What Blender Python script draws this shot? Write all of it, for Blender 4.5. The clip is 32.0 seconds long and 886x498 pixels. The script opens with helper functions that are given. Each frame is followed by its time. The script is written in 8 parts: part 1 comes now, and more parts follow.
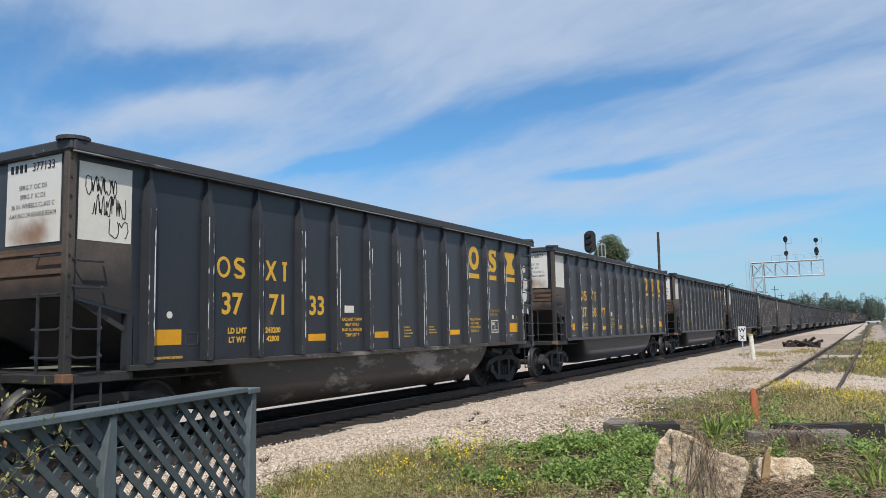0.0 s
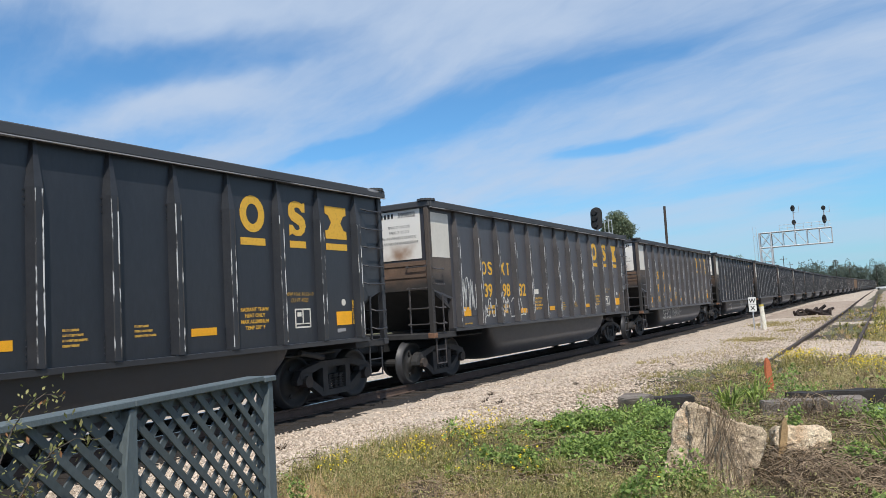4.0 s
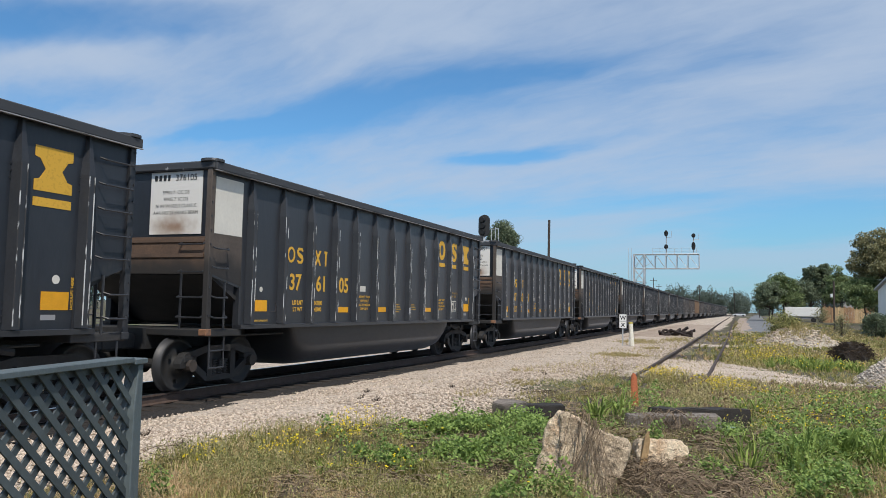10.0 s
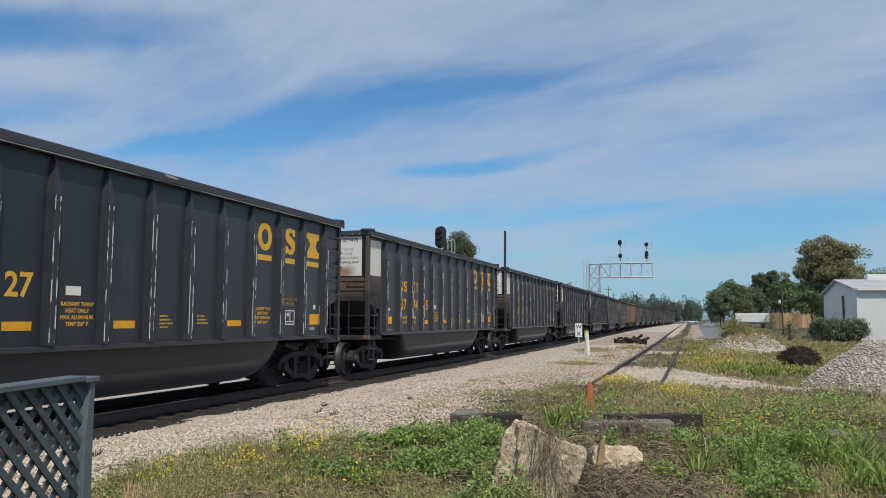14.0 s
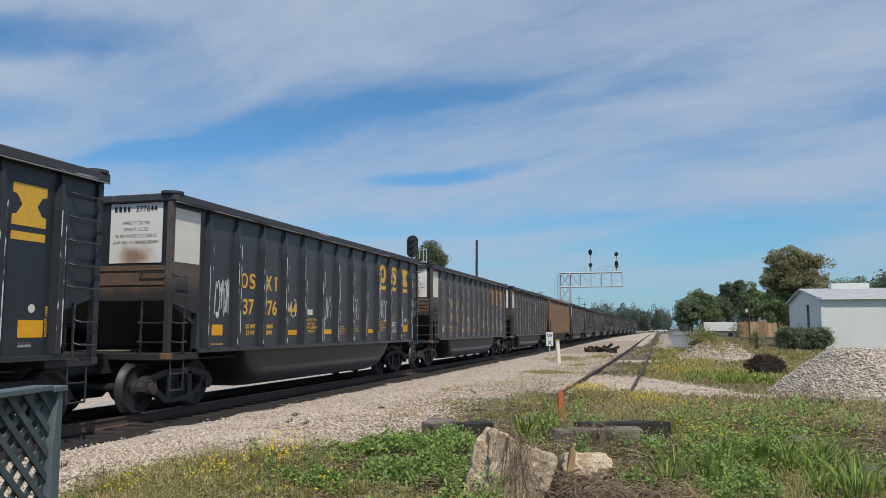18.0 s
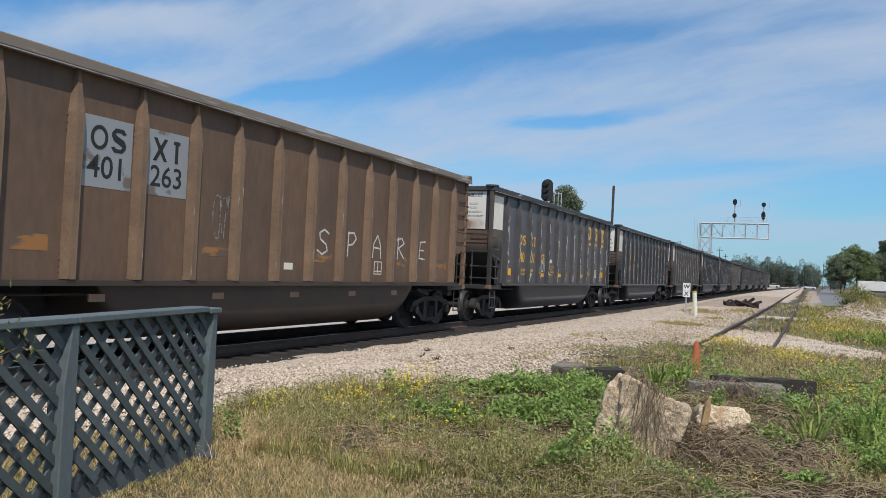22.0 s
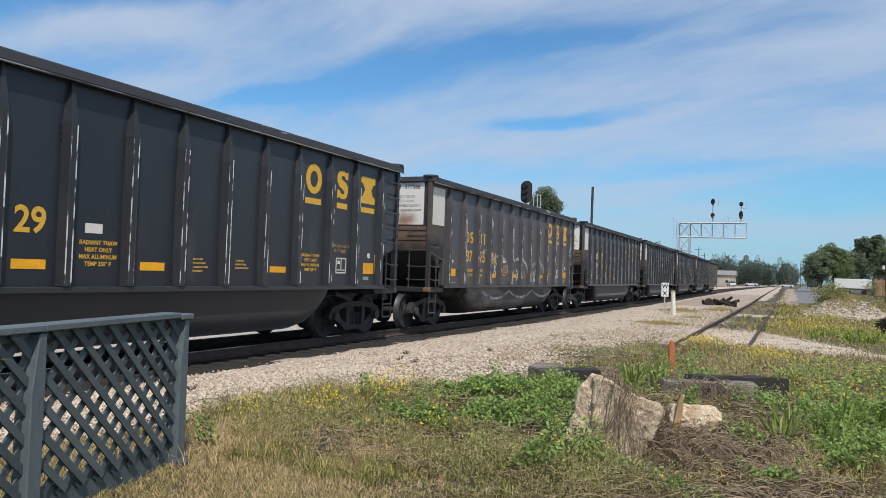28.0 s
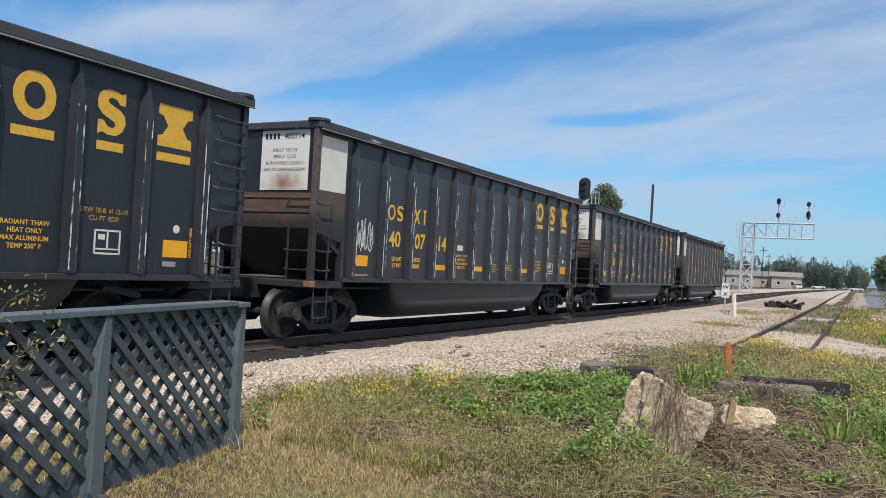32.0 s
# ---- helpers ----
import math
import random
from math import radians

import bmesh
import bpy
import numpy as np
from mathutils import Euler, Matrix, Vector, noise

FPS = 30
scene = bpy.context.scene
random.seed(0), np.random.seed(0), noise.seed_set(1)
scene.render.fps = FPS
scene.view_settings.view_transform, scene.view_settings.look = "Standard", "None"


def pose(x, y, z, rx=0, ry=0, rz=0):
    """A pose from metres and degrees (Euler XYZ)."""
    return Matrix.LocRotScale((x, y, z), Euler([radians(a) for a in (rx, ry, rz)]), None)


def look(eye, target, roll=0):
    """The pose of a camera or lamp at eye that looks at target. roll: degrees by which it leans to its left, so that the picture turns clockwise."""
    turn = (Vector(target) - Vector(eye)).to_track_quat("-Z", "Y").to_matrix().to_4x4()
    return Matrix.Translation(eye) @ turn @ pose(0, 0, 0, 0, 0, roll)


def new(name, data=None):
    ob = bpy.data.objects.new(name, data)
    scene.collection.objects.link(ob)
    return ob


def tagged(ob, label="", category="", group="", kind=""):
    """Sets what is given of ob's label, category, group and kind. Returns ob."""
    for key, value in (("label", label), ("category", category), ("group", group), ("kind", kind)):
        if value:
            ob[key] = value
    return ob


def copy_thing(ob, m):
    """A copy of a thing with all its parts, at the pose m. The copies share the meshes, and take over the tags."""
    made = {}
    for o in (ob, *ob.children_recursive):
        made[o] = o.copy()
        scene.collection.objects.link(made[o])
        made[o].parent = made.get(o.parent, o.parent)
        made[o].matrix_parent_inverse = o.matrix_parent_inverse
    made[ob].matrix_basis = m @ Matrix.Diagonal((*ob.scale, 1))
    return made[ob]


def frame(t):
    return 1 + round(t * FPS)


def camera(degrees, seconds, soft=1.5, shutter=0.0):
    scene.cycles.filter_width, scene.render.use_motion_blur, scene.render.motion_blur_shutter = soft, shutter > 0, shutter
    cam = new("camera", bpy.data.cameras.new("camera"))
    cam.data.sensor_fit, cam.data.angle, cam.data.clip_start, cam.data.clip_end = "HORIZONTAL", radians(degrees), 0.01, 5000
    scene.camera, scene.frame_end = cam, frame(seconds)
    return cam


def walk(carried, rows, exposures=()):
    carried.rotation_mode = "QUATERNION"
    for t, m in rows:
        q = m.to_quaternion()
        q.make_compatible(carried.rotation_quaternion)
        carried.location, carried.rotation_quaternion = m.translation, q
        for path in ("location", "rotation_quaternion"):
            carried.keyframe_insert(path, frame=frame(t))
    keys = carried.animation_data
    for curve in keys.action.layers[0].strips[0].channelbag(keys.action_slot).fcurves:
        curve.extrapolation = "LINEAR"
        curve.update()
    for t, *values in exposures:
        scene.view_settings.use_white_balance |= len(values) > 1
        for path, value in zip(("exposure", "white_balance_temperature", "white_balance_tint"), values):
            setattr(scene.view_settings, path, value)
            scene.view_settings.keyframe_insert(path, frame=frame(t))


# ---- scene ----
cam = camera(59.48, 32.0, soft=0.65)
PATH = [
    (0, 0.009, 0.038, 1.472, 95.77, 1.09, 29.18),
    (0.5, -0.006, 0.023, 1.474, 95.89, 0.92, 28.81),
    (1, 0.009, 0.022, 1.471, 95.65, 1.22, 28.46),
    (1.5, 0.025, 0.022, 1.469, 95.29, 2.48, 28.34),
    (2, 0.038, 0.028, 1.467, 94.97, 3.35, 28.28),
    (2.5, 0.043, 0.019, 1.472, 94.88, 3.55, 28.36),
    (4.5, -0.067, 0.042, 1.450, 94.04, 3.02, 31.88),
    (5, -0.117, 0.040, 1.437, 93.31, 2.87, 34.26),
    (5.5, -0.133, 0.031, 1.440, 93.02, 2.67, 33.97),
    (6, -0.125, 0.031, 1.449, 92.83, 2.43, 33.99),
    (6.5, -0.050, 0.033, 1.448, 92.76, 2.93, 33.74),
    (7, 0.023, 0.028, 1.459, 92.92, 4.09, 33.54),
    (7.5, 0.047, 0.026, 1.470, 93.19, 4.17, 28.96),
    (8, 0.004, 0.051, 1.471, 94.49, 3.58, 24.79),
    (8.5, -0.067, 0.064, 1.462, 94.40, 1.36, 23.13),
    (9, -0.118, 0.068, 1.447, 94.33, -0.80, 22.21),
    (9.5, -0.088, 0.080, 1.459, 94.29, -0.71, 22.31),
    (10, -0.079, 0.040, 1.460, 94.24, -1.12, 21.10),
    (10.5, -0.116, 0.031, 1.452, 94.26, -2.00, 20.25),
    (11, -0.118, 0.035, 1.456, 94.30, -1.51, 20.29),
    (11.5, -0.115, 0.033, 1.460, 94.48, -1.44, 19.98),
    (12, -0.104, 0.026, 1.459, 94.58, -1.06, 19.78),
    (12.5, -0.100, 0.027, 1.460, 94.69, -0.69, 19.85),
    (13, -0.081, 0.016, 1.458, 94.88, -0.08, 19.65),
    (13.5, -0.068, -0.000, 1.455, 94.98, -0.07, 18.99),
    (14, -0.056, -0.000, 1.462, 95.12, -0.19, 17.98),
    (14.5, -0.068, 0.012, 1.460, 95.29, -0.15, 17.29),
    (15, -0.071, 0.007, 1.456, 95.36, -0.16, 16.62),
    (15.5, -0.066, 0.001, 1.458, 95.51, -0.14, 16.15),
    (17.5, -0.058, -0.026, 1.455, 95.88, -0.01, 15.80),
    (18, -0.046, -0.043, 1.452, 95.82, -0.08, 15.89),
    (18.5, 0.035, -0.016, 1.470, 95.66, 2.84, 18.02),
    (19, 0.137, -0.001, 1.469, 94.98, 4.16, 22.19),
    (19.5, 0.178, -0.018, 1.476, 94.90, 4.08, 22.85),
    (20, 0.180, -0.014, 1.469, 94.89, 3.89, 23.40),
    (20.5, 0.164, -0.028, 1.464, 94.64, 3.43, 24.08),
    (21, 0.038, -0.023, 1.452, 92.87, 2.82, 24.73),
    (21.5, -0.057, -0.025, 1.425, 91.63, -0.74, 24.75),
    (22, -0.079, -0.028, 1.426, 91.41, -2.67, 25.53),
    (22.5, -0.049, -0.039, 1.434, 91.14, -2.73, 25.75),
    (23, -0.044, -0.040, 1.423, 90.84, -3.05, 25.80),
    (23.5, -0.013, -0.019, 1.440, 90.59, -1.89, 26.06),
    (24, 0.077, -0.012, 1.453, 90.65, 1.59, 26.07),
    (24.5, 0.136, -0.020, 1.464, 91.51, 2.97, 25.97),
    (25, 0.168, -0.028, 1.461, 91.77, 3.27, 25.73),
    (25.5, 0.174, -0.031, 1.462, 91.95, 3.47, 25.52),
    (27.5, 0.042, -0.023, 1.440, 92.19, 0.96, 24.72),
    (28, -0.001, -0.028, 1.436, 91.63, -2.03, 24.18),
    (28.5, 0.008, -0.042, 1.427, 91.41, -2.69, 23.46),
    (29, 0.095, -0.026, 1.451, 91.12, 0.33, 27.95),
    (29.5, 0.156, -0.015, 1.450, 90.91, 1.50, 28.93),
    (30, 0.124, -0.018, 1.450, 90.95, 1.42, 28.80),
    (30.5, 0.088, -0.036, 1.455, 91.06, 0.87, 28.31),
    (31, 0.052, -0.049, 1.441, 91.19, -0.89, 28.12),
    (31.5, 0.029, -0.067, 1.421, 91.17, -3.20, 27.99),
    (32, 0.071, -0.067, 1.428, 91.12, -3.15, 28.36),
]
walk(cam, [(r[0], pose(*r[1:])) for r in PATH], exposures=[(0, 0.0), (2, 0.0), (5, 0.12), (7, 0.14), (8, -0.05), (10, -0.1), (11, -0.2), (12, -0.22), (15, -0.27), (18, -0.27), (19, -0.25), (20, -0.05), (22, -0.1), (25, -0.05), (28, -0.05), (29, -0.12), (30, 0.05), (32, 0.0)])
scene.view_settings.exposure = 0.0

# ---- world and sun ----
SUN_AZ, SUN_EL = math.atan2(-0.78, 0.62), radians(54)
world = bpy.data.worlds.new("sky")
scene.world = world
world.use_nodes = True


def sky_nodes():
    nt = world.node_tree
    nt.nodes.clear()
    N, L = nt.nodes.new, nt.links.new
    out, bg, sky = N("ShaderNodeOutputWorld"), N("ShaderNodeBackground"), N("ShaderNodeTexSky")
    sky.sky_type, sky.sun_disc = "NISHITA", False
    sky.sun_elevation, sky.sun_rotation = SUN_EL, math.pi / 2 - SUN_AZ
    sky.air_density, sky.dust_density, sky.ozone_density = 1.0, 0.3, 2.2
    tc, sep = N("ShaderNodeTexCoord"), N("ShaderNodeSeparateXYZ")
    L(tc.outputs["Generated"], sep.inputs[0])

    def m(op, a, b):
        n = N("ShaderNodeMath")
        n.operation = op
        for i, v in enumerate((a, b)):
            if isinstance(v, (int, float)):
                n.inputs[i].default_value = v
            else:
                L(v, n.inputs[i])
        return n.outputs[0]

    zz = m("ADD", m("MAXIMUM", sep.outputs[2], 0.0), 0.16)
    comb = N("ShaderNodeCombineXYZ")
    L(m("DIVIDE", sep.outputs[0], zz), comb.inputs[0])
    L(m("DIVIDE", sep.outputs[1], zz), comb.inputs[1])

    def noise_at(vec, scale, rot, stretch, detail, rough):
        mp, nz = N("ShaderNodeMapping"), N("ShaderNodeTexNoise")
        mp.vector_type = "TEXTURE"
        mp.inputs["Rotation"].default_value = (0, 0, radians(rot))
        mp.inputs["Scale"].default_value = (stretch, 1, 1)
        L(vec, mp.inputs["Vector"])
        L(mp.outputs[0], nz.inputs["Vector"])
        nz.inputs["Scale"].default_value, nz.inputs["Detail"].default_value = scale, detail
        nz.inputs["Roughness"].default_value = rough
        return nz

    def ramp(v, lo, hi):
        n = N("ShaderNodeMapRange")
        n.interpolation_type = "SMOOTHSTEP"
        L(v, n.inputs[0])
        n.inputs[1].default_value, n.inputs[2].default_value = lo, hi
        return n.outputs[0]

    # clear gaps between the thin clouds, ragged by a warp
    warp = noise_at(comb.outputs[0], 1.3, -20, 1.8, 5, 0.6)
    shift, bent = N("ShaderNodeVectorMath"), N("ShaderNodeVectorMath")
    shift.operation, bent.operation = "MULTIPLY_ADD", "ADD"
    L(warp.outputs["Color"], shift.inputs[0])
    shift.inputs[1].default_value, shift.inputs[2].default_value = (0.8, 0.5, 0), (-0.4, -0.25, 0)
    L(comb.outputs[0], bent.inputs[0])
    L(shift.outputs[0], bent.inputs[1])

    def gap(cx, cy, rx, ry, rot):
        mp, ln = N("ShaderNodeMapping"), N("ShaderNodeVectorMath")
        mp.vector_type, ln.operation = "TEXTURE", "LENGTH"
        mp.inputs["Location"].default_value = (cx, cy, 0)
        mp.inputs["Rotation"].default_value = (0, 0, radians(rot))
        mp.inputs["Scale"].default_value = (rx, ry, 1)
        L(bent.outputs[0], mp.inputs["Vector"])
        L(mp.outputs[0], ln.inputs[0])
        return m("SUBTRACT", 1.0, ramp(ln.outputs["Value"], 0.15, 1.15))

    big = noise_at(comb.outputs[0], 0.9, -20, 1.7, 6, 0.55).outputs["Fac"]
    fine = noise_at(bent.outputs[0], 2.4, -22, 2.4, 9, 0.6).outputs["Fac"]
    dens = m("ADD", m("MULTIPLY", big, 0.65), m("MULTIPLY", fine, 0.45))
    for g in ((-1.0, 2.1, 0.8, 0.26, -9), (-1.75, 1.05, 0.55, 0.5, 0), (-2.6, 1.3, 0.6, 0.4, 0), (-1.55, 2.12, 0.4, 0.1, 5), (-0.75, 2.68, 0.3, 0.11, 0), (-1.5, 1.35, 0.4, 0.17, 10), (0.2, 3.7, 0.8, 0.6, 0), (-1.0, 3.3, 0.9, 0.35, 0), (-3.2, 0.4, 1.2, 0.5, 20), (-2.0, 1.65, 0.5, 0.2, 0), (2.4, 0.6, 0.8, 0.9, 0), (0.4, -1.6, 1.6, 0.5, 15), (0.95, 2.3, 0.35, 0.16, -10)):
        dens = m("SUBTRACT", dens, m("MULTIPLY", gap(*g), 0.22))
    fac = m("MULTIPLY", ramp(dens, 0.30, 0.66), 0.92)
    fac = m("MULTIPLY", fac, m("ADD", m("MULTIPLY", ramp(sep.outputs[2], 0.0, 0.17), 0.65), 0.35))
    haze = N("ShaderNodeMapRange")
    haze.interpolation_type = "SMOOTHSTEP"
    L(sep.outputs[2], haze.inputs[0])
    haze.inputs[1].default_value, haze.inputs[2].default_value = 0.0, 0.2
    haze.inputs[3].default_value, haze.inputs[4].default_value = 0.6, 0.0
    tint = N("ShaderNodeMix")
    tint.data_type, tint.blend_type = "RGBA", "MULTIPLY"
    tint.inputs[0].default_value = 1.0
    L(sky.outputs[0], tint.inputs[6])
    tint.inputs[7].default_value = (0.66, 1.10, 1.37, 1)
    mix = N("ShaderNodeMix")
    mix.data_type = "RGBA"
    L(fac, mix.inputs[0])
    low = N("ShaderNodeMix")
    low.data_type = "RGBA"
    L(haze.outputs[0], low.inputs[0])
    L(tint.outputs[2], low.inputs[6])
    low.inputs[7].default_value = (2.4, 4.7, 6.5, 1)
    L(low.outputs[2], mix.inputs[6])
    mix.inputs[7].default_value = (4.9, 5.95, 7.6, 1)
    L(mix.outputs[2], bg.inputs[0])
    bg.inputs[1].default_value = 0.10
    L(bg.outputs[0], out.inputs[0])


sky_nodes()
sun = new("sun", bpy.data.lights.new("sun", "SUN"))
sun.data.energy, sun.data.angle, sun.data.color = 3.75, radians(0.53), (1.0, 0.935, 0.83)
sun.matrix_basis = look((0, 0, 0), (-math.cos(SUN_AZ) * math.cos(SUN_EL), -math.sin(SUN_AZ) * math.cos(SUN_EL), -math.sin(SUN_EL)))

# ---- materials ----


def surface(name, c1, c2, scale=3.0, rough=0.7, bump=0.0, bscale=40.0, metal=0.0, fine=0.35, spread=0.2, stretch=(1, 1, 1), c3=None, c3_at=0.62, c3_scale=1.2):
    """Two-colour noise paint with a fine grain, bump, an optional third stain colour, and a shift from object to object."""
    mt = bpy.data.materials.new(name)
    mt.use_nodes = True
    nt = mt.node_tree
    N, L = nt.nodes.new, nt.links.new
    b = nt.nodes["Principled BSDF"]
    tc, mp, info = N("ShaderNodeTexCoord"), N("ShaderNodeMapping"), N("ShaderNodeObjectInfo")
    L(tc.outputs["Object"], mp.inputs[0])
    mp.inputs["Scale"].default_value = stretch
    w = N("ShaderNodeMath")
    w.operation = "MULTIPLY"
    w.inputs[1].default_value = 37.0
    L(info.outputs["Random"], w.inputs[0])

    def nz(s, det=5.0, r=0.6):
        n = N("ShaderNodeTexNoise")
        n.noise_dimensions = "4D"
        L(mp.outputs[0], n.inputs["Vector"])
        L(w.outputs[0], n.inputs["W"])
        n.inputs["Scale"].default_value, n.inputs["Detail"].default_value, n.inputs["Roughness"].default_value = s, det, r
        return n.outputs["Fac"]

    def ramp(v, lo, hi):
        n = N("ShaderNodeMapRange")
        L(v, n.inputs[0])
        n.inputs[1].default_value, n.inputs[2].default_value = lo, hi
        return n.outputs[0]

    def mix(f, a, c, kind="MIX"):
        n = N("ShaderNodeMix")
        n.data_type, n.blend_type = "RGBA", kind
        for i, v in ((0, f), (6, a), (7, c)):
            if isinstance(v, (int, float)):
                n.inputs[i].default_value = v
            elif isinstance(v, tuple):
                n.inputs[i].default_value = (*v, 1)
            else:
                L(v, n.inputs[i])
        return n.outputs[2]

    col = mix(ramp(nz(scale), 0.35, 0.65), c1, c2)
    if c3:
        col = mix(ramp(nz(c3_scale, 8, 0.7), c3_at, c3_at + 0.07), col, c3)
    g = nz(scale * 14, 3)
    dark = ramp(g, 0.25, 0.75)
    grey = N("ShaderNodeMapRange")
    L(dark, grey.inputs[0])
    grey.inputs[3].default_value, grey.inputs[4].default_value = 1 - fine, 1 + fine
    vary = N("ShaderNodeMapRange")
    L(info.outputs["Random"], vary.inputs[0])
    vary.inputs[3].default_value, vary.inputs[4].default_value = 1 - spread, 1 + spread
    mul = N("ShaderNodeMath")
    mul.operation = "MULTIPLY"
    L(grey.outputs[0], mul.inputs[0])
    L(vary.outputs[0], mul.inputs[1])
    sc = N("ShaderNodeVectorMath")
    sc.operation = "SCALE"
    L(col, sc.inputs[0])
    L(mul.outputs[0], sc.inputs["Scale"])
    L(sc.outputs[0], b.inputs["Base Color"])
    b.inputs["Metallic"].default_value = metal
    rr = N("ShaderNodeMapRange")
    L(g, rr.inputs[0])
    rr.inputs[3].default_value, rr.inputs[4].default_value = max(0.05, rough - 0.12), min(1, rough + 0.12)
    L(rr.outputs[0], b.inputs["Roughness"])
    if bump:
        bp = N("ShaderNodeBump")
        bp.inputs["Strength"].default_value, bp.inputs["Distance"].default_value = bump, 0.02
        L(nz(bscale, 4), bp.inputs["Height"])
        L(bp.outputs[0], b.inputs["Normal"])
    return mt


def worn(name, paint, base, at=0.5, scale=(9, 9, 9), rough=0.7):
    """Chipped paint over a base colour: the chips keep a shape of their own."""
    mt = bpy.data.materials.new(name)
    mt.use_nodes = True
    nt = mt.node_tree
    N, L = nt.nodes.new, nt.links.new
    b = nt.nodes["Principled BSDF"]
    tc, mp, info, n, r, mx, ad = (N("ShaderNode" + k) for k in ("TexCoord", "Mapping", "ObjectInfo", "TexNoise", "MapRange", "Mix", "Math"))
    L(tc.outputs["Object"], mp.inputs[0])
    mp.inputs["Scale"].default_value = scale
    n.noise_dimensions = "4D"
    ad.operation = "MULTIPLY"
    ad.inputs[1].default_value = 50
    L(info.outputs["Random"], ad.inputs[0])
    L(ad.outputs[0], n.inputs["W"])
    L(mp.outputs[0], n.inputs["Vector"])
    n.inputs["Scale"].default_value, n.inputs["Detail"].default_value = 1.0, 4
    L(n.outputs["Fac"], r.inputs[0])
    r.inputs[1].default_value, r.inputs[2].default_value = at, at + 0.06
    mx.data_type = "RGBA"
    L(r.outputs[0], mx.inputs[0])
    mx.inputs[6].default_value, mx.inputs[7].default_value = (*base, 1), (*paint, 1)
    L(mx.outputs[2], b.inputs["Base Color"])
    b.inputs["Roughness"].default_value = rough
    return mt


def leafy(name, c1, c2, rough=0.6, trans=0.34):
    """Leaves, blades and stems: colour by island, a little light let through."""
    mt = bpy.data.materials.new(name)
    mt.use_nodes = True
    nt = mt.node_tree
    N, L = nt.nodes.new, nt.links.new
    b, out = nt.nodes["Principled BSDF"], nt.nodes["Material Output"]
    geo, mx, tr, ms = N("ShaderNodeNewGeometry"), N("ShaderNodeMix"), N("ShaderNodeBsdfTranslucent"), N("ShaderNodeMixShader")
    mx.data_type = "RGBA"
    L(geo.outputs["Random Per Island"], mx.inputs[0])
    mx.inputs[6].default_value, mx.inputs[7].default_value = (*c1, 1), (*c2, 1)
    L(mx.outputs[2], b.inputs["Base Color"])
    L(mx.outputs[2], tr.inputs[0])
    b.inputs["Roughness"].default_value = rough
    b.inputs["Specular IOR Level"].default_value = 0.25
    ms.inputs[0].default_value = trans
    L(b.outputs[0], ms.inputs[1])
    L(tr.outputs[0], ms.inputs[2])
    L(ms.outputs[0], out.inputs[0])
    return mt


def pebbly(name, c1, c2, scale, bump, c3):
    """Loose stone: cells of two tones with dark gaps."""
    mt = bpy.data.materials.new(name)
    mt.use_nodes = True
    nt = mt.node_tree
    N, L = nt.nodes.new, nt.links.new
    b = nt.nodes["Principled BSDF"]
    tc, v, mx, n, m2, bp, r = (N("ShaderNode" + k) for k in ("TexCoord", "TexVoronoi", "Mix", "TexNoise", "Mix", "Bump", "MapRange"))
    L(tc.outputs["Object"], v.inputs["Vector"])
    L(tc.outputs["Object"], n.inputs["Vector"])
    v.inputs["Scale"].default_value = scale
    n.inputs["Scale"].default_value, n.inputs["Detail"].default_value = 0.9, 7
    sep = N("ShaderNodeSeparateColor")
    L(v.outputs["Color"], sep.inputs[0])
    mx.data_type = m2.data_type = "RGBA"
    L(sep.outputs[0], mx.inputs[0])
    mx.inputs[6].default_value, mx.inputs[7].default_value = (*c1, 1), (*c2, 1)
    L(n.outputs["Fac"], r.inputs[0])
    r.inputs[1].default_value, r.inputs[2].default_value, r.inputs[4].default_value = 0.52, 0.72, 0.65
    L(r.outputs[0], m2.inputs[0])
    L(mx.outputs[2], m2.inputs[6])
    m2.inputs[7].default_value = (*c3, 1)
    L(m2.outputs[2], b.inputs["Base Color"])
    b.inputs["Roughness"].default_value = 0.9
    bp.inputs["Strength"].default_value, bp.inputs["Distance"].default_value = bump, 0.04
    bp.invert = True
    L(v.outputs["Distance"], bp.inputs["Height"])
    L(bp.outputs[0], b.inputs["Normal"])
    return mt


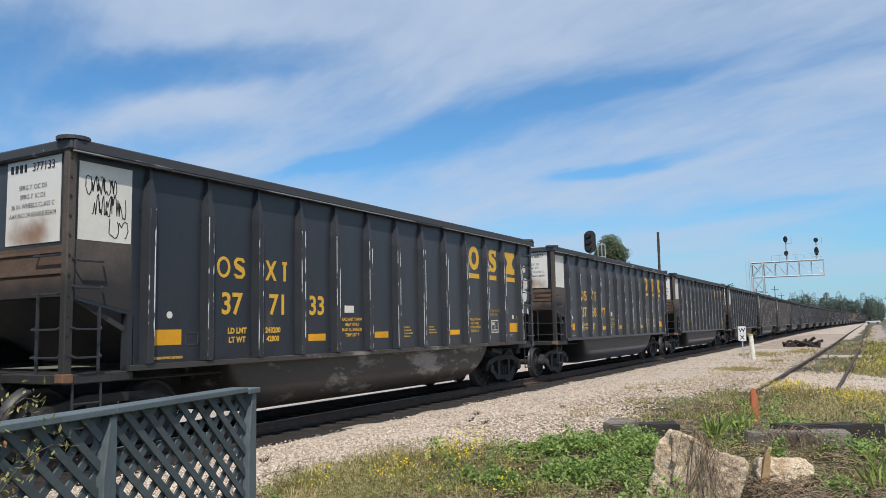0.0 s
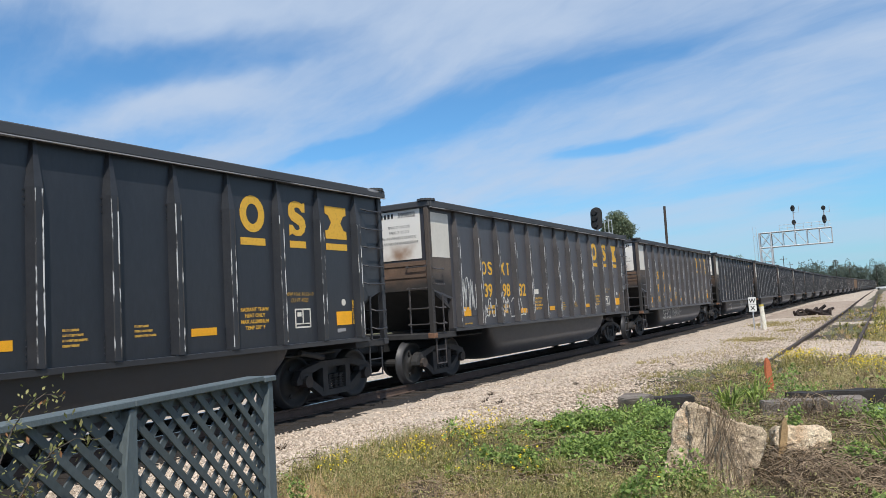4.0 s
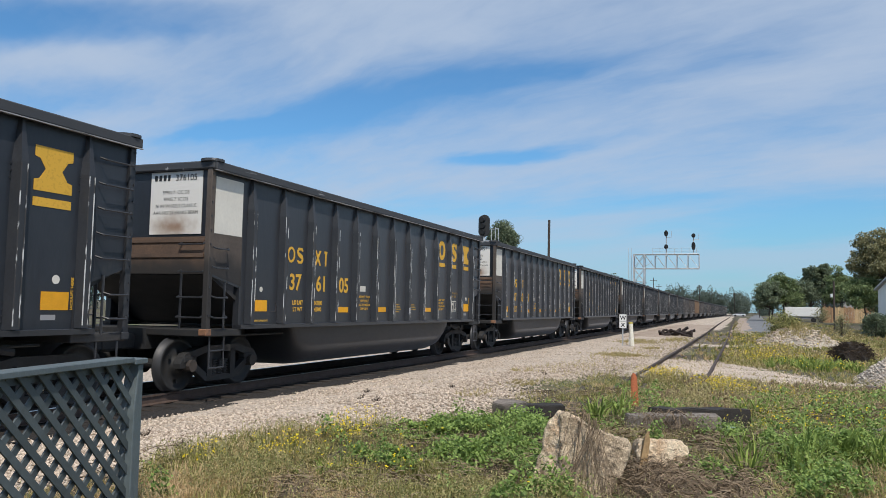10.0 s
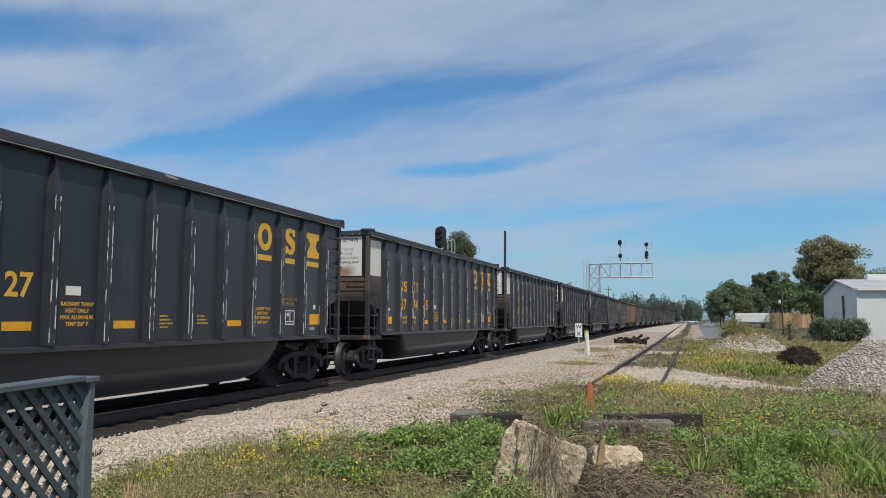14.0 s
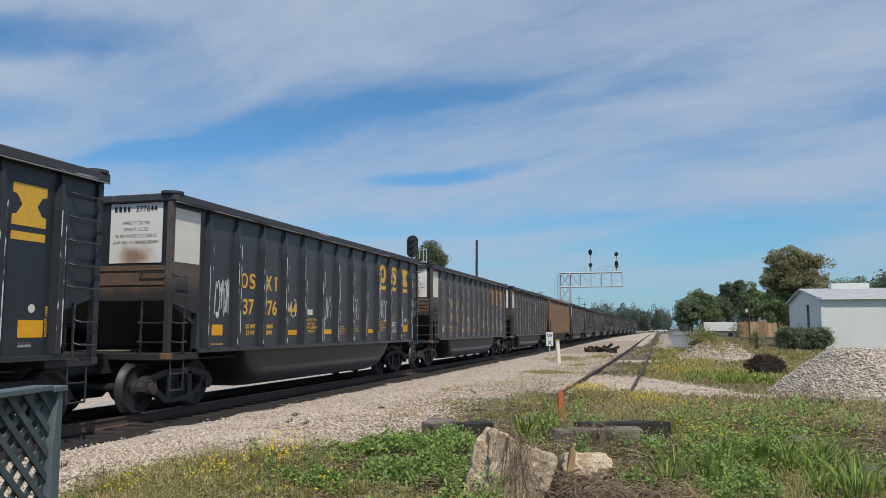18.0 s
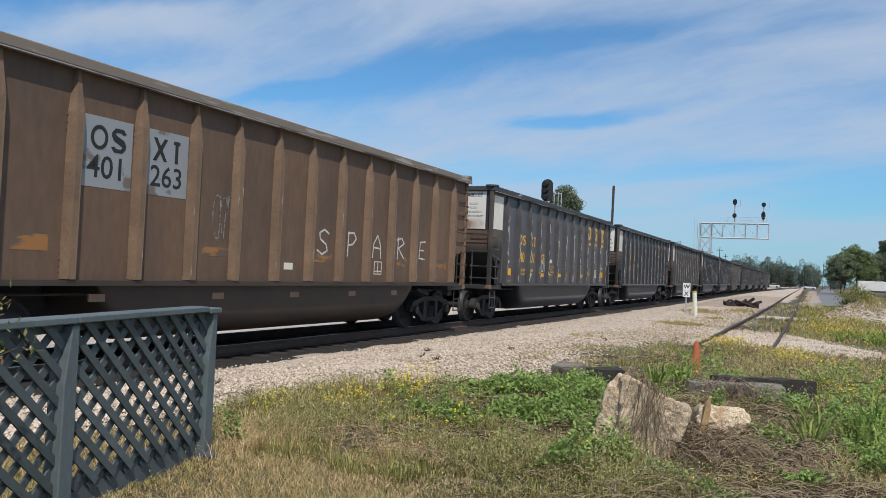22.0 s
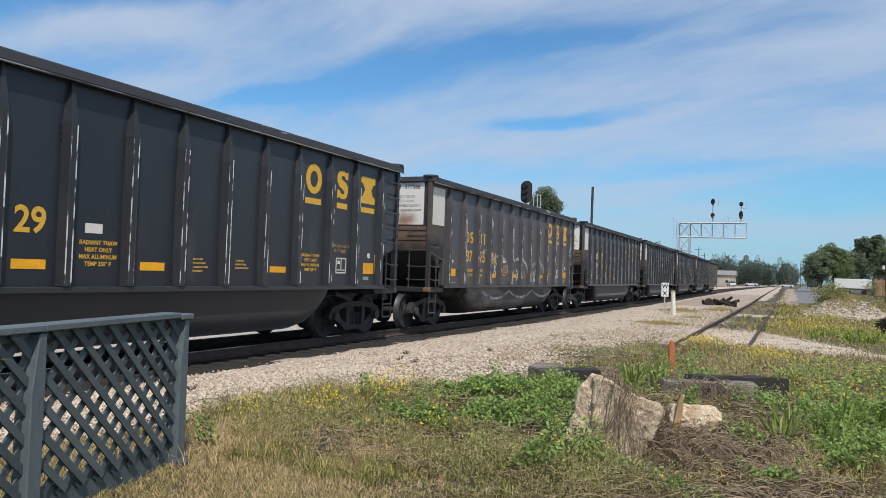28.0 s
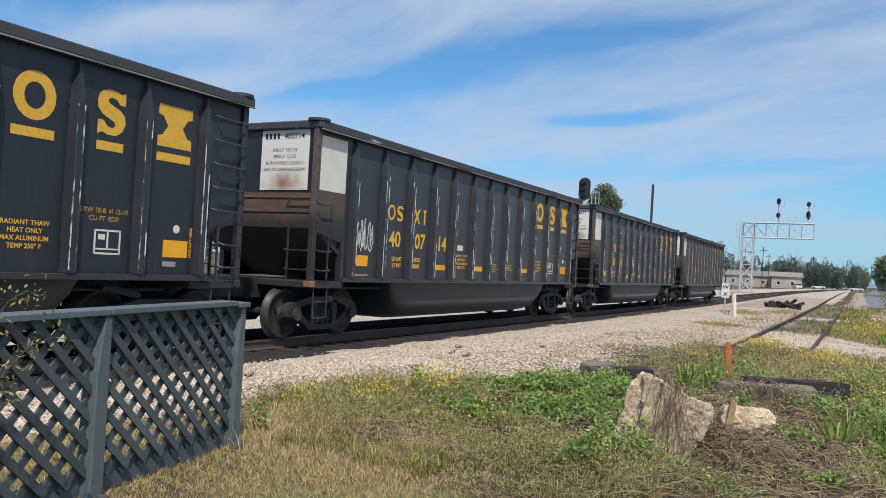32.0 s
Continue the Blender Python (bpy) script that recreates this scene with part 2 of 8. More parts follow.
def sooted(name, c1, c2, soot_black, level, spread):
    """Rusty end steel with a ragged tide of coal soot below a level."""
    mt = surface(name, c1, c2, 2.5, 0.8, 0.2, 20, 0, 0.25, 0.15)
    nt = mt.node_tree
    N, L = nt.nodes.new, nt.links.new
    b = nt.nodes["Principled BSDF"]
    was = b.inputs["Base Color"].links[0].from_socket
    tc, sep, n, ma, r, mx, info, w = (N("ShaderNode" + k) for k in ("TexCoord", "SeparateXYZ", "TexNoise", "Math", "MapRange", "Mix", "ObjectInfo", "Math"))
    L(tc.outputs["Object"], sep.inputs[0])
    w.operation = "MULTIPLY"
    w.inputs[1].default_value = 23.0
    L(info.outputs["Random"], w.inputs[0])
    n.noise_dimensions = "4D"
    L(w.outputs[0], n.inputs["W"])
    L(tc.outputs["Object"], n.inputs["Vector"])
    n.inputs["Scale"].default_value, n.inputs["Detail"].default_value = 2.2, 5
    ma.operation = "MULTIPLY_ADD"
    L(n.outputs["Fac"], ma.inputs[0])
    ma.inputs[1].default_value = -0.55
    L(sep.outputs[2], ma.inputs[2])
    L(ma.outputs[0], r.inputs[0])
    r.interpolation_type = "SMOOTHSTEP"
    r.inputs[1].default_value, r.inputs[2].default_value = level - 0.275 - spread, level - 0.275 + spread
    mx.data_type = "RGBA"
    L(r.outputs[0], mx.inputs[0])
    mx.inputs[6].default_value = (*soot_black, 1)
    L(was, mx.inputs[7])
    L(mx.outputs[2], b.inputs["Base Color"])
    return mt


def stained(name):
    """White plate with a blot of rust round its mount; the object's origin is the mount."""
    mt = bpy.data.materials.new(name)
    mt.use_nodes = True
    nt = mt.node_tree
    N, L = nt.nodes.new, nt.links.new
    b = nt.nodes["Principled BSDF"]
    tc, mp, ln, n, ad, r, mx, info = (N("ShaderNode" + k) for k in ("TexCoord", "Mapping", "VectorMath", "TexNoise", "Math", "MapRange", "Mix", "ObjectInfo"))
    L(tc.outputs["Object"], mp.inputs[0])
    mp.inputs["Scale"].default_value = (1.25, 0.0, 2.3)
    ln.operation = "LENGTH"
    L(mp.outputs[0], ln.inputs[0])
    n.noise_dimensions = "4D"
    L(tc.outputs["Object"], n.inputs["Vector"])
    wide = N("ShaderNodeMath")
    wide.operation = "MULTIPLY"
    wide.inputs[1].default_value = 31.0
    L(info.outputs["Random"], wide.inputs[0])
    L(wide.outputs[0], n.inputs["W"])
    n.inputs["Scale"].default_value, n.inputs["Detail"].default_value = 3.0, 6
    ad.operation = "ADD"
    L(ln.outputs["Value"], ad.inputs[0])
    L(n.outputs["Fac"], ad.inputs[1])
    L(ad.outputs[0], r.inputs[0])
    r.interpolation_type = "SMOOTHSTEP"
    r.inputs[1].default_value, r.inputs[2].default_value, r.inputs[3].default_value, r.inputs[4].default_value = 0.5, 1.22, 0.9, 0.0
    mx.data_type = "RGBA"
    L(r.outputs[0], mx.inputs[0])
    mx.inputs[6].default_value, mx.inputs[7].default_value = (0.75, 0.73, 0.69, 1), (0.26, 0.14, 0.075, 1)
    L(mx.outputs[2], b.inputs["Base Color"])
    b.inputs["Roughness"].default_value = 0.6
    return mt


def plain(name, c, rough=0.6, metal=0.0, spread=0.12):
    return surface(name, c, tuple(x * 0.86 for x in c), 6.0, rough, 0.0, 40, metal, 0.12, spread)


M = {
    "char": surface("charcoal_paint", (0.0135, 0.0165, 0.0235), (0.0205, 0.0235, 0.030), 1.1, 0.37, 0.15, 6, 0, 0.18, 0.1, (1, 1, 0.35), (0.043, 0.041, 0.041), 0.60, 0.7),
    "brown": surface("dusty_brown_black_paint", (0.031, 0.032, 0.040), (0.043, 0.043, 0.052), 1.1, 0.42, 0.15, 6, 0, 0.18, 0.1, (1, 1, 0.35), (0.062, 0.053, 0.047), 0.58, 0.7),
    "tan": surface("faded_tan_brown_paint", (0.152, 0.092, 0.058), (0.100, 0.066, 0.047), 0.8, 0.7, 0.15, 6, 0, 0.2, 0.05, (1, 1, 0.3), (0.20, 0.105, 0.052), 0.62, 0.6),
    "rib_char": surface("charcoal_rib_paint", (0.0175, 0.0195, 0.025), (0.027, 0.0285, 0.033), 2.2, 0.46, 0.1, 9, 0, 0.2, 0.1),
    "rib_brown": surface("dusty_rib_paint", (0.043, 0.040, 0.042), (0.060, 0.054, 0.055), 2.2, 0.6, 0.1, 9, 0, 0.2, 0.1),
    "rib_tan": surface("tan_rib_paint", (0.215, 0.135, 0.085), (0.150, 0.097, 0.064), 2.2, 0.7, 0.1, 9, 0, 0.2, 0.05),
    "chip": worn("chipped_white_edge", (0.66, 0.66, 0.65), (0.05, 0.048, 0.048), 0.50, (9, 9, 3.2)),
    "chip_tan": worn("chipped_tan_edge", (0.42, 0.34, 0.26), (0.2, 0.14, 0.09), 0.6, (7, 7, 2.6)),
    "chord": worn("scuffed_chord", (0.33, 0.335, 0.35), (0.048, 0.051, 0.058), 0.655, (9, 1.1, 9)),
    # Pale streaks paint a highlight on the chord's lower edge; also colours grey_label.
    "lip": worn("lip_highlight_label_grey", (0.30, 0.30, 0.31), (0.07, 0.068, 0.07), 0.42, (9, 0.8, 9)),
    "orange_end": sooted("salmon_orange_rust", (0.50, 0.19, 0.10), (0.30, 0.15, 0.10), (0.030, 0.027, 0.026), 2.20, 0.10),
    "chord_tan": worn("scuffed_tan_chord", (0.34, 0.31, 0.28), (0.2, 0.165, 0.135), 0.55, (9, 1.1, 9)),
    "bracket": surface("orange_rust_bracket", (0.26, 0.13, 0.07), (0.14, 0.08, 0.055), 9, 0.85, 0.3, 30),
    "under": surface("grimy_steel", (0.021, 0.021, 0.023), (0.034, 0.033, 0.033), 4, 0.75, 0.3, 30),
    "void": surface("dark_steel", (0.026, 0.026, 0.028), (0.038, 0.037, 0.037), 4, 0.8),
    "tub": surface("sooty_tub_steel", (0.0165, 0.018, 0.022), (0.026, 0.027, 0.030), 0.9, 0.5, 0.12, 5, 0, 0.15, 0.1, (1, 0.4, 1)),
    "tub_worn": surface("patched_tub_steel", (0.036, 0.034, 0.033), (0.070, 0.054, 0.044), 0.9, 0.55, 0.12, 5, 0, 0.15, 0.05, (1, 0.5, 1.4), (0.24, 0.22, 0.2), 0.54, 1.3),
    "tub_hazed": surface("spray_hazed_tub_steel", (0.035, 0.036, 0.039), (0.06, 0.058, 0.057), 0.6, 0.6, 0.12, 5, 0, 0.15, 0.05, (1, 0.5, 1.2), (0.15, 0.145, 0.14), 0.52, 0.8),
    "tub_tan": surface("brown_tub_steel", (0.056, 0.040, 0.033), (0.034, 0.028, 0.025), 0.9, 0.6, 0.12, 5, 0, 0.15, 0.1),
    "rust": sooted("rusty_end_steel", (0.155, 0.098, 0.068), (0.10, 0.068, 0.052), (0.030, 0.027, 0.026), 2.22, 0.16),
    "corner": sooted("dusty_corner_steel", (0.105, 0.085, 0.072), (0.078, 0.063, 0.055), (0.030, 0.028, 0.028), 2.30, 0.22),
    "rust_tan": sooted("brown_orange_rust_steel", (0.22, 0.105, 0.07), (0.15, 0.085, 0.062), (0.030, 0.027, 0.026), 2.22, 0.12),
    "white": surface("placard_white", (0.72, 0.69, 0.62), (0.64, 0.61, 0.55), 1.5, 0.6, 0, 40, 0, 0.05, 0.06),
    "white_stain": stained("stained_placard_white"),
    "yellow": worn("stencil_yellow", (0.72, 0.41, 0.045), (0.64, 0.36, 0.04), 0.4, (22, 22, 22), 0.6),
    "dimyellow": worn("faded_stencil_yellow", (0.50, 0.30, 0.05), (0.22, 0.14, 0.05), 0.45, (30, 30, 30), 0.6),
    "orange": plain("reflective_orange_yellow", (0.83, 0.39, 0.012), 0.45),
    "greytext": plain("faded_stencil_black", (0.09, 0.09, 0.09), 0.6),
    "oranger": worn("orange_rust_smear", (0.30, 0.14, 0.05), (0.12, 0.088, 0.065), 0.5, (7, 2.5, 9), 0.8),
    "tanplate": plain("faded_tan_plate", (0.26, 0.17, 0.115), 0.7),
    "bluegrey": worn("blue_grey_patch", (0.27, 0.29, 0.31), (0.15, 0.13, 0.115), 0.36, (3, 3, 3), 0.7),
    "black": plain("stencil_black", (0.02, 0.02, 0.02), 0.6),
    "spray": worn("sprayed_white", (0.62, 0.62, 0.6), (0.36, 0.36, 0.35), 0.42, (25, 25, 25), 0.7),
    "sprayhaze": worn("hazy_sprayed_grey", (0.33, 0.325, 0.32), (0.15, 0.147, 0.145), 0.42, (5, 5, 5), 0.8),
    "sprayfaint": worn("faint_sprayed_grey", (0.26, 0.26, 0.26), (0.1, 0.1, 0.1), 0.45, (20, 20, 20), 0.7),
    "wheel": surface("wheel_steel", (0.030, 0.029, 0.030), (0.022, 0.022, 0.022), 6, 0.65, 0.1, 30, 0.0),
    "journal": surface("rusty_journal_cap", (0.06, 0.046, 0.039), (0.036, 0.031, 0.028), 5, 0.8, 0.2, 20),
    "tread": plain("polished_tread", (0.06, 0.06, 0.065), 0.5, 0.4),
    "rail": surface("rusty_rail", (0.085, 0.055, 0.042), (0.06, 0.04, 0.032), 5, 0.75, 0.2, 40),
    "railhead": plain("worn_rail_head", (0.5, 0.5, 0.52), 0.3, 1.0),
    "tie": surface("creosote_tie", (0.026, 0.021, 0.018), (0.046, 0.036, 0.030), 3, 0.9, 0.5, 30, 0, 0.3, 0.3, (1, 6, 1)),
    "fence": surface("slate_blue_fence_paint", (0.118, 0.146, 0.156), (0.098, 0.122, 0.132), 2.5, 0.6, 0.25, 40, 0, 0.12, 0.1, (1, 1, 0.5)),
    "slat": surface("slate_blue_lattice_paint", (0.090, 0.108, 0.114), (0.070, 0.086, 0.092), 2.5, 0.65, 0.2, 40, 0, 0.12, 0.2),
    "concrete": surface("exposed_aggregate_concrete", (0.64, 0.51, 0.36), (0.30, 0.225, 0.15), 7, 0.95, 1.0, 38, 0, 0.6, 0.10, (1, 1, 1), (0.15, 0.115, 0.085), 0.53, 4.0),
    # Redder pebbles; the lighter tone stands in for a better-lit left slab.
    "concrete_warm": surface("pebbled_warm_lit_concrete", (0.80, 0.66, 0.48), (0.50, 0.34, 0.21), 9, 0.95, 1.0, 38, 0, 0.6, 0.04, (1, 1, 1), (0.20, 0.14, 0.10), 0.58, 4.0),
    "timber": surface("weathered_timber", (0.30, 0.26, 0.225), (0.15, 0.125, 0.108), 3, 0.95, 0.8, 26, 0, 0.35, 0.15, (1, 7, 7)),
    "tar": surface("tarred_timber", (0.022, 0.019, 0.018), (0.036, 0.030, 0.027), 4, 0.8, 0.5, 26),
    "stake": surface("faded_orange_plastic", (0.56, 0.17, 0.075), (0.44, 0.13, 0.06), 6, 0.7, 0.2, 20),
    "stick": surface("split_wood", (0.42, 0.28, 0.14), (0.28, 0.18, 0.09), 8, 0.85, 0.3, 30),
    "galv": surface("galvanised_steel", (0.58, 0.60, 0.62), (0.47, 0.49, 0.51), 5, 0.5, 0.1, 30, 0.3),
    "sigblack": plain("signal_black", (0.014, 0.014, 0.015), 0.6),
    "pole": surface("dark_wood_pole", (0.075, 0.055, 0.045), (0.05, 0.04, 0.034), 2, 0.9, 0.4, 20, 0, 0.2, 0.1, (1, 1, 0.1)),
    "signwhite": plain("sign_white", (0.8, 0.8, 0.78), 0.5),
    "stubwhite": surface("marker_white", (0.78, 0.76, 0.68), (0.66, 0.62, 0.52), 3, 0.6),
    "yellowband": plain("faded_yellow_band", (0.62, 0.5, 0.12), 0.6),
    "scrap": surface("scrap_rust_iron", (0.020, 0.016, 0.014), (0.046, 0.030, 0.025), 5, 0.9, 0.4, 20),
    "asphalt": surface("grey_asphalt", (0.25, 0.25, 0.255), (0.20, 0.20, 0.205), 0.6, 0.9, 0.2, 30),
    "shed": surface("white_metal_siding", (0.80, 0.80, 0.76), (0.74, 0.74, 0.70), 0.5, 0.5, 0, 40, 0, 0.04, 0.02),
    "roof": surface("weathered_metal_roof", (0.52, 0.52, 0.52), (0.36, 0.36, 0.37), 1.2, 0.6, 0, 40, 0, 0.15, 0.05),
    "dark": plain("doorway_shade", (0.012, 0.012, 0.014), 0.5),
    "buff": surface("buff_wall", (0.52, 0.45, 0.37), (0.42, 0.36, 0.3), 0.4, 0.8),
    "greyroof": surface("grey_roof", (0.26, 0.24, 0.22), (0.19, 0.18, 0.17), 0.6, 0.8),
    "board": surface("brown_boards", (0.40, 0.24, 0.13), (0.28, 0.165, 0.095), 1.2, 0.85),
    "board2": surface("tan_boards", (0.56, 0.40, 0.22), (0.46, 0.32, 0.18), 1.2, 0.85),
    "brush": leafy("dead_brush", (0.035, 0.026, 0.02), (0.085, 0.06, 0.042), 0.9, 0.0),
    "bark": surface("bark", (0.11, 0.09, 0.075), (0.07, 0.058, 0.048), 5, 0.95, 0.7, 20),
    "leaf": leafy("leaf_green", (0.14, 0.20, 0.09), (0.28, 0.33, 0.155)),
    # Lightened and blued a little: aerial haze put into this leaf colour.
    "leaf_dark": leafy("leaf_dark_green_hazed", (0.14, 0.185, 0.12), (0.25, 0.285, 0.18)),
    "leaf_autumn": leafy("leaf_olive_brown", (0.22, 0.225, 0.12), (0.39, 0.355, 0.20)),
    # Blue lifted slightly, so the leaf colour carries distance haze.
    "leaf_far": leafy("far_leaf_hazed", (0.115, 0.15, 0.12), (0.16, 0.19, 0.155)),
    "shrub": leafy("shrub_leaf", (0.15, 0.185, 0.06), (0.44, 0.40, 0.17)),
    "shrub_red": leafy("shrub_red_tip", (0.40, 0.17, 0.09), (0.30, 0.22, 0.08)),
    "grass": leafy("grass_green", (0.15, 0.17, 0.05), (0.54, 0.485, 0.185)),
    "grass_dry": leafy("grass_dry", (0.50, 0.35, 0.19), (0.80, 0.61, 0.36)),
    "grass_olive": leafy("grass_olive", (0.32, 0.275, 0.115), (0.60, 0.49, 0.24)),
    "clover": leafy("clover_leaf", (0.11, 0.19, 0.05), (0.40, 0.52, 0.15)),
    "weed": leafy("weed_leaf", (0.12, 0.14, 0.047), (0.49, 0.46, 0.19)),
    "weed_pale": leafy("pale_weed_leaf", (0.40, 0.36, 0.16), (0.64, 0.51, 0.28)),
    "litter_stalk": leafy("dead_stalk", (0.075, 0.055, 0.037), (0.36, 0.27, 0.18), 0.9, 0.0),
    "seedhead": leafy("purple_brown_seed_head", (0.22, 0.14, 0.10), (0.46, 0.33, 0.23)),
    "aggregate": leafy("pebble_aggregate", (0.20, 0.13, 0.085), (0.70, 0.58, 0.42), 0.9, 0.0),
    "heapstone": leafy("pale_heap_stone", (0.40, 0.35, 0.295), (0.66, 0.585, 0.50), 0.9, 0.0),
    "tallgrass": leafy("tall_grass_green", (0.11, 0.18, 0.04), (0.39, 0.47, 0.12)),
    "vine": leafy("dead_vine", (0.075, 0.054, 0.037), (0.35, 0.26, 0.175), 0.9, 0.0),
    "flower": leafy("yellow_petal", (0.80, 0.60, 0.02), (0.86, 0.70, 0.05), 0.6, 0.2),
    "gravel": pebbly("pale_ballast", (0.70, 0.585, 0.475), (0.37, 0.30, 0.24), 19, 1.0, (0.40, 0.32, 0.25)),
    "stone": leafy("loose_stone", (0.34, 0.272, 0.21), (0.74, 0.615, 0.50), 0.9, 0.0),
    "rubble": pebbly("rubble", (0.48, 0.43, 0.36), (0.32, 0.28, 0.23), 6, 1.0, (0.2, 0.17, 0.12)),
    "ground": surface("rough_grass_soil", (0.052, 0.040, 0.026), (0.12, 0.092, 0.057), 1.7, 0.95, 1.0, 22, 0, 0.55, 0.0, (1, 1, 1), (0.13, 0.135, 0.055), 0.50, 0.6),
    "carpaint": plain("silver_car_paint", (0.7, 0.71, 0.73), 0.3),
    "carglass": plain("car_glass", (0.03, 0.035, 0.04), 0.1),
    "rubber": plain("tyre_rubber", (0.02, 0.02, 0.02), 0.8),
    "darkstone": surface("dark_grey_stone", (0.11, 0.11, 0.115), (0.07, 0.07, 0.072), 20, 0.9, 0.3, 40),
    "litter": plain("pale_blue_litter", (0.45, 0.6, 0.66), 0.4),
}

# coal dust and road film on the paint
for k in ("char", "brown", "rib_char", "rib_brown", "tub"):
    b = M[k].node_tree.nodes["Principled BSDF"]
    b.inputs["Sheen Weight"].default_value, b.inputs["Sheen Roughness"].default_value = 0.26, 0.42
    b.inputs["Sheen Tint"].default_value = (0.54, 0.55, 0.61, 1)

# ---- building helpers ----
SMALL = ("stencil", "plate_stencil", "weight_stencil", "small_print", "sprayed_letter", "sprayed_tag", "inspection_stencil")


def part(name, bm, material, parent=None, label="", m=None, smooth=False):
    """One bmesh as one mesh object under a thing or a part."""
    me = bpy.data.meshes.new(name)
    bm.to_mesh(me)
    bm.free()
    for x in material if isinstance(material, (list, tuple)) else [material]:
        me.materials.append(M[x])
    if smooth:
        me.polygons.foreach_set("use_smooth", [True] * len(me.polygons))
    return hung(name, me, parent, label, m)


def hung(name, me, parent=None, label="", m=None):
    ob = new(name, me)
    if parent:
        ob.parent = parent
    if m is not None:
        ob.matrix_basis = m
    if label:
        ob["label"] = label
    if name in SMALL:
        ob["kind"] = "stuff"
    return ob


def add_box(bm, x0, y0, z0, x1, y1, z1, bevel=0.0, mi=0, m=None):
    vs = [bm.verts.new((x, y, z)) for x in (x0, x1) for y in (y0, y1) for z in (z0, z1)]
    fs = [bm.faces.new([vs[i] for i in q]) for q in ((0, 1, 3, 2), (4, 6, 7, 5), (0, 4, 5, 1), (2, 3, 7, 6), (0, 2, 6, 4), (1, 5, 7, 3))]
    for f in fs:
        f.material_index = mi
    if m is not None:
        bmesh.ops.transform(bm, matrix=m, verts=vs)
    if bevel:
        bmesh.ops.bevel(bm, geom=list({e for f in fs for e in f.edges}), offset=bevel, segments=1, affect="EDGES")
    return bm


def boxes(*rows, bevel=0.0):
    bm = bmesh.new()
    for r in rows:
        add_box(bm, *r, bevel=bevel)
    return bm


def add_prism(bm, pts, axis, a, b, mi=0):
    """Extrudes a polygon, given in the two axes other than the named one, from a to b."""
    def at(p, v):
        return {"x": (v, p[0], p[1]), "y": (p[0], v, p[1]), "z": (p[0], p[1], v)}[axis]
    lo, hi = [bm.verts.new(at(p, a)) for p in pts], [bm.verts.new(at(p, b)) for p in pts]
    n = len(pts)
    for f in [bm.faces.new(lo[::-1]), bm.faces.new(hi)] + [bm.faces.new((lo[i], lo[(i + 1) % n], hi[(i + 1) % n], hi[i])) for i in range(n)]:
        f.material_index = mi
    return bm


def add_rod(bm, p, q, r, seg=6, r2=None, mi=0):
    p, q = Vector(p), Vector(q)
    d = (q - p)
    rot = d.to_track_quat("Z", "Y").to_matrix()
    r2 = r if r2 is None else r2
    ring = [[bm.verts.new(c + rot @ Vector((math.cos(2 * math.pi * i / seg) * s, math.sin(2 * math.pi * i / seg) * s, 0))) for i in range(seg)] for c, s in ((p, r), (q, r2))]
    fs = [bm.faces.new((ring[0][i], ring[0][(i + 1) % seg], ring[1][(i + 1) % seg], ring[1][i])) for i in range(seg)]
    fs += [bm.faces.new(ring[0][::-1]), bm.faces.new(ring[1])]
    for f in fs:
        f.material_index = mi
    return bm


def rods(*rows, seg=6):
    bm = bmesh.new()
    for r in rows:
        add_rod(bm, *r[:3], seg=r[3] if len(r) > 3 else seg)
    return bm


def empty(name, label, category, group="", m=None):
    ob = new(name)
    ob.empty_display_size = 0.2
    if m is not None:
        ob.matrix_basis = m
    return tagged(ob, label, category, group)


def raw_mesh(name, verts, faces, material):
    """A mesh from number arrays; faces all of one corner count."""
    verts, faces = np.asarray(verts, np.float32), np.asarray(faces, np.int32)
    me = bpy.data.meshes.new(name)
    me.vertices.add(len(verts))
    me.vertices.foreach_set("co", verts.ravel())
    k = faces.shape[1]
    me.loops.add(faces.size)
    me.loops.foreach_set("vertex_index", faces.ravel())
    me.polygons.add(len(faces))
    me.polygons.foreach_set("loop_start", np.arange(0, faces.size, k, dtype=np.int32))
    me.update(calc_edges=True)
    me.materials.append(M[material])
    return me


TEXTS = {}


def text_mesh(s, size, bold=0.0, align="CENTER", space=1.0):
    key = (s, size, bold, align, space)
    if key not in TEXTS:
        cu = bpy.data.curves.new("lettering", "FONT")
        cu.body, cu.size, cu.align_x, cu.offset, cu.resolution_u, cu.space_character = s, size, align, bold, 3, space
        cu.space_line = 1.15
        ob = bpy.data.objects.new("lettering", cu)
        scene.collection.objects.link(ob)
        dg = bpy.context.evaluated_depsgraph_get()
        TEXTS[key] = bpy.data.meshes.new_from_object(ob.evaluated_get(dg))
        bpy.data.objects.remove(ob)
    return TEXTS[key]


def lettering(name, s, size, material, m, parent, bold=0.0, label="", space=1.0):
    key = (s, size, bold, material, space)
    if key not in TEXTS:
        me = text_mesh(s, size, bold, space=space).copy()
        me.materials.clear()
        me.materials.append(M[material])
        TEXTS[key] = me
    return hung(name, TEXTS[key], parent, label, m)


rng = np.random.default_rng(7)
# ---- plan: the main track, the ground ----
RAIL_Z, TRACK_X = -0.087, -9.98
KNOT_Y = np.array([-400, 30, 60, 85, 115, 150, 190, 250, 300, 380, 506, 700, 1200, 2500.0])
KNOT_D = np.array([0, 0, -0.13, -0.5, -0.95, -1.2, -1.05, -0.1, 0.6, 2.1, 4.6, 8.6, 19.0, 46.0])
_fine_y = np.arange(-400, 2500, 4.0)
_fine_d = np.interp(_fine_y, KNOT_Y, KNOT_D)
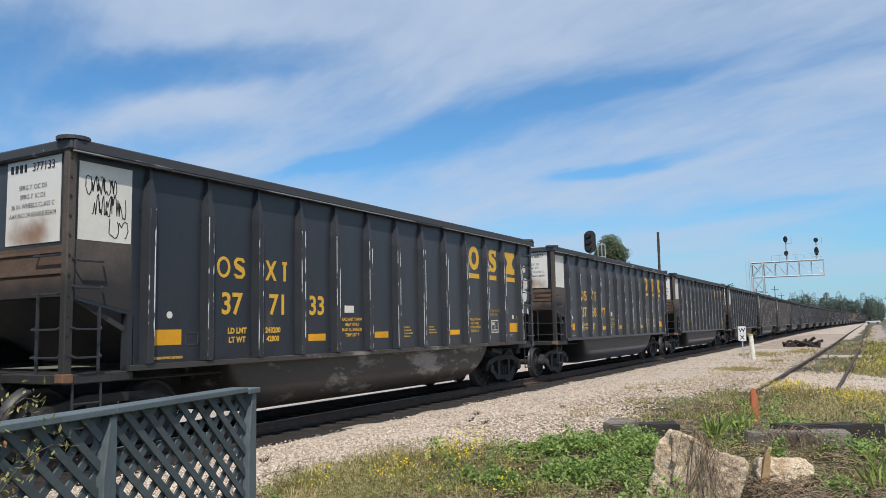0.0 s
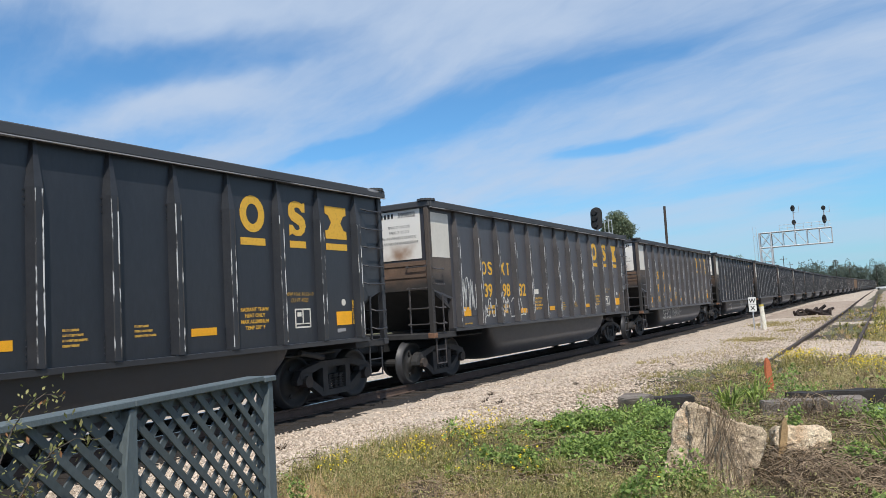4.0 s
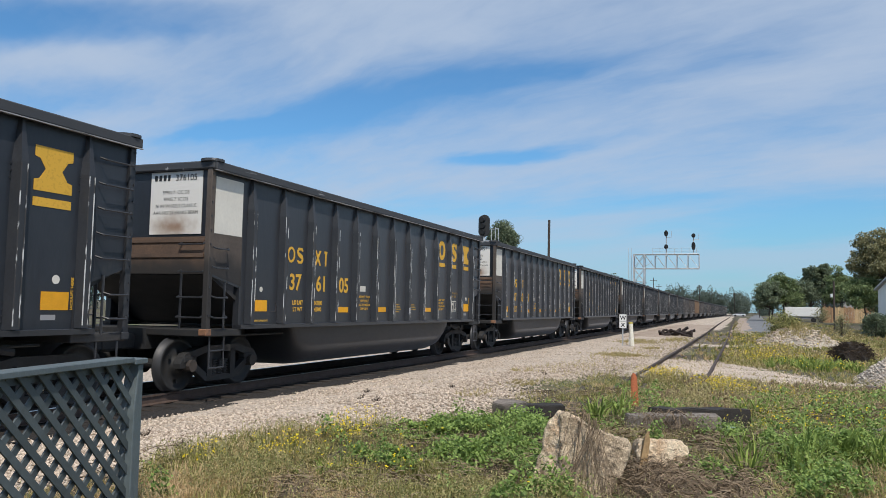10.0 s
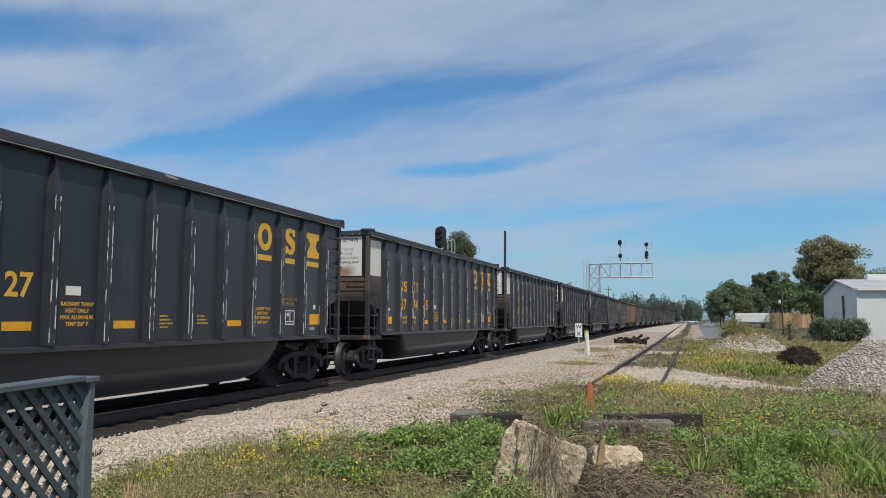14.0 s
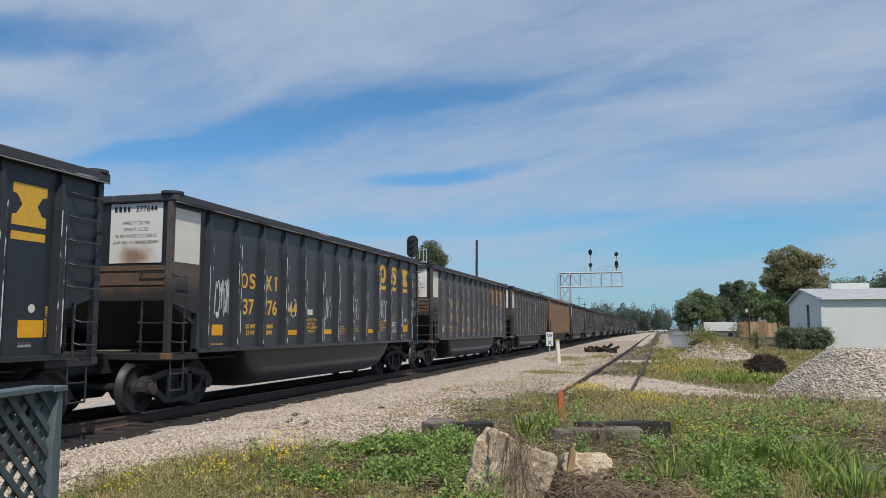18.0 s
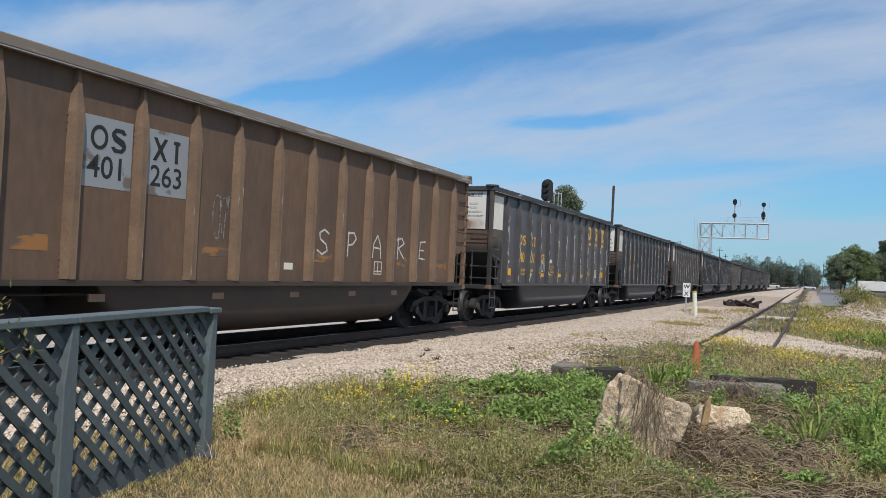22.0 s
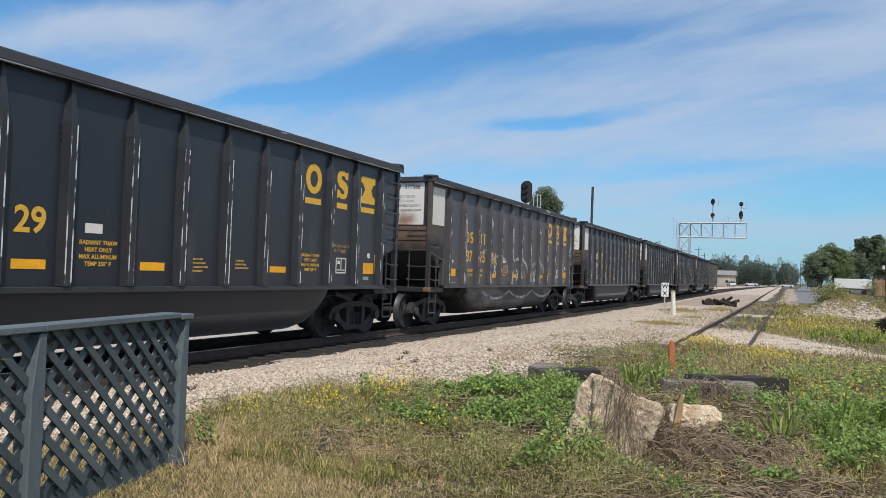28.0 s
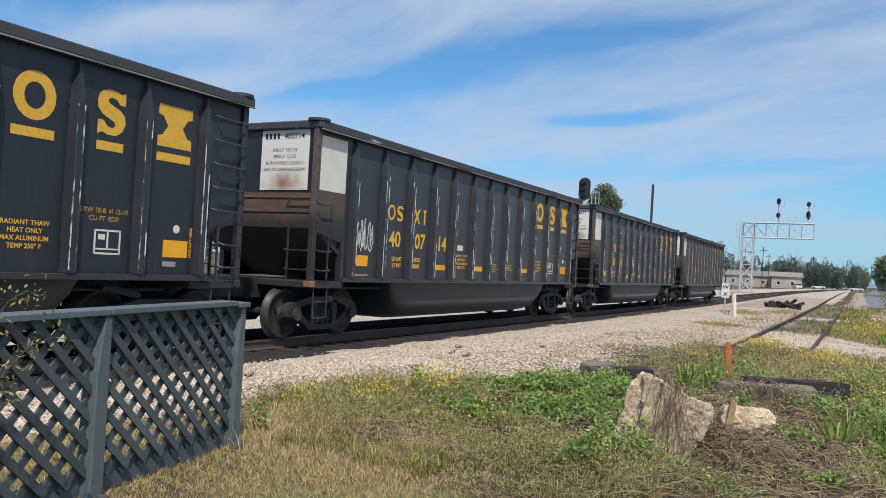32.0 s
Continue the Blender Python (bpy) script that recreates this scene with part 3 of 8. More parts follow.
_k = np.hanning(13)
_fine_d = np.convolve(np.pad(_fine_d, 6, mode="edge"), _k / _k.sum(), mode="valid")


def track_x(y):
    return TRACK_X + float(np.interp(y, _fine_y, _fine_d))


def soft_noise(x, y, s, seed=0):
    """Smooth value noise of numpy arrays, -1 to 1."""
    x, y = np.asarray(x, float) * s, np.asarray(y, float) * s
    ix, iy = np.floor(x), np.floor(y)
    fx, fy = x - ix, y - iy
    fx, fy = fx * fx * (3 - 2 * fx), fy * fy * (3 - 2 * fy)

    def h(a, b):
        v = np.sin(a * 127.1 + b * 311.7 + seed * 74.7) * 43758.5453
        return (v - np.floor(v)) * 2 - 1
    return (h(ix, iy) * (1 - fx) + h(ix + 1, iy) * fx) * (1 - fy) + (h(ix, iy + 1) * (1 - fx) + h(ix + 1, iy + 1) * fx) * fy


def ground_z(x, y):
    x, y = np.asarray(x, float), np.asarray(y, float)
    d = np.interp(y, _fine_y, _fine_d)
    slope = np.clip((x - d + 8.7) / 4.0, 0, 1)
    z = -0.30 + 0.30 * slope * slope * (3 - 2 * slope)
    near = np.exp(-((x / 30) ** 2) - ((y - 15) / 60) ** 2)
    z = z + slope * near * (0.045 * soft_noise(x, y, 0.6, 1) + 0.02 * soft_noise(x, y, 1.9, 2))
    far = np.clip((y - 11) / 12, 0, 1)
    drop = np.clip((-11.6 - (x - d)) / 1.6, 0, 1) * np.clip((105 - y) / 20, 0, 1) * np.clip((x + 60) / 20, 0, 1)
    return z * (1 - 0.4 * far * slope) - 0.14 * far * slope - 0.5 * drop


def gravel_edge(y):
    """x at which the ballast gives way to grass."""
    y = np.asarray(y, float)
    e = np.interp(y, [-30, 4, 6.5, 7.5, 8.4, 9.3, 9.9, 11.3, 12.5, 14.4, 15.5, 17, 18.7, 20.5, 22, 23.5, 30, 60, 90, 140, 300, 400], [-5.6, -5.3, -5.0, -4.7, -4.2, -3.55, -3.3, -3.22, -3.4, -3.6, -3.55, -3.25, -3.0, -2.9, -2.8, -2.3, -2.15, -2.3, -1.35, -1.45, -2.4, -4.4])
    return e + 0.15 * soft_noise(y, y * 0.3, 0.9, 5) + 0.1 * soft_noise(y, y, 3.1, 6)


def grid_mesh(name, xs, ys, zf, material):
    X, Y = np.meshgrid(xs, ys, indexing="ij")
    V = np.stack([X, Y, zf(X, Y)], -1).reshape(-1, 3)
    n, k = len(xs), len(ys)
    i, j = np.meshgrid(np.arange(n - 1), np.arange(k - 1), indexing="ij")
    a = (i * k + j).ravel()
    me = raw_mesh(name, V, np.stack([a, a + k, a + k + 1, a + 1], -1), material)
    me.polygons.foreach_set("use_smooth", [True] * len(me.polygons))
    return me


def stuff(name, me, label, category):
    return tagged(new(name, me), label, category, kind="stuff")


xs = np.concatenate([[-3000, -1200, -500, -200, -90, -50, -30, -22, -17, -14], np.arange(-13, 6, 0.3), [7, 8.5, 10, 13, 17, 24, 35, 60, 120, 300, 800, 3000]])
ys = np.concatenate([[-900, -300, -100, -40, -15, -6], np.arange(-2, 30, 0.3), np.arange(31, 60, 1.0), [63, 68, 75, 85, 100, 120, 150, 190, 240, 300, 380, 480, 600, 900, 1600, 3600]])
ground = tagged(new("ground", grid_mesh("ground", xs, ys, ground_z, "ground")), "uneven ground of patchy grass and bare soil", "ground", kind="structure")

# the ballast: one pale sheet from the far shoulder to its ragged edge
by = np.concatenate([np.arange(-40, 2, 2.0), np.arange(2, 40, 0.25), np.arange(40, 150, 2.0), np.arange(150, 760, 15.0)])
bx = np.linspace(0, 1, 64)


def ballast_mesh():
    rows = []
    for s in bx:
        e = np.where(by < 400, gravel_edge(by), np.array([track_x(v) for v in by]) + 3.4)
        far = np.array([track_x(v) for v in by]) - 9.0
        x = far + (e - far) * s
        lift = np.minimum(0.045, 0.3 * (1 - s)) + 0.02 * soft_noise(x, by, 1.7, 9) * (1 - s ** 6)
        lift = np.where(np.abs(x - far - 9.0) < 1.68, -0.06, lift)
        rows.append(np.stack([x, by, ground_z(x, by) + lift - 0.01], -1))
    V = np.array(rows).reshape(-1, 3)
    n, k = len(bx), len(by)
    i, j = np.meshgrid(np.arange(n - 1), np.arange(k - 1), indexing="ij")
    a = (i * k + j).ravel()
    me = raw_mesh("ballast", V, np.stack([a, a + k, a + k + 1, a + 1], -1), "gravel")
    me.polygons.foreach_set("use_smooth", [True] * len(me.polygons))
    return me


tagged(new("ballast_bed", ballast_mesh()), "pale crushed stone ballast spread beside the track", "ballast", kind="structure")

# ---- rails ----
RAIL = [(-0.07, 0), (0.07, 0), (0.07, 0.012), (0.012, 0.03), (0.012, 0.125), (0.036, 0.135), (0.036, 0.168), (-0.036, 0.168), (-0.036, 0.135), (-0.012, 0.125), (-0.012, 0.03), (-0.07, 0.012)]


def sweep(profile, line, bm=None, top=None):
    bm = bm or bmesh.new()
    rings = []
    for i, p in enumerate(line):
        a, b = Vector(line[max(i - 1, 0)]), Vector(line[min(i + 1, len(line) - 1)])
        d = (b - a).normalized()
        r = Vector((d.y, -d.x, 0)).normalized()
        rings.append([bm.verts.new(Vector(p) + r * u + Vector((0, 0, v))) for u, v in profile])
    n = len(profile)
    for p, q in zip(rings, rings[1:]):
        for i in range(n):
            f = bm.faces.new((p[i], q[i], q[(i + 1) % n], p[(i + 1) % n]))
            if top is not None and i == top:
                f.material_index = 1
    bm.faces.new(rings[0])
    bm.faces.new(rings[-1][::-1])
    return bm


track = empty("railway_track", "standard gauge main line track with dark ties on ballast", "railway track")
track["kind"] = "structure"
ry = list(np.arange(-60, 60, 10.0)) + list(np.arange(60, 780, 20.0))
for s in (-0.753, 0.753):
    part("rail", sweep(RAIL, [(track_x(y) + s, y, RAIL_Z - 0.168) for y in ry], top=6), ["rail", "railhead"], track)


def tie_mesh():
    me = bpy.data.meshes.new("tie")
    bm = boxes((-1.3, -0.115, -0.17, 1.3, 0.115, 0.0), bevel=0.012)
    bm.to_mesh(me)
    bm.free()
    me.materials.append(M["tie"])
    return me


# ---- the train ----
PITCH, HALF = 16.18, 7.25
RIBS = [-6.0, -4.95, -3.9, -2.87, -1.9, -0.87, 0.13, 1.14, 2.15, 3.16, 4.24, 5.27, 6.34]
BAY = [(a + b) / 2 for a, b in zip(RIBS, RIBS[1:])]
PX = 1.50
SIDE = lambda y, z, off=0.004: pose(PX + off, y, z, 90, 0, 90)


def rib_bm():
    """Pressed side post: full depth below, tapered to the top chord, with chipped edges."""
    bm = bmesh.new()
    rings = []
    for z, w, d, base in ((1.16, 0.056, 0.115, 0.10), (3.24, 0.056, 0.115, 0.10), (3.79, 0.018, 0.045, 0.035)):
        rings.append([bm.verts.new(c) for c in ((0, -base, z), (d, -w, z), (d, w, z), (0, base, z))])
    for p, q in zip(rings, rings[1:]):
        for i in range(3):
            bm.faces.new((p[i], p[i + 1], q[i + 1], q[i]))
    bm.faces.new(rings[0][::-1])
    bm.faces.new(rings[-1])
    for s in (-1, 1):
        add_box(bm, 0.112, s * 0.046 - 0.0085, 1.2, 0.118, s * 0.046 + 0.0085, 3.22, mi=1)
    for z in (1.24, 1.32, 1.40, 1.48, 3.02, 3.11, 3.20):
        add_box(bm, -0.002, -0.120, z, 0.014, -0.102, z + 0.02)
    return bm


def tub_bm():
    """Rounded bathtub bottom, swept along the car and closed by rounded ends."""
    bm = bmesh.new()
    st = [(-4.4, 0.0), (-4.28, 0.4), (-4.1, 0.72), (-3.85, 0.92), (-3.5, 1.0), (0, 1.0), (3.6, 1.0), (3.95, 0.92), (4.2, 0.72), (4.4, 0.4), (4.5, 0.0)]
    rings = []
    for y, k in st:
        ring = []
        for i in range(17):
            a = math.pi * i / 16
            cx, sz = math.cos(a), math.sin(a)
            x = 1.43 * math.copysign(abs(cx) ** 0.42, cx)
            ring.append(bm.verts.new((x, y, 1.10 - 0.85 * max(k, 0.02) * abs(sz) ** 0.5)))
        rings.append(ring)
    for p, q in zip(rings, rings[1:]):
        for i in range(16):
            bm.faces.new((p[i], p[i + 1], q[i + 1], q[i]))
    bm.faces.new(rings[0])
    bm.faces.new(rings[-1][::-1])
    bmesh.ops.recalc_face_normals(bm, faces=bm.faces[:])
    return bm


def wheelset_bm():
    bm = bmesh.new()
    prof = [(0.0, 0.10), (0.02, 0.16), (0.055, 0.17), (0.06, 0.375), (0.025, 0.39), (0.02, 0.452), (0.13, 0.462), (0.15, 0.487), (0.165, 0.487), (0.165, 0.39), (0.12, 0.36), (0.11, 0.17), (0.17, 0.15), (0.17, 0.09)]
    for s in (-1, 1):
        rings = []
        for o, r in prof:
            rings.append([bm.verts.new((s * (0.87 - o), r * math.cos(a), r * math.sin(a))) for a in [2 * math.pi * i / 28 for i in range(28)]])
        for k, (p, q) in enumerate(zip(rings, rings[1:])):
            for i in range(28):
                f = bm.faces.new((p[i], p[(i + 1) % 28], q[(i + 1) % 28], q[i]))
                f.smooth = True
                f.material_index = 1 if k in (5, 6) else 0
        bm.faces.new(rings[0])
    add_rod(bm, (-1.05, 0, 0), (1.05, 0, 0), 0.085, 12)
    # balance marks and drill holes, so that the turning shows
    for s in (-1, 1):
        for a in (0.4, 2.5, 4.6):
            add_box(bm, s * 0.855 - 0.01, 0.27 * math.cos(a) - 0.03, 0.27 * math.sin(a) - 0.03, s * 0.855 + 0.01, 0.27 * math.cos(a) + 0.03, 0.27 * math.sin(a) + 0.03)
    bmesh.ops.recalc_face_normals(bm, faces=bm.faces[:])
    return bm


def side_frame_bm(s):
    """Cast truck side frame with sloping arms and openings."""
    bm = bmesh.new()
    x0, x1 = (0.95, 1.10) if s > 0 else (-1.10, -0.95)
    add_prism(bm, [(-1.10, 0.50), (-0.98, 0.66), (-0.45, 0.78), (0.45, 0.78), (0.98, 0.66), (1.10, 0.50), (1.10, 0.42), (0.98, 0.42), (0.90, 0.54), (0.45, 0.66), (-0.45, 0.66), (-0.90, 0.54), (-0.98, 0.42), (-1.10, 0.42)], "x", x0, x1)
    add_prism(bm, [(-0.95, 0.52), (-0.42, 0.16), (0.42, 0.16), (0.95, 0.52), (0.80, 0.55), (0.34, 0.26), (-0.34, 0.26), (-0.80, 0.55)], "x", x0 + 0.01, x1 - 0.01)
    for y in (-0.33, 0.33):
        add_box(bm, x0, y - 0.07, 0.24, x1, y + 0.07, 0.70)
    for y in (-0.86, 0.86):
        add_box(bm, x0 - 0.01, y - 0.17, 0.50, x1 + 0.01, y + 0.17, 0.62, bevel=0.02)
    bmesh.ops.recalc_face_normals(bm, faces=bm.faces[:])
    return bm


def spring_bm():
    """One coil spring, as a stack of turns."""
    bm = bmesh.new()
    levels = [(0.27 + k * 0.045 + dz, r) for k in range(6) for dz, r in ((0.0, 0.045), (0.004, 0.07), (0.022, 0.07), (0.026, 0.045))]
    rings = [[bm.verts.new((r * math.cos(a * math.pi / 4), r * math.sin(a * math.pi / 4), z)) for a in range(8)] for z, r in levels]
    for lo, hi in zip(rings, rings[1:]):
        for a in range(8):
            bm.faces.new((lo[a], lo[(a + 1) % 8], hi[(a + 1) % 8], hi[a]))
    bm.faces.new(rings[0][::-1])
    bm.faces.new(rings[-1])
    return bm


def mark_bm(kind):
    """Plain shapes in place of the initials: a ring, a zigzag, a waisted block, a bar."""
    bm = bmesh.new()
    if kind == 0:
        ring = [(math.cos(a), math.sin(a)) for a in [math.pi * (k + 0.5) / 10 for k in range(20)]]
        for p, q in zip(ring, ring[1:] + ring[:1]):
            add_prism(bm, [(p[0] * 0.135, p[1] * 0.16), (q[0] * 0.135, q[1] * 0.16), (q[0] * 0.090, q[1] * 0.112), (p[0] * 0.090, p[1] * 0.112)], "x", 0, 0.006)
    elif kind == 1:
        add_prism(bm, [(-0.06, 0.16), (0.07, 0.16), (0.12, 0.10), (0.07, 0.085), (0.04, 0.11), (-0.04, 0.11), (-0.06, 0.075), (0.09, 0.01), (0.12, -0.05), (0.12, -0.10), (0.06, -0.16), (-0.07, -0.16), (-0.12, -0.10), (-0.075, -0.085), (-0.04, -0.11), (0.04, -0.11), (0.065, -0.075), (-0.08, -0.01), (-0.115, 0.05), (-0.115, 0.10)], "x", 0, 0.006)
    elif kind == 2:
        add_prism(bm, [(-0.13, 0.16), (-0.07, 0.16), (0, 0.05), (0.07, 0.16), (0.13, 0.16), (0.035, 0), (0.13, -0.16), (0.07, -0.16), (0, -0.05), (-0.07, -0.16), (-0.13, -0.16), (-0.035, 0)], "x", 0, 0.006)
    else:
        add_prism(bm, [(-0.028, -0.16), (0.028, -0.16), (0.028, 0.11), (0.06, 0.11), (0.06, 0.16), (-0.06, 0.16), (-0.06, 0.11), (-0.028, 0.11)], "x", 0, 0.006)
    bmesh.ops.remove_doubles(bm, verts=bm.verts[:], dist=0.0005)
    bmesh.ops.recalc_face_normals(bm, faces=bm.faces[:])
    return bm


def make_car(look_key):
    """One high-sided bathtub gondola, its centre on the rail top, far end +y, near side +x."""
    body, ribm, chip, chord, tub, rust = {
        "char": ("char", "rib_char", "chip", "chord", "tub", "rust"),
        "brown": ("brown", "rib_brown", "chip", "chord", "tub", "rust"),
        "worn": ("char", "rib_char", "chip", "chord", "tub_worn", "rust"),
        "tan": ("tan", "rib_tan", "chip_tan", "chord_tan", "tub_tan", "rust_tan")}[look_key]
    car = empty("gondola_car", "black coal gondola", "railway wagon", "gondola cars of the train")
    rib = spring = None
    iron = "under" if look_key == "tan" else ribm
    for s in (1, -1):
        bm = bmesh.new()
        add_prism(bm, [(-7.15, 2.0), (-6.19, 1.78), (-6.19, 1.14), (6.5, 1.14), (6.5, 1.78), (7.15, 2.0), (7.15, 3.86), (-7.15, 3.86)], "x", s * (PX - 0.03), s * PX)
        part("side_panel", bm, body, car)
        for y in RIBS:
            m = pose(s * PX, y, 0, 0, 0, 0 if s > 0 else 180)
            if rib is None:
                rib = part("side_post", rib_bm(), [ribm, chip], car, "tapered side post with chipped edges", m)
            else:
                hung("side_post", rib.data, car, "", m)
        part("side_sill", boxes((s * (PX - 0.08), -6.3, 1.075, s * (PX + 0.09), 6.55, 1.15), bevel=0.004), tub, car)
        # thin added strip, pale to stand for the highlight under the chord
        part("chord_lip", boxes((s * (PX + 0.10), -7.2, 3.775, s * (PX + 0.138), 7.25, 3.789)), "lip", car, "lower lip of the chord with a painted pale highlight")
        part("top_chord", boxes((s * (PX - 0.05), -7.2, 3.79, s * (PX + 0.13), 7.25, 3.935), bevel=0.015), chord, car, "scuffed top chord")
        for e in (-1, 1):
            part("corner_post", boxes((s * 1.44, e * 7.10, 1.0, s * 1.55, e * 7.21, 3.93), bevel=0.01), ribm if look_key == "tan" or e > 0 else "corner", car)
            bm = bmesh.new()
            for k in range(11):
                z = 1.3 + k * 0.24
                add_box(bm, s * 1.55, e * 7.18 - 0.012, z, s * 1.562, e * 7.18 + 0.012, z + 0.03)
            tagged(part("rivet_row", bm, ribm, car), kind="stuff")
            # stirrup ladder at the corner: stile, rungs, drop step
            part("ladder_stile", rods(((s * 1.52, e * 6.72, 1.06), (s * 1.52, e * 6.72, 1.9), 0.02)), iron, car)
            for z in (1.28, 1.62, 2.12, 2.45, 2.8, 3.15, 3.5)[:4 if e < 0 else 7]:
                bm, inner = bmesh.new(), 6.76 if e < 0 or z < 2 else 6.58
                add_rod(bm, (s * 1.56, e * 7.14, z + 0.03), (s * 1.62, e * 7.10, z), 0.014, 5)
                add_rod(bm, (s * 1.62, e * 7.10, z), (s * 1.62, e * inner, z), 0.014, 5)
                add_rod(bm, (s * 1.62, e * inner, z), (s * 1.54, e * (inner - 0.05), z + 0.03), 0.014, 5)
                part("ladder_rung", bm, iron, car)
            part("step", rods(((s * 1.5, e * 7.05, 1.0), (s * 1.5, e * 7.05, 0.42), 0.016), ((s * 1.5, e * 6.66, 1.0), (s * 1.5, e * 6.66, 0.42), 0.016), ((s * 1.5, e * 7.05, 0.43), (s * 1.5, e * 6.66, 0.43), 0.018), ((s * 1.5, e * 7.05, 0.72), (s * 1.5, e * 6.66, 0.72), 0.014)), iron, car)
            part("end_sill", boxes((s * 0.15, e * 6.2, 0.96, s * 1.53, e * 7.2, 1.08), bevel=0.012), "under", car)
            part("corner_bracket", boxes((s * 1.40, e * 7.08, 0.98, s * 1.56, e * 7.225, 1.09), bevel=0.01), "bracket" if e < 0 else ribm, car, "rust-orange corner bracket" if e < 0 else "")
            part("bolster_post", boxes((s * 1.40, e * 6.22, 1.06, s * 1.52, e * 6.30, 1.82)), ribm, car)
    for e in (-1, 1):
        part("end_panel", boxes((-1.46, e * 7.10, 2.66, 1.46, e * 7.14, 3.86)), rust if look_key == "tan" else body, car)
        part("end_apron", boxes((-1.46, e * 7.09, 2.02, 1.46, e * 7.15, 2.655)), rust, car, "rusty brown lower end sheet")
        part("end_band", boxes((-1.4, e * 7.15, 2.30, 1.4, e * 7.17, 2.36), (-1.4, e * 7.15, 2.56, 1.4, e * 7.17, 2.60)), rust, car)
        if look_key == "tan" and e < 0:
            bm = bmesh.new()
            add_prism(bm, [(-7.09, 2.03), (-6.24, 1.84), (-6.24, 3.77), (-7.09, 3.77)], "x", PX, PX + 0.004)
            bmesh.ops.recalc_face_normals(bm, faces=bm.faces[:])
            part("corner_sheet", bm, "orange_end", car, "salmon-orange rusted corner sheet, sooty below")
            part("corner_rib", boxes((PX + 0.004, -6.72, 2.7, PX + 0.03, -6.62, 3.77)), "rust_tan", car)
        if look_key != "tan":
            bm = bmesh.new()
            add_prism(bm, [(e * 7.09, 2.03), (e * (6.24 if e < 0 else 6.55), 1.84), (e * (6.24 if e < 0 else 6.55), 2.715), (e * 7.09, 2.715)], "x", PX, PX + 0.004)
            bmesh.ops.recalc_face_normals(bm, faces=bm.faces[:])
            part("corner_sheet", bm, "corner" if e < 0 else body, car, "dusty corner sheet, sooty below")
        part("end_chord", boxes((-1.6, e * 7.05, 3.80, 1.6, e * 7.23, 3.94), bevel=0.02), chord, car)
        bm = bmesh.new()
        add_prism(bm, [(e * 7.1, 2.06), (e * 7.1, 2.0), (e * 5.4, 1.1), (e * 5.4, 1.2)], "x", -1.46, 1.46)
        bmesh.ops.recalc_face_normals(bm, faces=bm.faces[:])
        part("slope_sheet", bm, "void", car)
        for s in (-1, 1):
            bm = rods(((s * 0.95, e * 7.16, 1.06), (s * 0.95, e * 7.16, 2.05), 0.022))
            for z in (1.28, 1.62, 2.05, 2.52):
                add_rod(bm, (s * 0.92, e * 7.22, z), (s * 1.42, e * 7.22, z), 0.014, 5)
                add_rod(bm, (s * 1.42, e * 7.22, z), (s * 1.48, e * 7.16, z + 0.06), 0.014, 5)
                add_rod(bm, (s * 0.92, e * 7.22, z), (s * 0.95, e * 7.16, z + 0.03), 0.014, 5)
            part("end_ladder", bm, iron, car)
        bm = boxes((-0.14, e * 7.2, 0.72, 0.14, e * 7.75, 0.98), bevel=0.03)
        add_box(bm, -0.2, e * 7.72, 0.70, 0.2, e * 8.12, 1.0, bevel=0.05)
        part("coupler", bm, "under", car)
        for s in (-1, 1):
            part("corner_cap", rods(((s * 1.46, e * 7.1, 3.93), (s * 1.46, e * 7.1, 3.975), 0.2, 12)), chord, car)
        if look_key == "tan":
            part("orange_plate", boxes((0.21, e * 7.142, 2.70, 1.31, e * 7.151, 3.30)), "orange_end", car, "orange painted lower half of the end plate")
        part("white_plate", boxes((-0.55, e * 7.142, 0.485 if look_key == "tan" else -0.12, 0.55, e * 7.152, 0.97)), "bluegrey" if look_key == "tan" else "white_stain", car, "white end plate with stencilled data, rust-stained", pose(0.76, 0, 2.82))
        truck = part("truck", boxes((-0.95, -0.22, 0.36, 0.95, 0.22, 0.74), bevel=0.04), "under", car, "three-piece freight truck", pose(0, e * 6.16, 0))
        for s in (-1, 1):
            part("side_frame", side_frame_bm(s), "under", truck)
            for y in (-0.16, 0.0, 0.16):
                if spring is None:
                    spring = part("spring", spring_bm(), "under", truck, "", pose(s * 1.03, y, 0))
                else:
                    hung("spring", spring.data, truck, "", pose(s * 1.03, y, 0))
            for y in (-0.86, 0.86):
                part("journal_cap", rods(((s * 1.02, y, 0.457), (s * 1.17, y, 0.457), 0.105, 10)), "journal", truck)
        for y in (-0.86, 0.86):
            part("wheelset", wheelset_bm(), ["wheel", "tread"], car, "", pose(0, e * 6.16 + y, 0.457))
    part("tub", tub_bm(), tub, car, "rounded bathtub bottom", smooth=True)
    part("centre_sill", boxes((-0.3, -7.3, 0.72, 0.3, 7.3, 1.08)), "under", car)
    part("floor_plate", boxes((-1.46, -5.5, 1.09, 1.46, 5.5, 1.13)), "void", car)
    part("brake_rod", rods(((1.2, -6.0, 0.95), (1.2, 6.0, 0.93), 0.02), ((1.32, 4.9, 0.98), (1.32, 5.5, 0.86), 0.05)), "under", car)
    # plates, blocks and bars on the near side
    if look_key != "tan":
        part("white_plate", boxes((PX, -7.04, 2.72, PX + 0.006, -6.26, 3.70)), "white", car, "white reflective side plate")
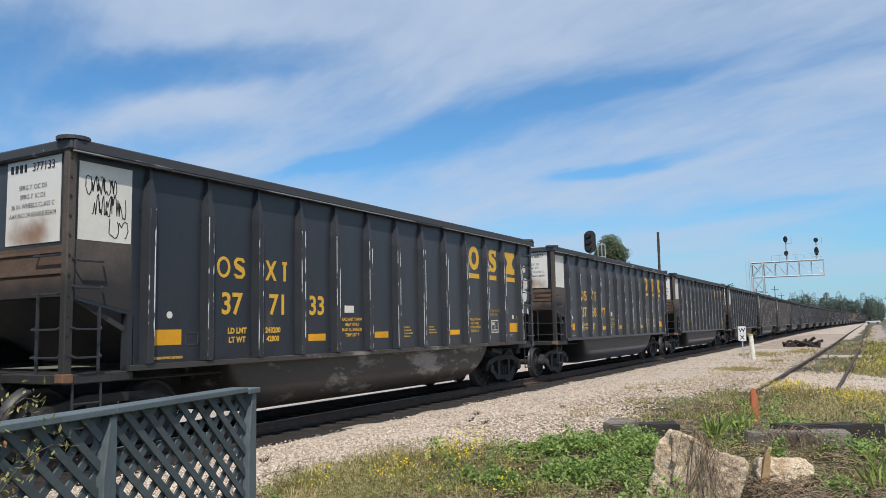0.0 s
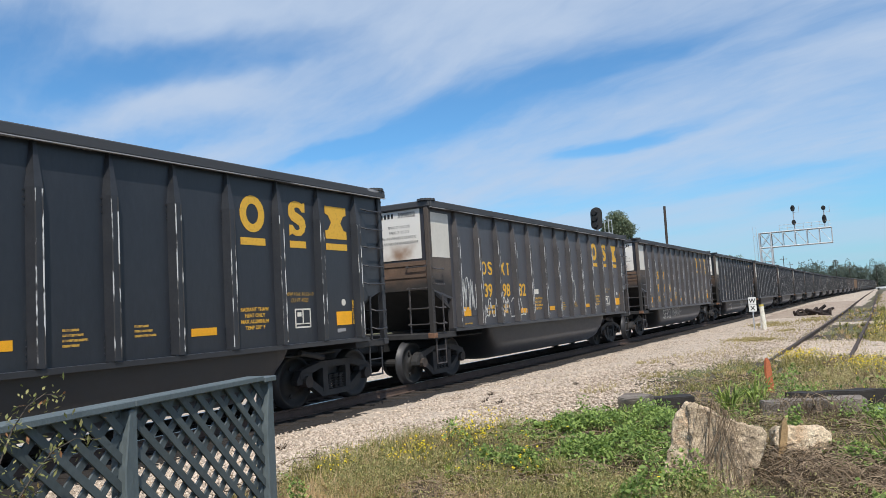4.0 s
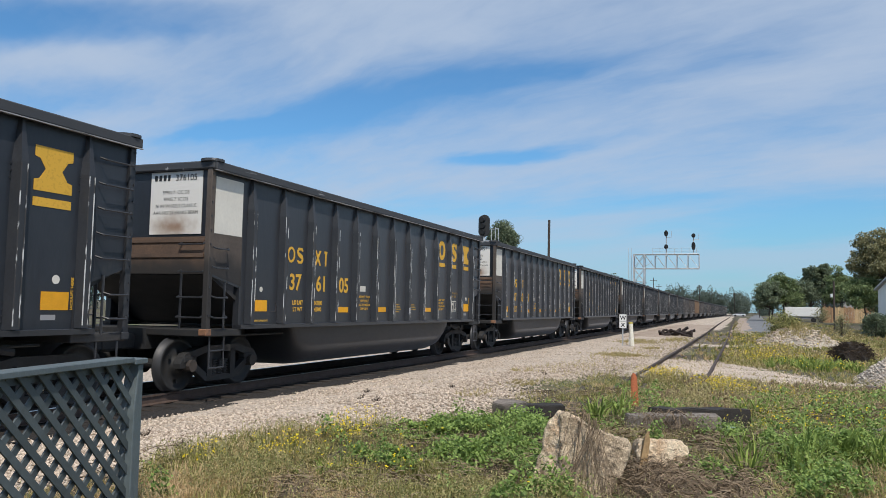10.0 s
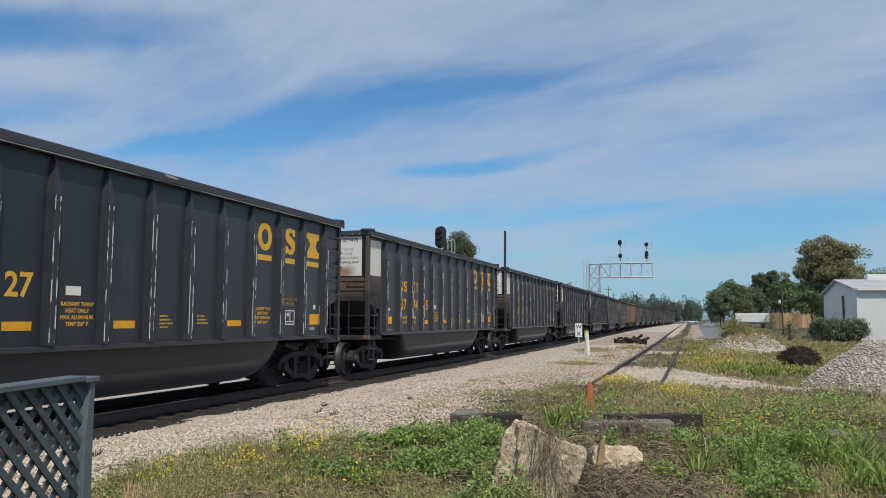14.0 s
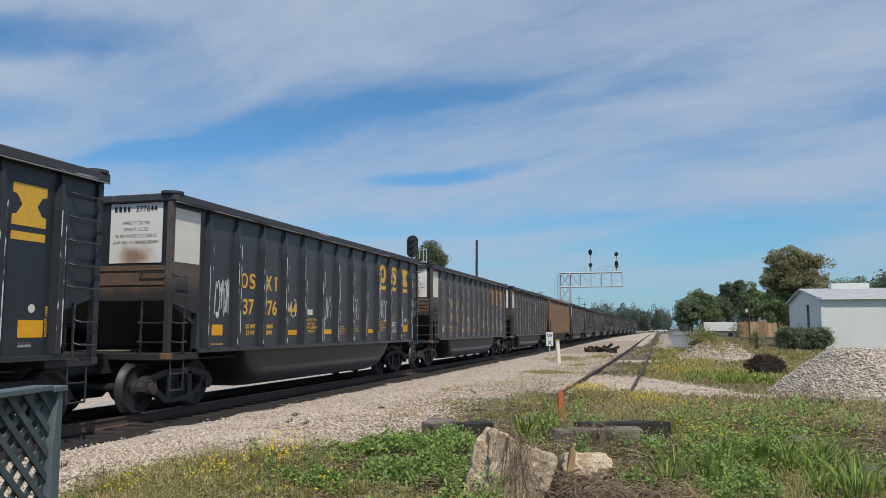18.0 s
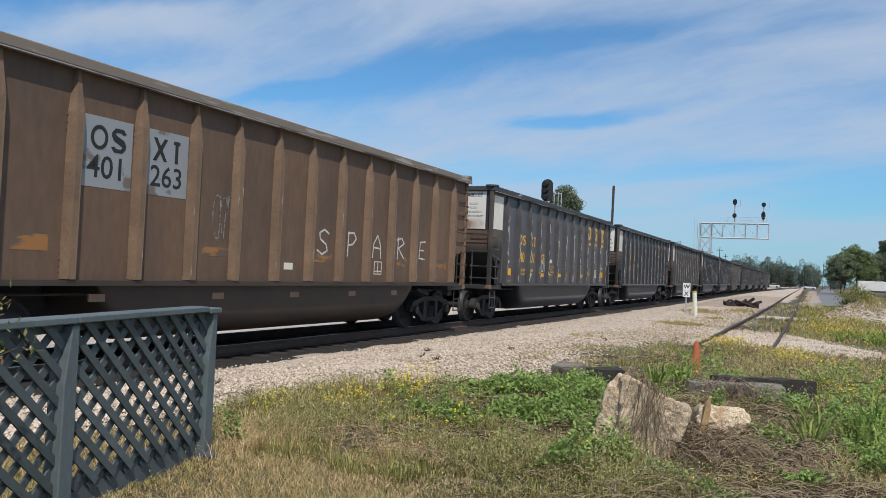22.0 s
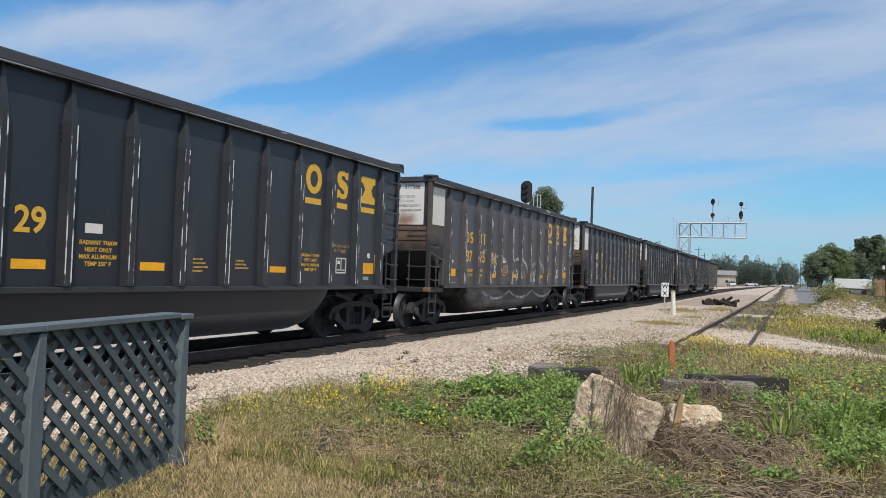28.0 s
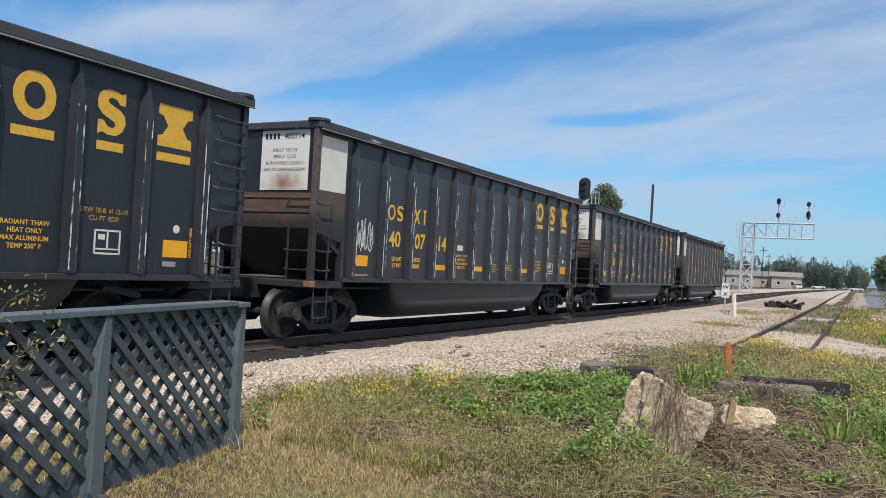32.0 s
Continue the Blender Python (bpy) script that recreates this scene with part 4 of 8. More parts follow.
        for n, y, z0, z1, h in (("reflector_block", -5.62, 1.39, 1.60, 0.23), ("reflector_bar", -2.38, 1.37, 1.49, 0.235), ("reflector_bar", -0.37, 1.38, 1.50, 0.235), ("reflector_bar", 2.65, 1.39, 1.50, 0.235), ("reflector_block", 5.93, 1.40, 1.64, 0.22)):
            part(n, boxes((PX, y - h, z0, PX + 0.006, y + h, z1)), "orange", car)
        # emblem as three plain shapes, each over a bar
        ring = [(0.27 * math.cos(a), 0.29 * math.sin(a)) for a in [math.pi * (k + 0.5) / 10 for k in range(20)]]
        for y, kind in ((BAY[9], 0), (BAY[10], 1), (BAY[11], 2)):
            bm = bmesh.new()
            if kind == 0:
                for i in range(20):
                    a, b = ring[i], ring[(i + 1) % 20]
                    add_prism(bm, [a, b, (b[0] * 0.5, b[1] * 0.55), (a[0] * 0.5, a[1] * 0.55)], "x", 0, 0.006)
                w = 0.27
            elif kind == 1:
                add_prism(bm, [(-0.14, 0.27), (-0.05, 0.295), (0.06, 0.29), (0.13, 0.26), (0.2, 0.29), (0.2, 0.12), (0.12, 0.12), (0.07, 0.18), (-0.01, 0.195), (-0.065, 0.165), (-0.05, 0.12), (0.13, 0.05), (0.2, -0.02), (0.215, -0.12), (0.17, -0.22), (0.08, -0.285), (-0.05, -0.29), (-0.13, -0.255), (-0.2, -0.29), (-0.2, -0.11), (-0.12, -0.11), (-0.06, -0.18), (0.02, -0.195), (0.065, -0.16), (0.04, -0.11), (-0.14, -0.035), (-0.205, 0.04), (-0.215, 0.14), (-0.19, 0.22)], "x", 0, 0.006)
                w = 0.2
            else:
                add_prism(bm, [(-0.3, 0.29), (0.3, 0.29), (0.3, 0.15), (0.22, 0.13), (0.13, 0.0), (0.22, -0.13), (0.3, -0.15), (0.3, -0.29), (-0.3, -0.29), (-0.3, -0.15), (-0.22, -0.13), (-0.13, 0.0), (-0.22, 0.13), (-0.3, 0.15)], "x", 0, 0.006)
                w = 0.3
            bmesh.ops.remove_doubles(bm, verts=bm.verts[:], dist=0.0005)
            bmesh.ops.recalc_face_normals(bm, faces=bm.faces[:])
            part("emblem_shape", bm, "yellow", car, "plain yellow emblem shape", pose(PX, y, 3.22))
            part("emblem_bar", boxes((0, -w, -0.49, 0.006, w, -0.375)), "yellow", car, "", pose(PX, y, 3.22))
        # initials as plain shapes
        for y, kind in ((BAY[1] - 0.17, 0), (BAY[1] + 0.16, 1), (BAY[2] - 0.17, 2), (BAY[2] + 0.16, 3)):
            part("mark_shape", mark_bm(kind), "yellow", car, "", pose(PX, y, 2.52))
        lettering("stencil", "RADIANT THAW\nHEAT ONLY\nMAX ALUMINUM\nTEMP 250\u00b0 F", 0.080, "yellow", SIDE(BAY[9] - 0.02, 1.71), car, 0.002)
        lettering("stencil", "RADIANT THAW\nHEAT ONLY\nMAX ALUMINUM\nTEMP 250\u00b0 F", 0.082, "yellow", SIDE(BAY[4] + 0.04, 1.71), car, 0.002)
        lettering("stencil", "EXW 10-8  H 12-10\nCU FT 4520", 0.088, "dimyellow", SIDE(BAY[10] - 0.02, 1.93), car, 0.002)
        for y, n in ((BAY[6], 4), (BAY[7], 3)):
            bm = bmesh.new()
            for k in range(n):
                add_box(bm, 0, -0.17, -k * 0.062, 0.004, 0.05 + 0.12 * ((k * 7) % 3) / 2, 0.03 - k * 0.062)
            part("small_print", bm, "dimyellow", car, "", pose(PX, y, 1.56))
        part("small_print", boxes((PX, -5.9, 1.20, PX + 0.004, -5.35, 1.235)), "dimyellow", car)
        lettering("stencil", "JACK/LIFT HERE", 0.062, "yellow", SIDE(6.22, 1.62, 0.005) @ pose(0, 0, 0, 0, 0, 90), car, 0.002)
        part("grey_label", boxes((PX, 5.72, 1.27, PX + 0.006, 5.95, 1.34)), "lip", car)
        part("white_dot", rods(((PX, 5.93, 1.80), (PX + 0.005, 5.93, 1.80), 0.06, 12)), "white", car)
        bm = boxes((0, -0.2, -0.16, 0.004, 0.2, -0.135), (0, -0.2, 0.135, 0.004, 0.2, 0.16), (0, -0.2, -0.16, 0.004, -0.175, 0.16), (0, 0.175, -0.16, 0.004, 0.2, 0.16), (0, -0.012, -0.1, 0.004, 0.012, 0.16), (0, -0.2, -0.1, 0.004, 0.2, -0.08), (0, -0.14, 0.03, 0.004, -0.04, 0.10))
        part("inspection_stencil", bm, "white", car, "white outlined inspection stencil", pose(PX, BAY[10] + 0.05, 1.56))
        part("white_label", boxes((PX, BAY[4] - 0.19, 1.86, PX + 0.006, BAY[4] + 0.09, 1.99)), "white", car)
        bm = boxes((0, -0.12, -0.09, 0.008, 0.12, -0.075), (0, -0.12, 0.075, 0.008, 0.12, 0.09), (0, -0.12, -0.09, 0.008, -0.105, 0.09), (0, 0.105, -0.09, 0.008, 0.12, 0.09))
        part("card_holder", bm, "rib_brown", car, "", pose(PX, -5.2, 1.47))
        part("white_dot", rods(((PX, -5.6, 1.8), (PX + 0.005, -5.6, 1.8), 0.05, 10)), "white", car)
    for j, line in enumerate(("SPRG 7  OC D5", "SPRG 7  IC D5", "36 IN WHEELS CLASS C", "AAR NO 24 BRAKE BEAM")):
        lettering("plate_stencil", line, 0.086, "greytext", pose(0.76, -7.156, 3.40 - 0.118 * j, 90, 0, 0), car, 0.0)
    return car


# number groups read on the cars, in train order; an empty string stays a row of plain bars
CARS = [("", "char"), ("", "char"), ("377133", "worn"), ("376877", "char"), ("399239", "char"), ("", "char"), ("399832", "brown"), ("399144", "brown"), ("377154", "char"), ("376908", "char"), ("376555", "char"), ("376105", "char"), ("376051", "char"),
        ("376098", "char"), ("376727", "char"), ("377415", "char"), ("400063", "char"), ("", "char"), ("377644", "char"), ("399231", "brown"), ("400241", "brown"), ("401263", "tan"), ("400107", "brown"), ("400797", "char"), ("376045", "brown"), ("", "char"),
        ("377329", "char"), ("377566", "brown"), ("377967", "char"), ("376551", "char"), ("400714", "char"), ("400211", "char"), ("", "brown")]
FIRST = -2
LIMITS = {"377133": ("243200", "42800"), "400107": ("243200", "42800"), "377415": ("243600", "42400"), "400714": ("243700", "42300"), "377967": ("243600", "42400"), "399231": ("243500", "42500")}
LOOKS = {"char": "sooty charcoal-black coal gondola with yellow stencils and chipped side posts", "brown": "dusty brown-black coal gondola with yellow stencils and chipped side posts",
         "worn": "charcoal-black coal gondola with flaking grey patches on its tub", "tan": "faded tan-brown coal gondola with dark numbers on a grey patch"}


def scribble(bm, seed, y0, z0, w, h, letters, thick):
    """Sprayed loops and strokes that spell nothing."""
    r = random.Random(seed)
    step = w / letters
    for i in range(letters):
        cy, cz = y0 + step * (i + 0.5), z0 + h * 0.5
        pts, ph, turn = [], r.uniform(0, 6.28), r.choice((-1, 1)) * r.uniform(3.5, 6.5)
        for k in range(13):
            a = ph + turn * k / 12
            pts.append((cy + step * 0.55 * math.cos(a) * r.uniform(0.8, 1.1), cz + h * 0.5 * math.sin(a * r.choice((1, 1, 1.5))) * r.uniform(0.85, 1.1)))
        for (a, b), (c, d) in zip(pts, pts[1:]):
            v = Vector((c - a, d - b))
            if v.length < 1e-4:
                continue
            n = Vector((-v.y, v.x)).normalized() * thick / 2
            vs = [bm.verts.new((0, *p)) for p in ((a - n.x, b - n.y), (c - n.x, d - n.y), (c + n.x, d + n.y), (a + n.x, b + n.y))]
            bm.faces.new(vs)
    return bm


GLYPH = {"S": [((1, 0.85), (0.6, 1), (0.15, 0.85), (0.25, 0.6), (0.8, 0.4), (0.9, 0.15), (0.45, 0), (0, 0.15))], "P": [((0.1, 0), (0.15, 1)), ((0.1, 0.95), (0.7, 1), (0.95, 0.75), (0.6, 0.5), (0.15, 0.45))],
         "A": [((0, 0), (0.1, 0.6), (0.5, 1), (0.85, 0.6), (0.95, 0)), ((0.1, 0.45), (0.9, 0.4))], "R": [((0.1, 0), (0.15, 1)), ((0.0, 0.9), (0.6, 1), (0.9, 0.75), (0.2, 0.5), (0.9, 0.05))], "E": [((0.9, 0.95), (0.2, 0.9), (0.1, 0.1), (0.95, 0.05)), ((0.15, 0.5), (0.7, 0.5))],
         "F": [((0.1, 0), (0.15, 0.95), (0.95, 1)), ((0.15, 0.5), (0.75, 0.55))], "O": [((0.5, 1), (0.1, 0.75), (0.1, 0.25), (0.5, 0), (0.85, 0.25), (0.9, 0.7), (0.5, 1))], "T": [((0.0, 0.93), (1, 1)), ((0.5, 0.96), (0.55, 0))], "V": [((0, 1), (0.45, 0), (1, 0.95))],
         "C": [((1, 0.85), (0.6, 1), (0.1, 0.75), (0.1, 0.25), (0.5, 0), (1, 0.2))], "K": [((0.1, -0.1), (0.1, 1)), ((0.9, 1), (0.15, 0.45), (0.95, -0.1))], "Y": [((0, 1), (0.45, 0.45), (1, 1)), ((0.5, 0.5), (0.6, -0.35), (0.1, -0.3))],
         "N": [((0.05, 0), (0.1, 1), (0.85, 0.05), (0.95, 1))], "U": [((0.05, 1), (0.1, 0.3), (0.4, 0), (0.8, 0.2), (0.95, 1))],
         "X": [((0.1, 0), (0.95, 1)), ((0.0, 0.95), (0.8, 0.05))], "(": [((0, 0), (0.03, 0.35), (0.18, 0.7), (0.5, 0.92), (0.9, 1.0))],
         "n": [((0, 0), (0.04, 0.55), (0.2, 0.9), (0.45, 1), (0.75, 0.93), (0.93, 0.65), (0.98, 0.1))],
         "|": [((0.1, 0), (0.1, 1), (0.9, 1), (0.9, 0))], "/": [((0, 0.0), (0.2, 1), (0.6, 0.2), (0.95, 1.0))], "~": [((0, 1), (0.2, 0.35), (0.5, 0.0), (0.8, 0.35), (1, 1))], "^": [((0, 0), (0.25, 0.9), (0.45, 0.2), (0.7, 1), (1, 0))], "-": [((0, 0.5), (1, 0.55))]}


def strokes(text, y0, z0, w, h, thick, gap=0.25, bm=None, over_ribs=False):
    """Hand-sprayed letters from a few strokes each, in the plane x = 0, centred on y0."""
    bm = bm or bmesh.new()
    total = len(text) * w + (len(text) - 1) * gap * w
    for k, ch in enumerate(text):
        o = y0 - total / 2 + k * w * (1 + gap)
        for line in GLYPH.get(ch, []):
            pts = [Vector((o + u * w, z0 + v * h)) for u, v in line]
            if w > 0.8:
                for _ in range(2):
                    pts = [pts[0], *(p for a, b in zip(pts, pts[1:]) for p in (a.lerp(b, 0.25), a.lerp(b, 0.75))), pts[-1]]
            for a, b in zip(pts, pts[1:]):
                d = (b - a).normalized()
                n = Vector((-d.y, d.x)) * thick / 2
                over = thick * 0.4 if w <= 0.8 else 0.0
                a2, b2 = a - d * over, b + d * over
                cuts = max(1, int((b2 - a2).length / 0.04)) if over_ribs else 1
                for k3 in range(cuts):
                    p0, p1 = a2.lerp(b2, k3 / cuts), a2.lerp(b2, (k3 + 1) / cuts)
                    x = 0.112 if over_ribs and min(abs((p0.x + p1.x) / 2 - v) for v in RIBS) < 0.06 else 0.0
                    bm.faces.new([bm.verts.new((x, p.x, p.y)) for p in (p0 - n, p1 - n, p1 + n, p0 + n)])
    return bm


# sprayed strokes: car number, side or tub, text, along, up, letter width, height, stroke, gap
SPRAYED = [("377644", "side", "CKY", BAY[9], 1.92, 0.21, 0.46, 0.042, 0.3), ("399144", "tub", "SFR|", -2.9, 0.66, 0.27, 0.36, 0.045, 0.25), ("399144", "tub", "|A/|T-", -0.95, 0.70, 0.24, 0.34, 0.03, 0.3), ("377154", "tub", "|A|A", 1.8, 0.70, 0.25, 0.3, 0.04, 0.3), ("400063", "side", "R", BAY[0], 2.35, 0.3, 1.2, 0.055, 0), ("400063", "side", "O", BAY[1], 2.95, 0.36, 0.6, 0.06, 0), ("400063", "side", "T", BAY[2], 2.55, 0.42, 0.9, 0.05, 0), ("400063", "side", "T", BAY[3], 2.6, 0.4, 0.85, 0.05, 0), ("400063", "side", "E", BAY[4], 2.55, 0.42, 0.95, 0.055, 0),
           ("400063", "side", "N", BAY[5], 2.5, 0.42, 0.95, 0.05, 0), ("400063", "side", "U", BAY[6], 2.65, 0.3, 0.65, 0.05, 0), ("400063", "side", "S", BAY[7], 2.4, 0.36, 0.85, 0.05, 0), ("400063", "side", "A", BAY[8], 2.65, 0.34, 0.55, 0.05, 0), ("377566", "tub", "~~~", 0.6, 0.70, 2.45, 0.24, 0.08, 0.02),
           ("377566", "side", "(", BAY[2], 1.22, 0.9, 1.0, 0.09, 0), ("377566", "side", "n", (BAY[3] + BAY[4]) / 2, 1.16, 1.9, 0.9, 0.085, 0), ("377566", "side", "n", (BAY[5] + BAY[6]) / 2, 1.16, 2.1, 0.88, 0.11, 0), ("377566", "side", "n", (BAY[7] + BAY[8]) / 2 + 0.1, 1.16, 1.9, 0.8, 0.095, 0),
           ("377566", "side", "X", BAY[3] + 0.12, 1.5, 0.24, 0.32, 0.05, 0), ("377566", "side", "X", BAY[5] + 0.34, 1.3, 0.26, 0.38, 0.055, 0), ("377566", "side", "X", BAY[7] + 0.2, 1.25, 0.28, 0.4, 0.055, 0)]
# sprayed tags: car number, side or tub, along, up, width, height, count, stroke, paint
TAGS = [("377154", "tub", -3.2, 0.6, 1.2, 0.35, 3, 0.035, "spray"), ("376555", "side", -0.62, 1.55, 0.5, 0.6, 3, 0.03, "spray"), ("376555", "tub", -3.1, 0.65, 0.7, 0.4, 3, 0.03, "spray"),
        ("399832", "side", -5.8, 1.5, 0.7, 0.8, 4, 0.03, "spray"), ("399832", "side", 1.3, 1.5, 0.35, 0.8, 1, 0.03, "spray"), ("399832", "side", -4.6, 1.3, 2.4, 0.5, 4, 0.03, "spray"), ("400107", "side", -2.6, 1.5, 0.5, 0.5, 3, 0.03, "spray"), ("400714", "side", -5.8, 1.7, 0.55, 0.6, 3, 0.03, "spray"), 
        ("377644", "side", -5.7, 1.75, 0.5, 0.75, 3, 0.03, "spray"), ("377644", "side", 1.35, 1.75, 0.4, 0.6, 2, 0.025, "spray"), ("377644", "side", -0.6, 1.75, 0.4, 0.6, 2, 0.025, "spray"), ("377644", "side", -2.5, 1.8, 0.3, 0.4, 1, 0.02, "spray"), ("376908", "side", 2.4, 1.8, 0.3, 0.6, 1, 0.03, "sprayfaint"), ("400211", "side", -4.0, 2.2, 1.6, 1.0, 4, 0.06, "sprayfaint"), ("399231", "tub", 1.0, 0.6, 1.6, 0.4, 4, 0.03, "sprayfaint"),
        ("#15", "side", 1.3, 1.6, 0.7, 0.35, 4, 0.035, "spray"), ("#15", "tub", -3.0, 0.5, 5.0, 0.5, 11, 0.05, "spray"), ("376098", "side", -5.7, 1.9, 0.4, 0.5, 2, 0.03, "sprayfaint"), ("401263", "side", -2.4, 1.8, 0.5, 0.7, 3, 0.02, "sprayfaint"), ("#-1", "side", 5.5, 2.4, 0.7, 0.9, 2, 0.12, "spray")]

TRAIN = []
bases = {}
for i, (number, kind) in enumerate(CARS):
    k = i + FIRST
    if kind not in bases:
        bases[kind] = make_car(kind)
        car = bases[kind]
        made_of = [o for o in (car, *car.children_recursive)]
    else:
        car = None
    TRAIN.append([k, number, kind, car])
for row in TRAIN:
    if row[3] is None:
        row[3] = copy_thing(bases[row[2]], pose(0, 0, 0))
    row[3]["label"] = LOOKS[row[2]]
for k, number, kind, car in TRAIN:
    paint = "black" if kind == "tan" else "yellow"
    if kind == "tan":
        for y in (BAY[1], BAY[2]):
            part("number_patch", boxes((PX, y - 0.40, 2.35, PX + 0.004, y + 0.40, 3.27)), "bluegrey", car, "blue-grey painted patch")
        for y, kind2 in ((BAY[1] - 0.14, 0), (BAY[1] + 0.17, 1), (BAY[2] - 0.14, 2), (BAY[2] + 0.17, 3)):
            part("mark_shape", mark_bm(kind2), "black", car, "", pose(PX + 0.003, y, 3.0))
        groups = [(number[:3], BAY[1], 2.48), (number[3:], BAY[2], 2.48)]
        for j, ch in enumerate("SPARE"):
            part("sprayed_letter", strokes(ch, 0, 0, 0.36, 0.47, 0.036), "spray", car, "white sprayed letter", pose(PX + 0.006, BAY[6 + j] - 0.02, 1.67))
        for y, w2, h2 in ((BAY[3] + 0.1, 0.3, 0.07), (BAY[9] + 0.05, 0.22, 0.1), (BAY[11], 0.3, 0.12), (BAY[6], 0.3, 0.09), (BAY[0], 0.25, 0.1)):
            part("rust_smear", boxes((PX, y - w2, 1.6 - h2, PX + 0.003, y + w2, 1.6 + h2)), "oranger", car, "orange rust smear")
        for y in (-2.1, -0.1, 1.85, -4.4, 3.6):
            part("tub_plate", boxes((1.40, y - 0.13, 0.86, 1.432, y + 0.13, 0.96)), "tanplate", car, "small faded plate on the tub")
        part("white_label", boxes((PX, -0.55, 1.36, PX + 0.006, -0.30, 1.48)), "white", car)
        part("inspection_stencil", boxes((0, -0.16, -0.14, 0.004, 0.16, -0.12), (0, -0.16, 0.12, 0.004, 0.16, 0.14), (0, -0.16, -0.14, 0.004, -0.14, 0.14), (0, 0.14, -0.14, 0.004, 0.16, 0.14), (0, -0.01, -0.1, 0.004, 0.01, 0.14), (0, -0.16, -0.08, 0.004, 0.16, -0.06)), "white", car, "white outlined inspection stencil", pose(PX, BAY[8] + 0.05, 1.45))
    else:
        groups = [(number[:2], BAY[1], 1.825), (number[2:4], BAY[2], 1.825), (number[4:], BAY[3], 1.825)]
    for g, y, z in groups:
        if g:
            lettering("car_number", g, 0.45 if kind != "tan" else 0.42, paint, SIDE(y, z, 0.006), car, 0.011 if kind != "tan" else 0.004)
        else:
            part("car_number", boxes((PX, y - 0.24, z, PX + 0.006, y - 0.03, z + 0.3), (PX, y + 0.03, z, PX + 0.006, y + 0.24, z + 0.3)), paint, car)
    if kind != "tan":
        a, b = LIMITS.get(number, ("243100", "42900"))
        lettering("weight_stencil", "LD LMT\nLT WT", 0.118, "yellow", SIDE(BAY[1] + 0.12, 1.53), car, 0.005)
        lettering("weight_stencil", a + "\n" + b, 0.118, "yellow", SIDE(BAY[2] - 0.12, 1.53), car, 0.005)
    # end plate: plain bars for the initials, then the number
    part("plate_mark", boxes((0.29, -7.158, 3.635, 0.345, -7.152, 3.735), (0.385, -7.158, 3.635, 0.44, -7.152, 3.735), (0.48, -7.158, 3.635, 0.535, -7.152, 3.735), (0.575, -7.158, 3.635, 0.62, -7.152, 3.735)), "black", car)
    if number:
        lettering("plate_number", number, 0.155, "black", pose(0.97, -7.158, 3.63, 90, 0, 0), car, 0.001)
    for j, (who, where, y0, z0, w, h, n, th, col) in enumerate(TAGS):
        if who == number or who == "#%d" % k:
            x = PX + 0.008 if where == "side" else 1.425
            part("sprayed_tag", scribble(bmesh.new(), 40 + j, y0, z0, w, h, n, th), col, car, "sprayed scrawl", pose(x, 0, 0))
    for who, where, text, y0, z0, w, h, th, gp in SPRAYED:
        if who == number:
            x = PX + 0.008 if where == "side" else 1.432
            part("sprayed_letter", strokes(text, y0, z0, w, h, th, gp, None, where == "side" and w > 0.8), "sprayhaze" if number == "377566" and text != "X" else "spray", car, "white sprayed strokes", pose(x, 0, 0))
    if number == "377566":
        hazed = next(o for o in car.children if o.name.startswith("tub") and "plate" not in o.name)
        hazed.data = hazed.data.copy()
        hazed.data.materials[0] = M["tub_hazed"]
    if number == "377133":
        for j, (y, z, a, b) in enumerate(((6.75, 3.12, 0.10, 0.11), (6.82, 2.72, 0.16, 0.17), (6.72, 2.42, 0.19, 0.2), (6.62, 2.2, 0.07, 0.1), (6.95, 1.95, 0.05, 0.09), (6.5, 2.85, 0.04, 0.3))):
            r = random.Random(j)
            bm = bmesh.new()
            bm.faces.new([bm.verts.new((0, a * math.cos(q) * w, b * math.sin(q) * w)) for q, w in [(2 * math.pi * k2 / 18, r.uniform(0.82, 1.1)) for k2 in range(18)]])
            part("flaked_patch", bm, "white", car, "flaked pale paint patch", pose(PX + 0.007, y, z))
        part("flaked_patch", boxes((PX + 0.119, 6.29, 1.9, PX + 0.123, 6.36, 3.1)), "chip", car, "flaked pale paint patch")
        part("sprayed_tag", scribble(scribble(scribble(bmesh.new(), 5, -6.95, 3.3, 0.45, 0.24, 5, 0.013), 9, -6.85, 3.03, 0.5, 0.28, 5, 0.013), 14, -6.6, 2.78, 0.28, 0.24, 2, 0.013), "black", car, "black scrawl on the white plate", pose(PX + 0.009, 0, 0))
# ---- second track ----
SIDE_Y = [12.2, 35, 57, 66, 86, 124, 200, 300, 380, 460]
SIDE_X = [-1.58, -1.60, -1.70, -1.82, -2.0, -2.3, -2.7, -3.4, -4.6, -6.0]


def siding_x(y):
    return float(np.interp(y, SIDE_Y, SIDE_X))


siding = empty("siding_track", "disused rusty siding half buried in gravel and weeds", "railway track")
siding["kind"] = "structure"
for s, y0 in ((-0.753, 11.9), (0.753, 15.2)):
    line = [(siding_x(y) + s, y, 0.02 - 0.168) for y in list(np.arange(y0, 60, 1.5)) + list(np.arange(60, 456, 8.0))]
    part("rail", sweep(RAIL, line), "rail", siding, "rust-brown rail")
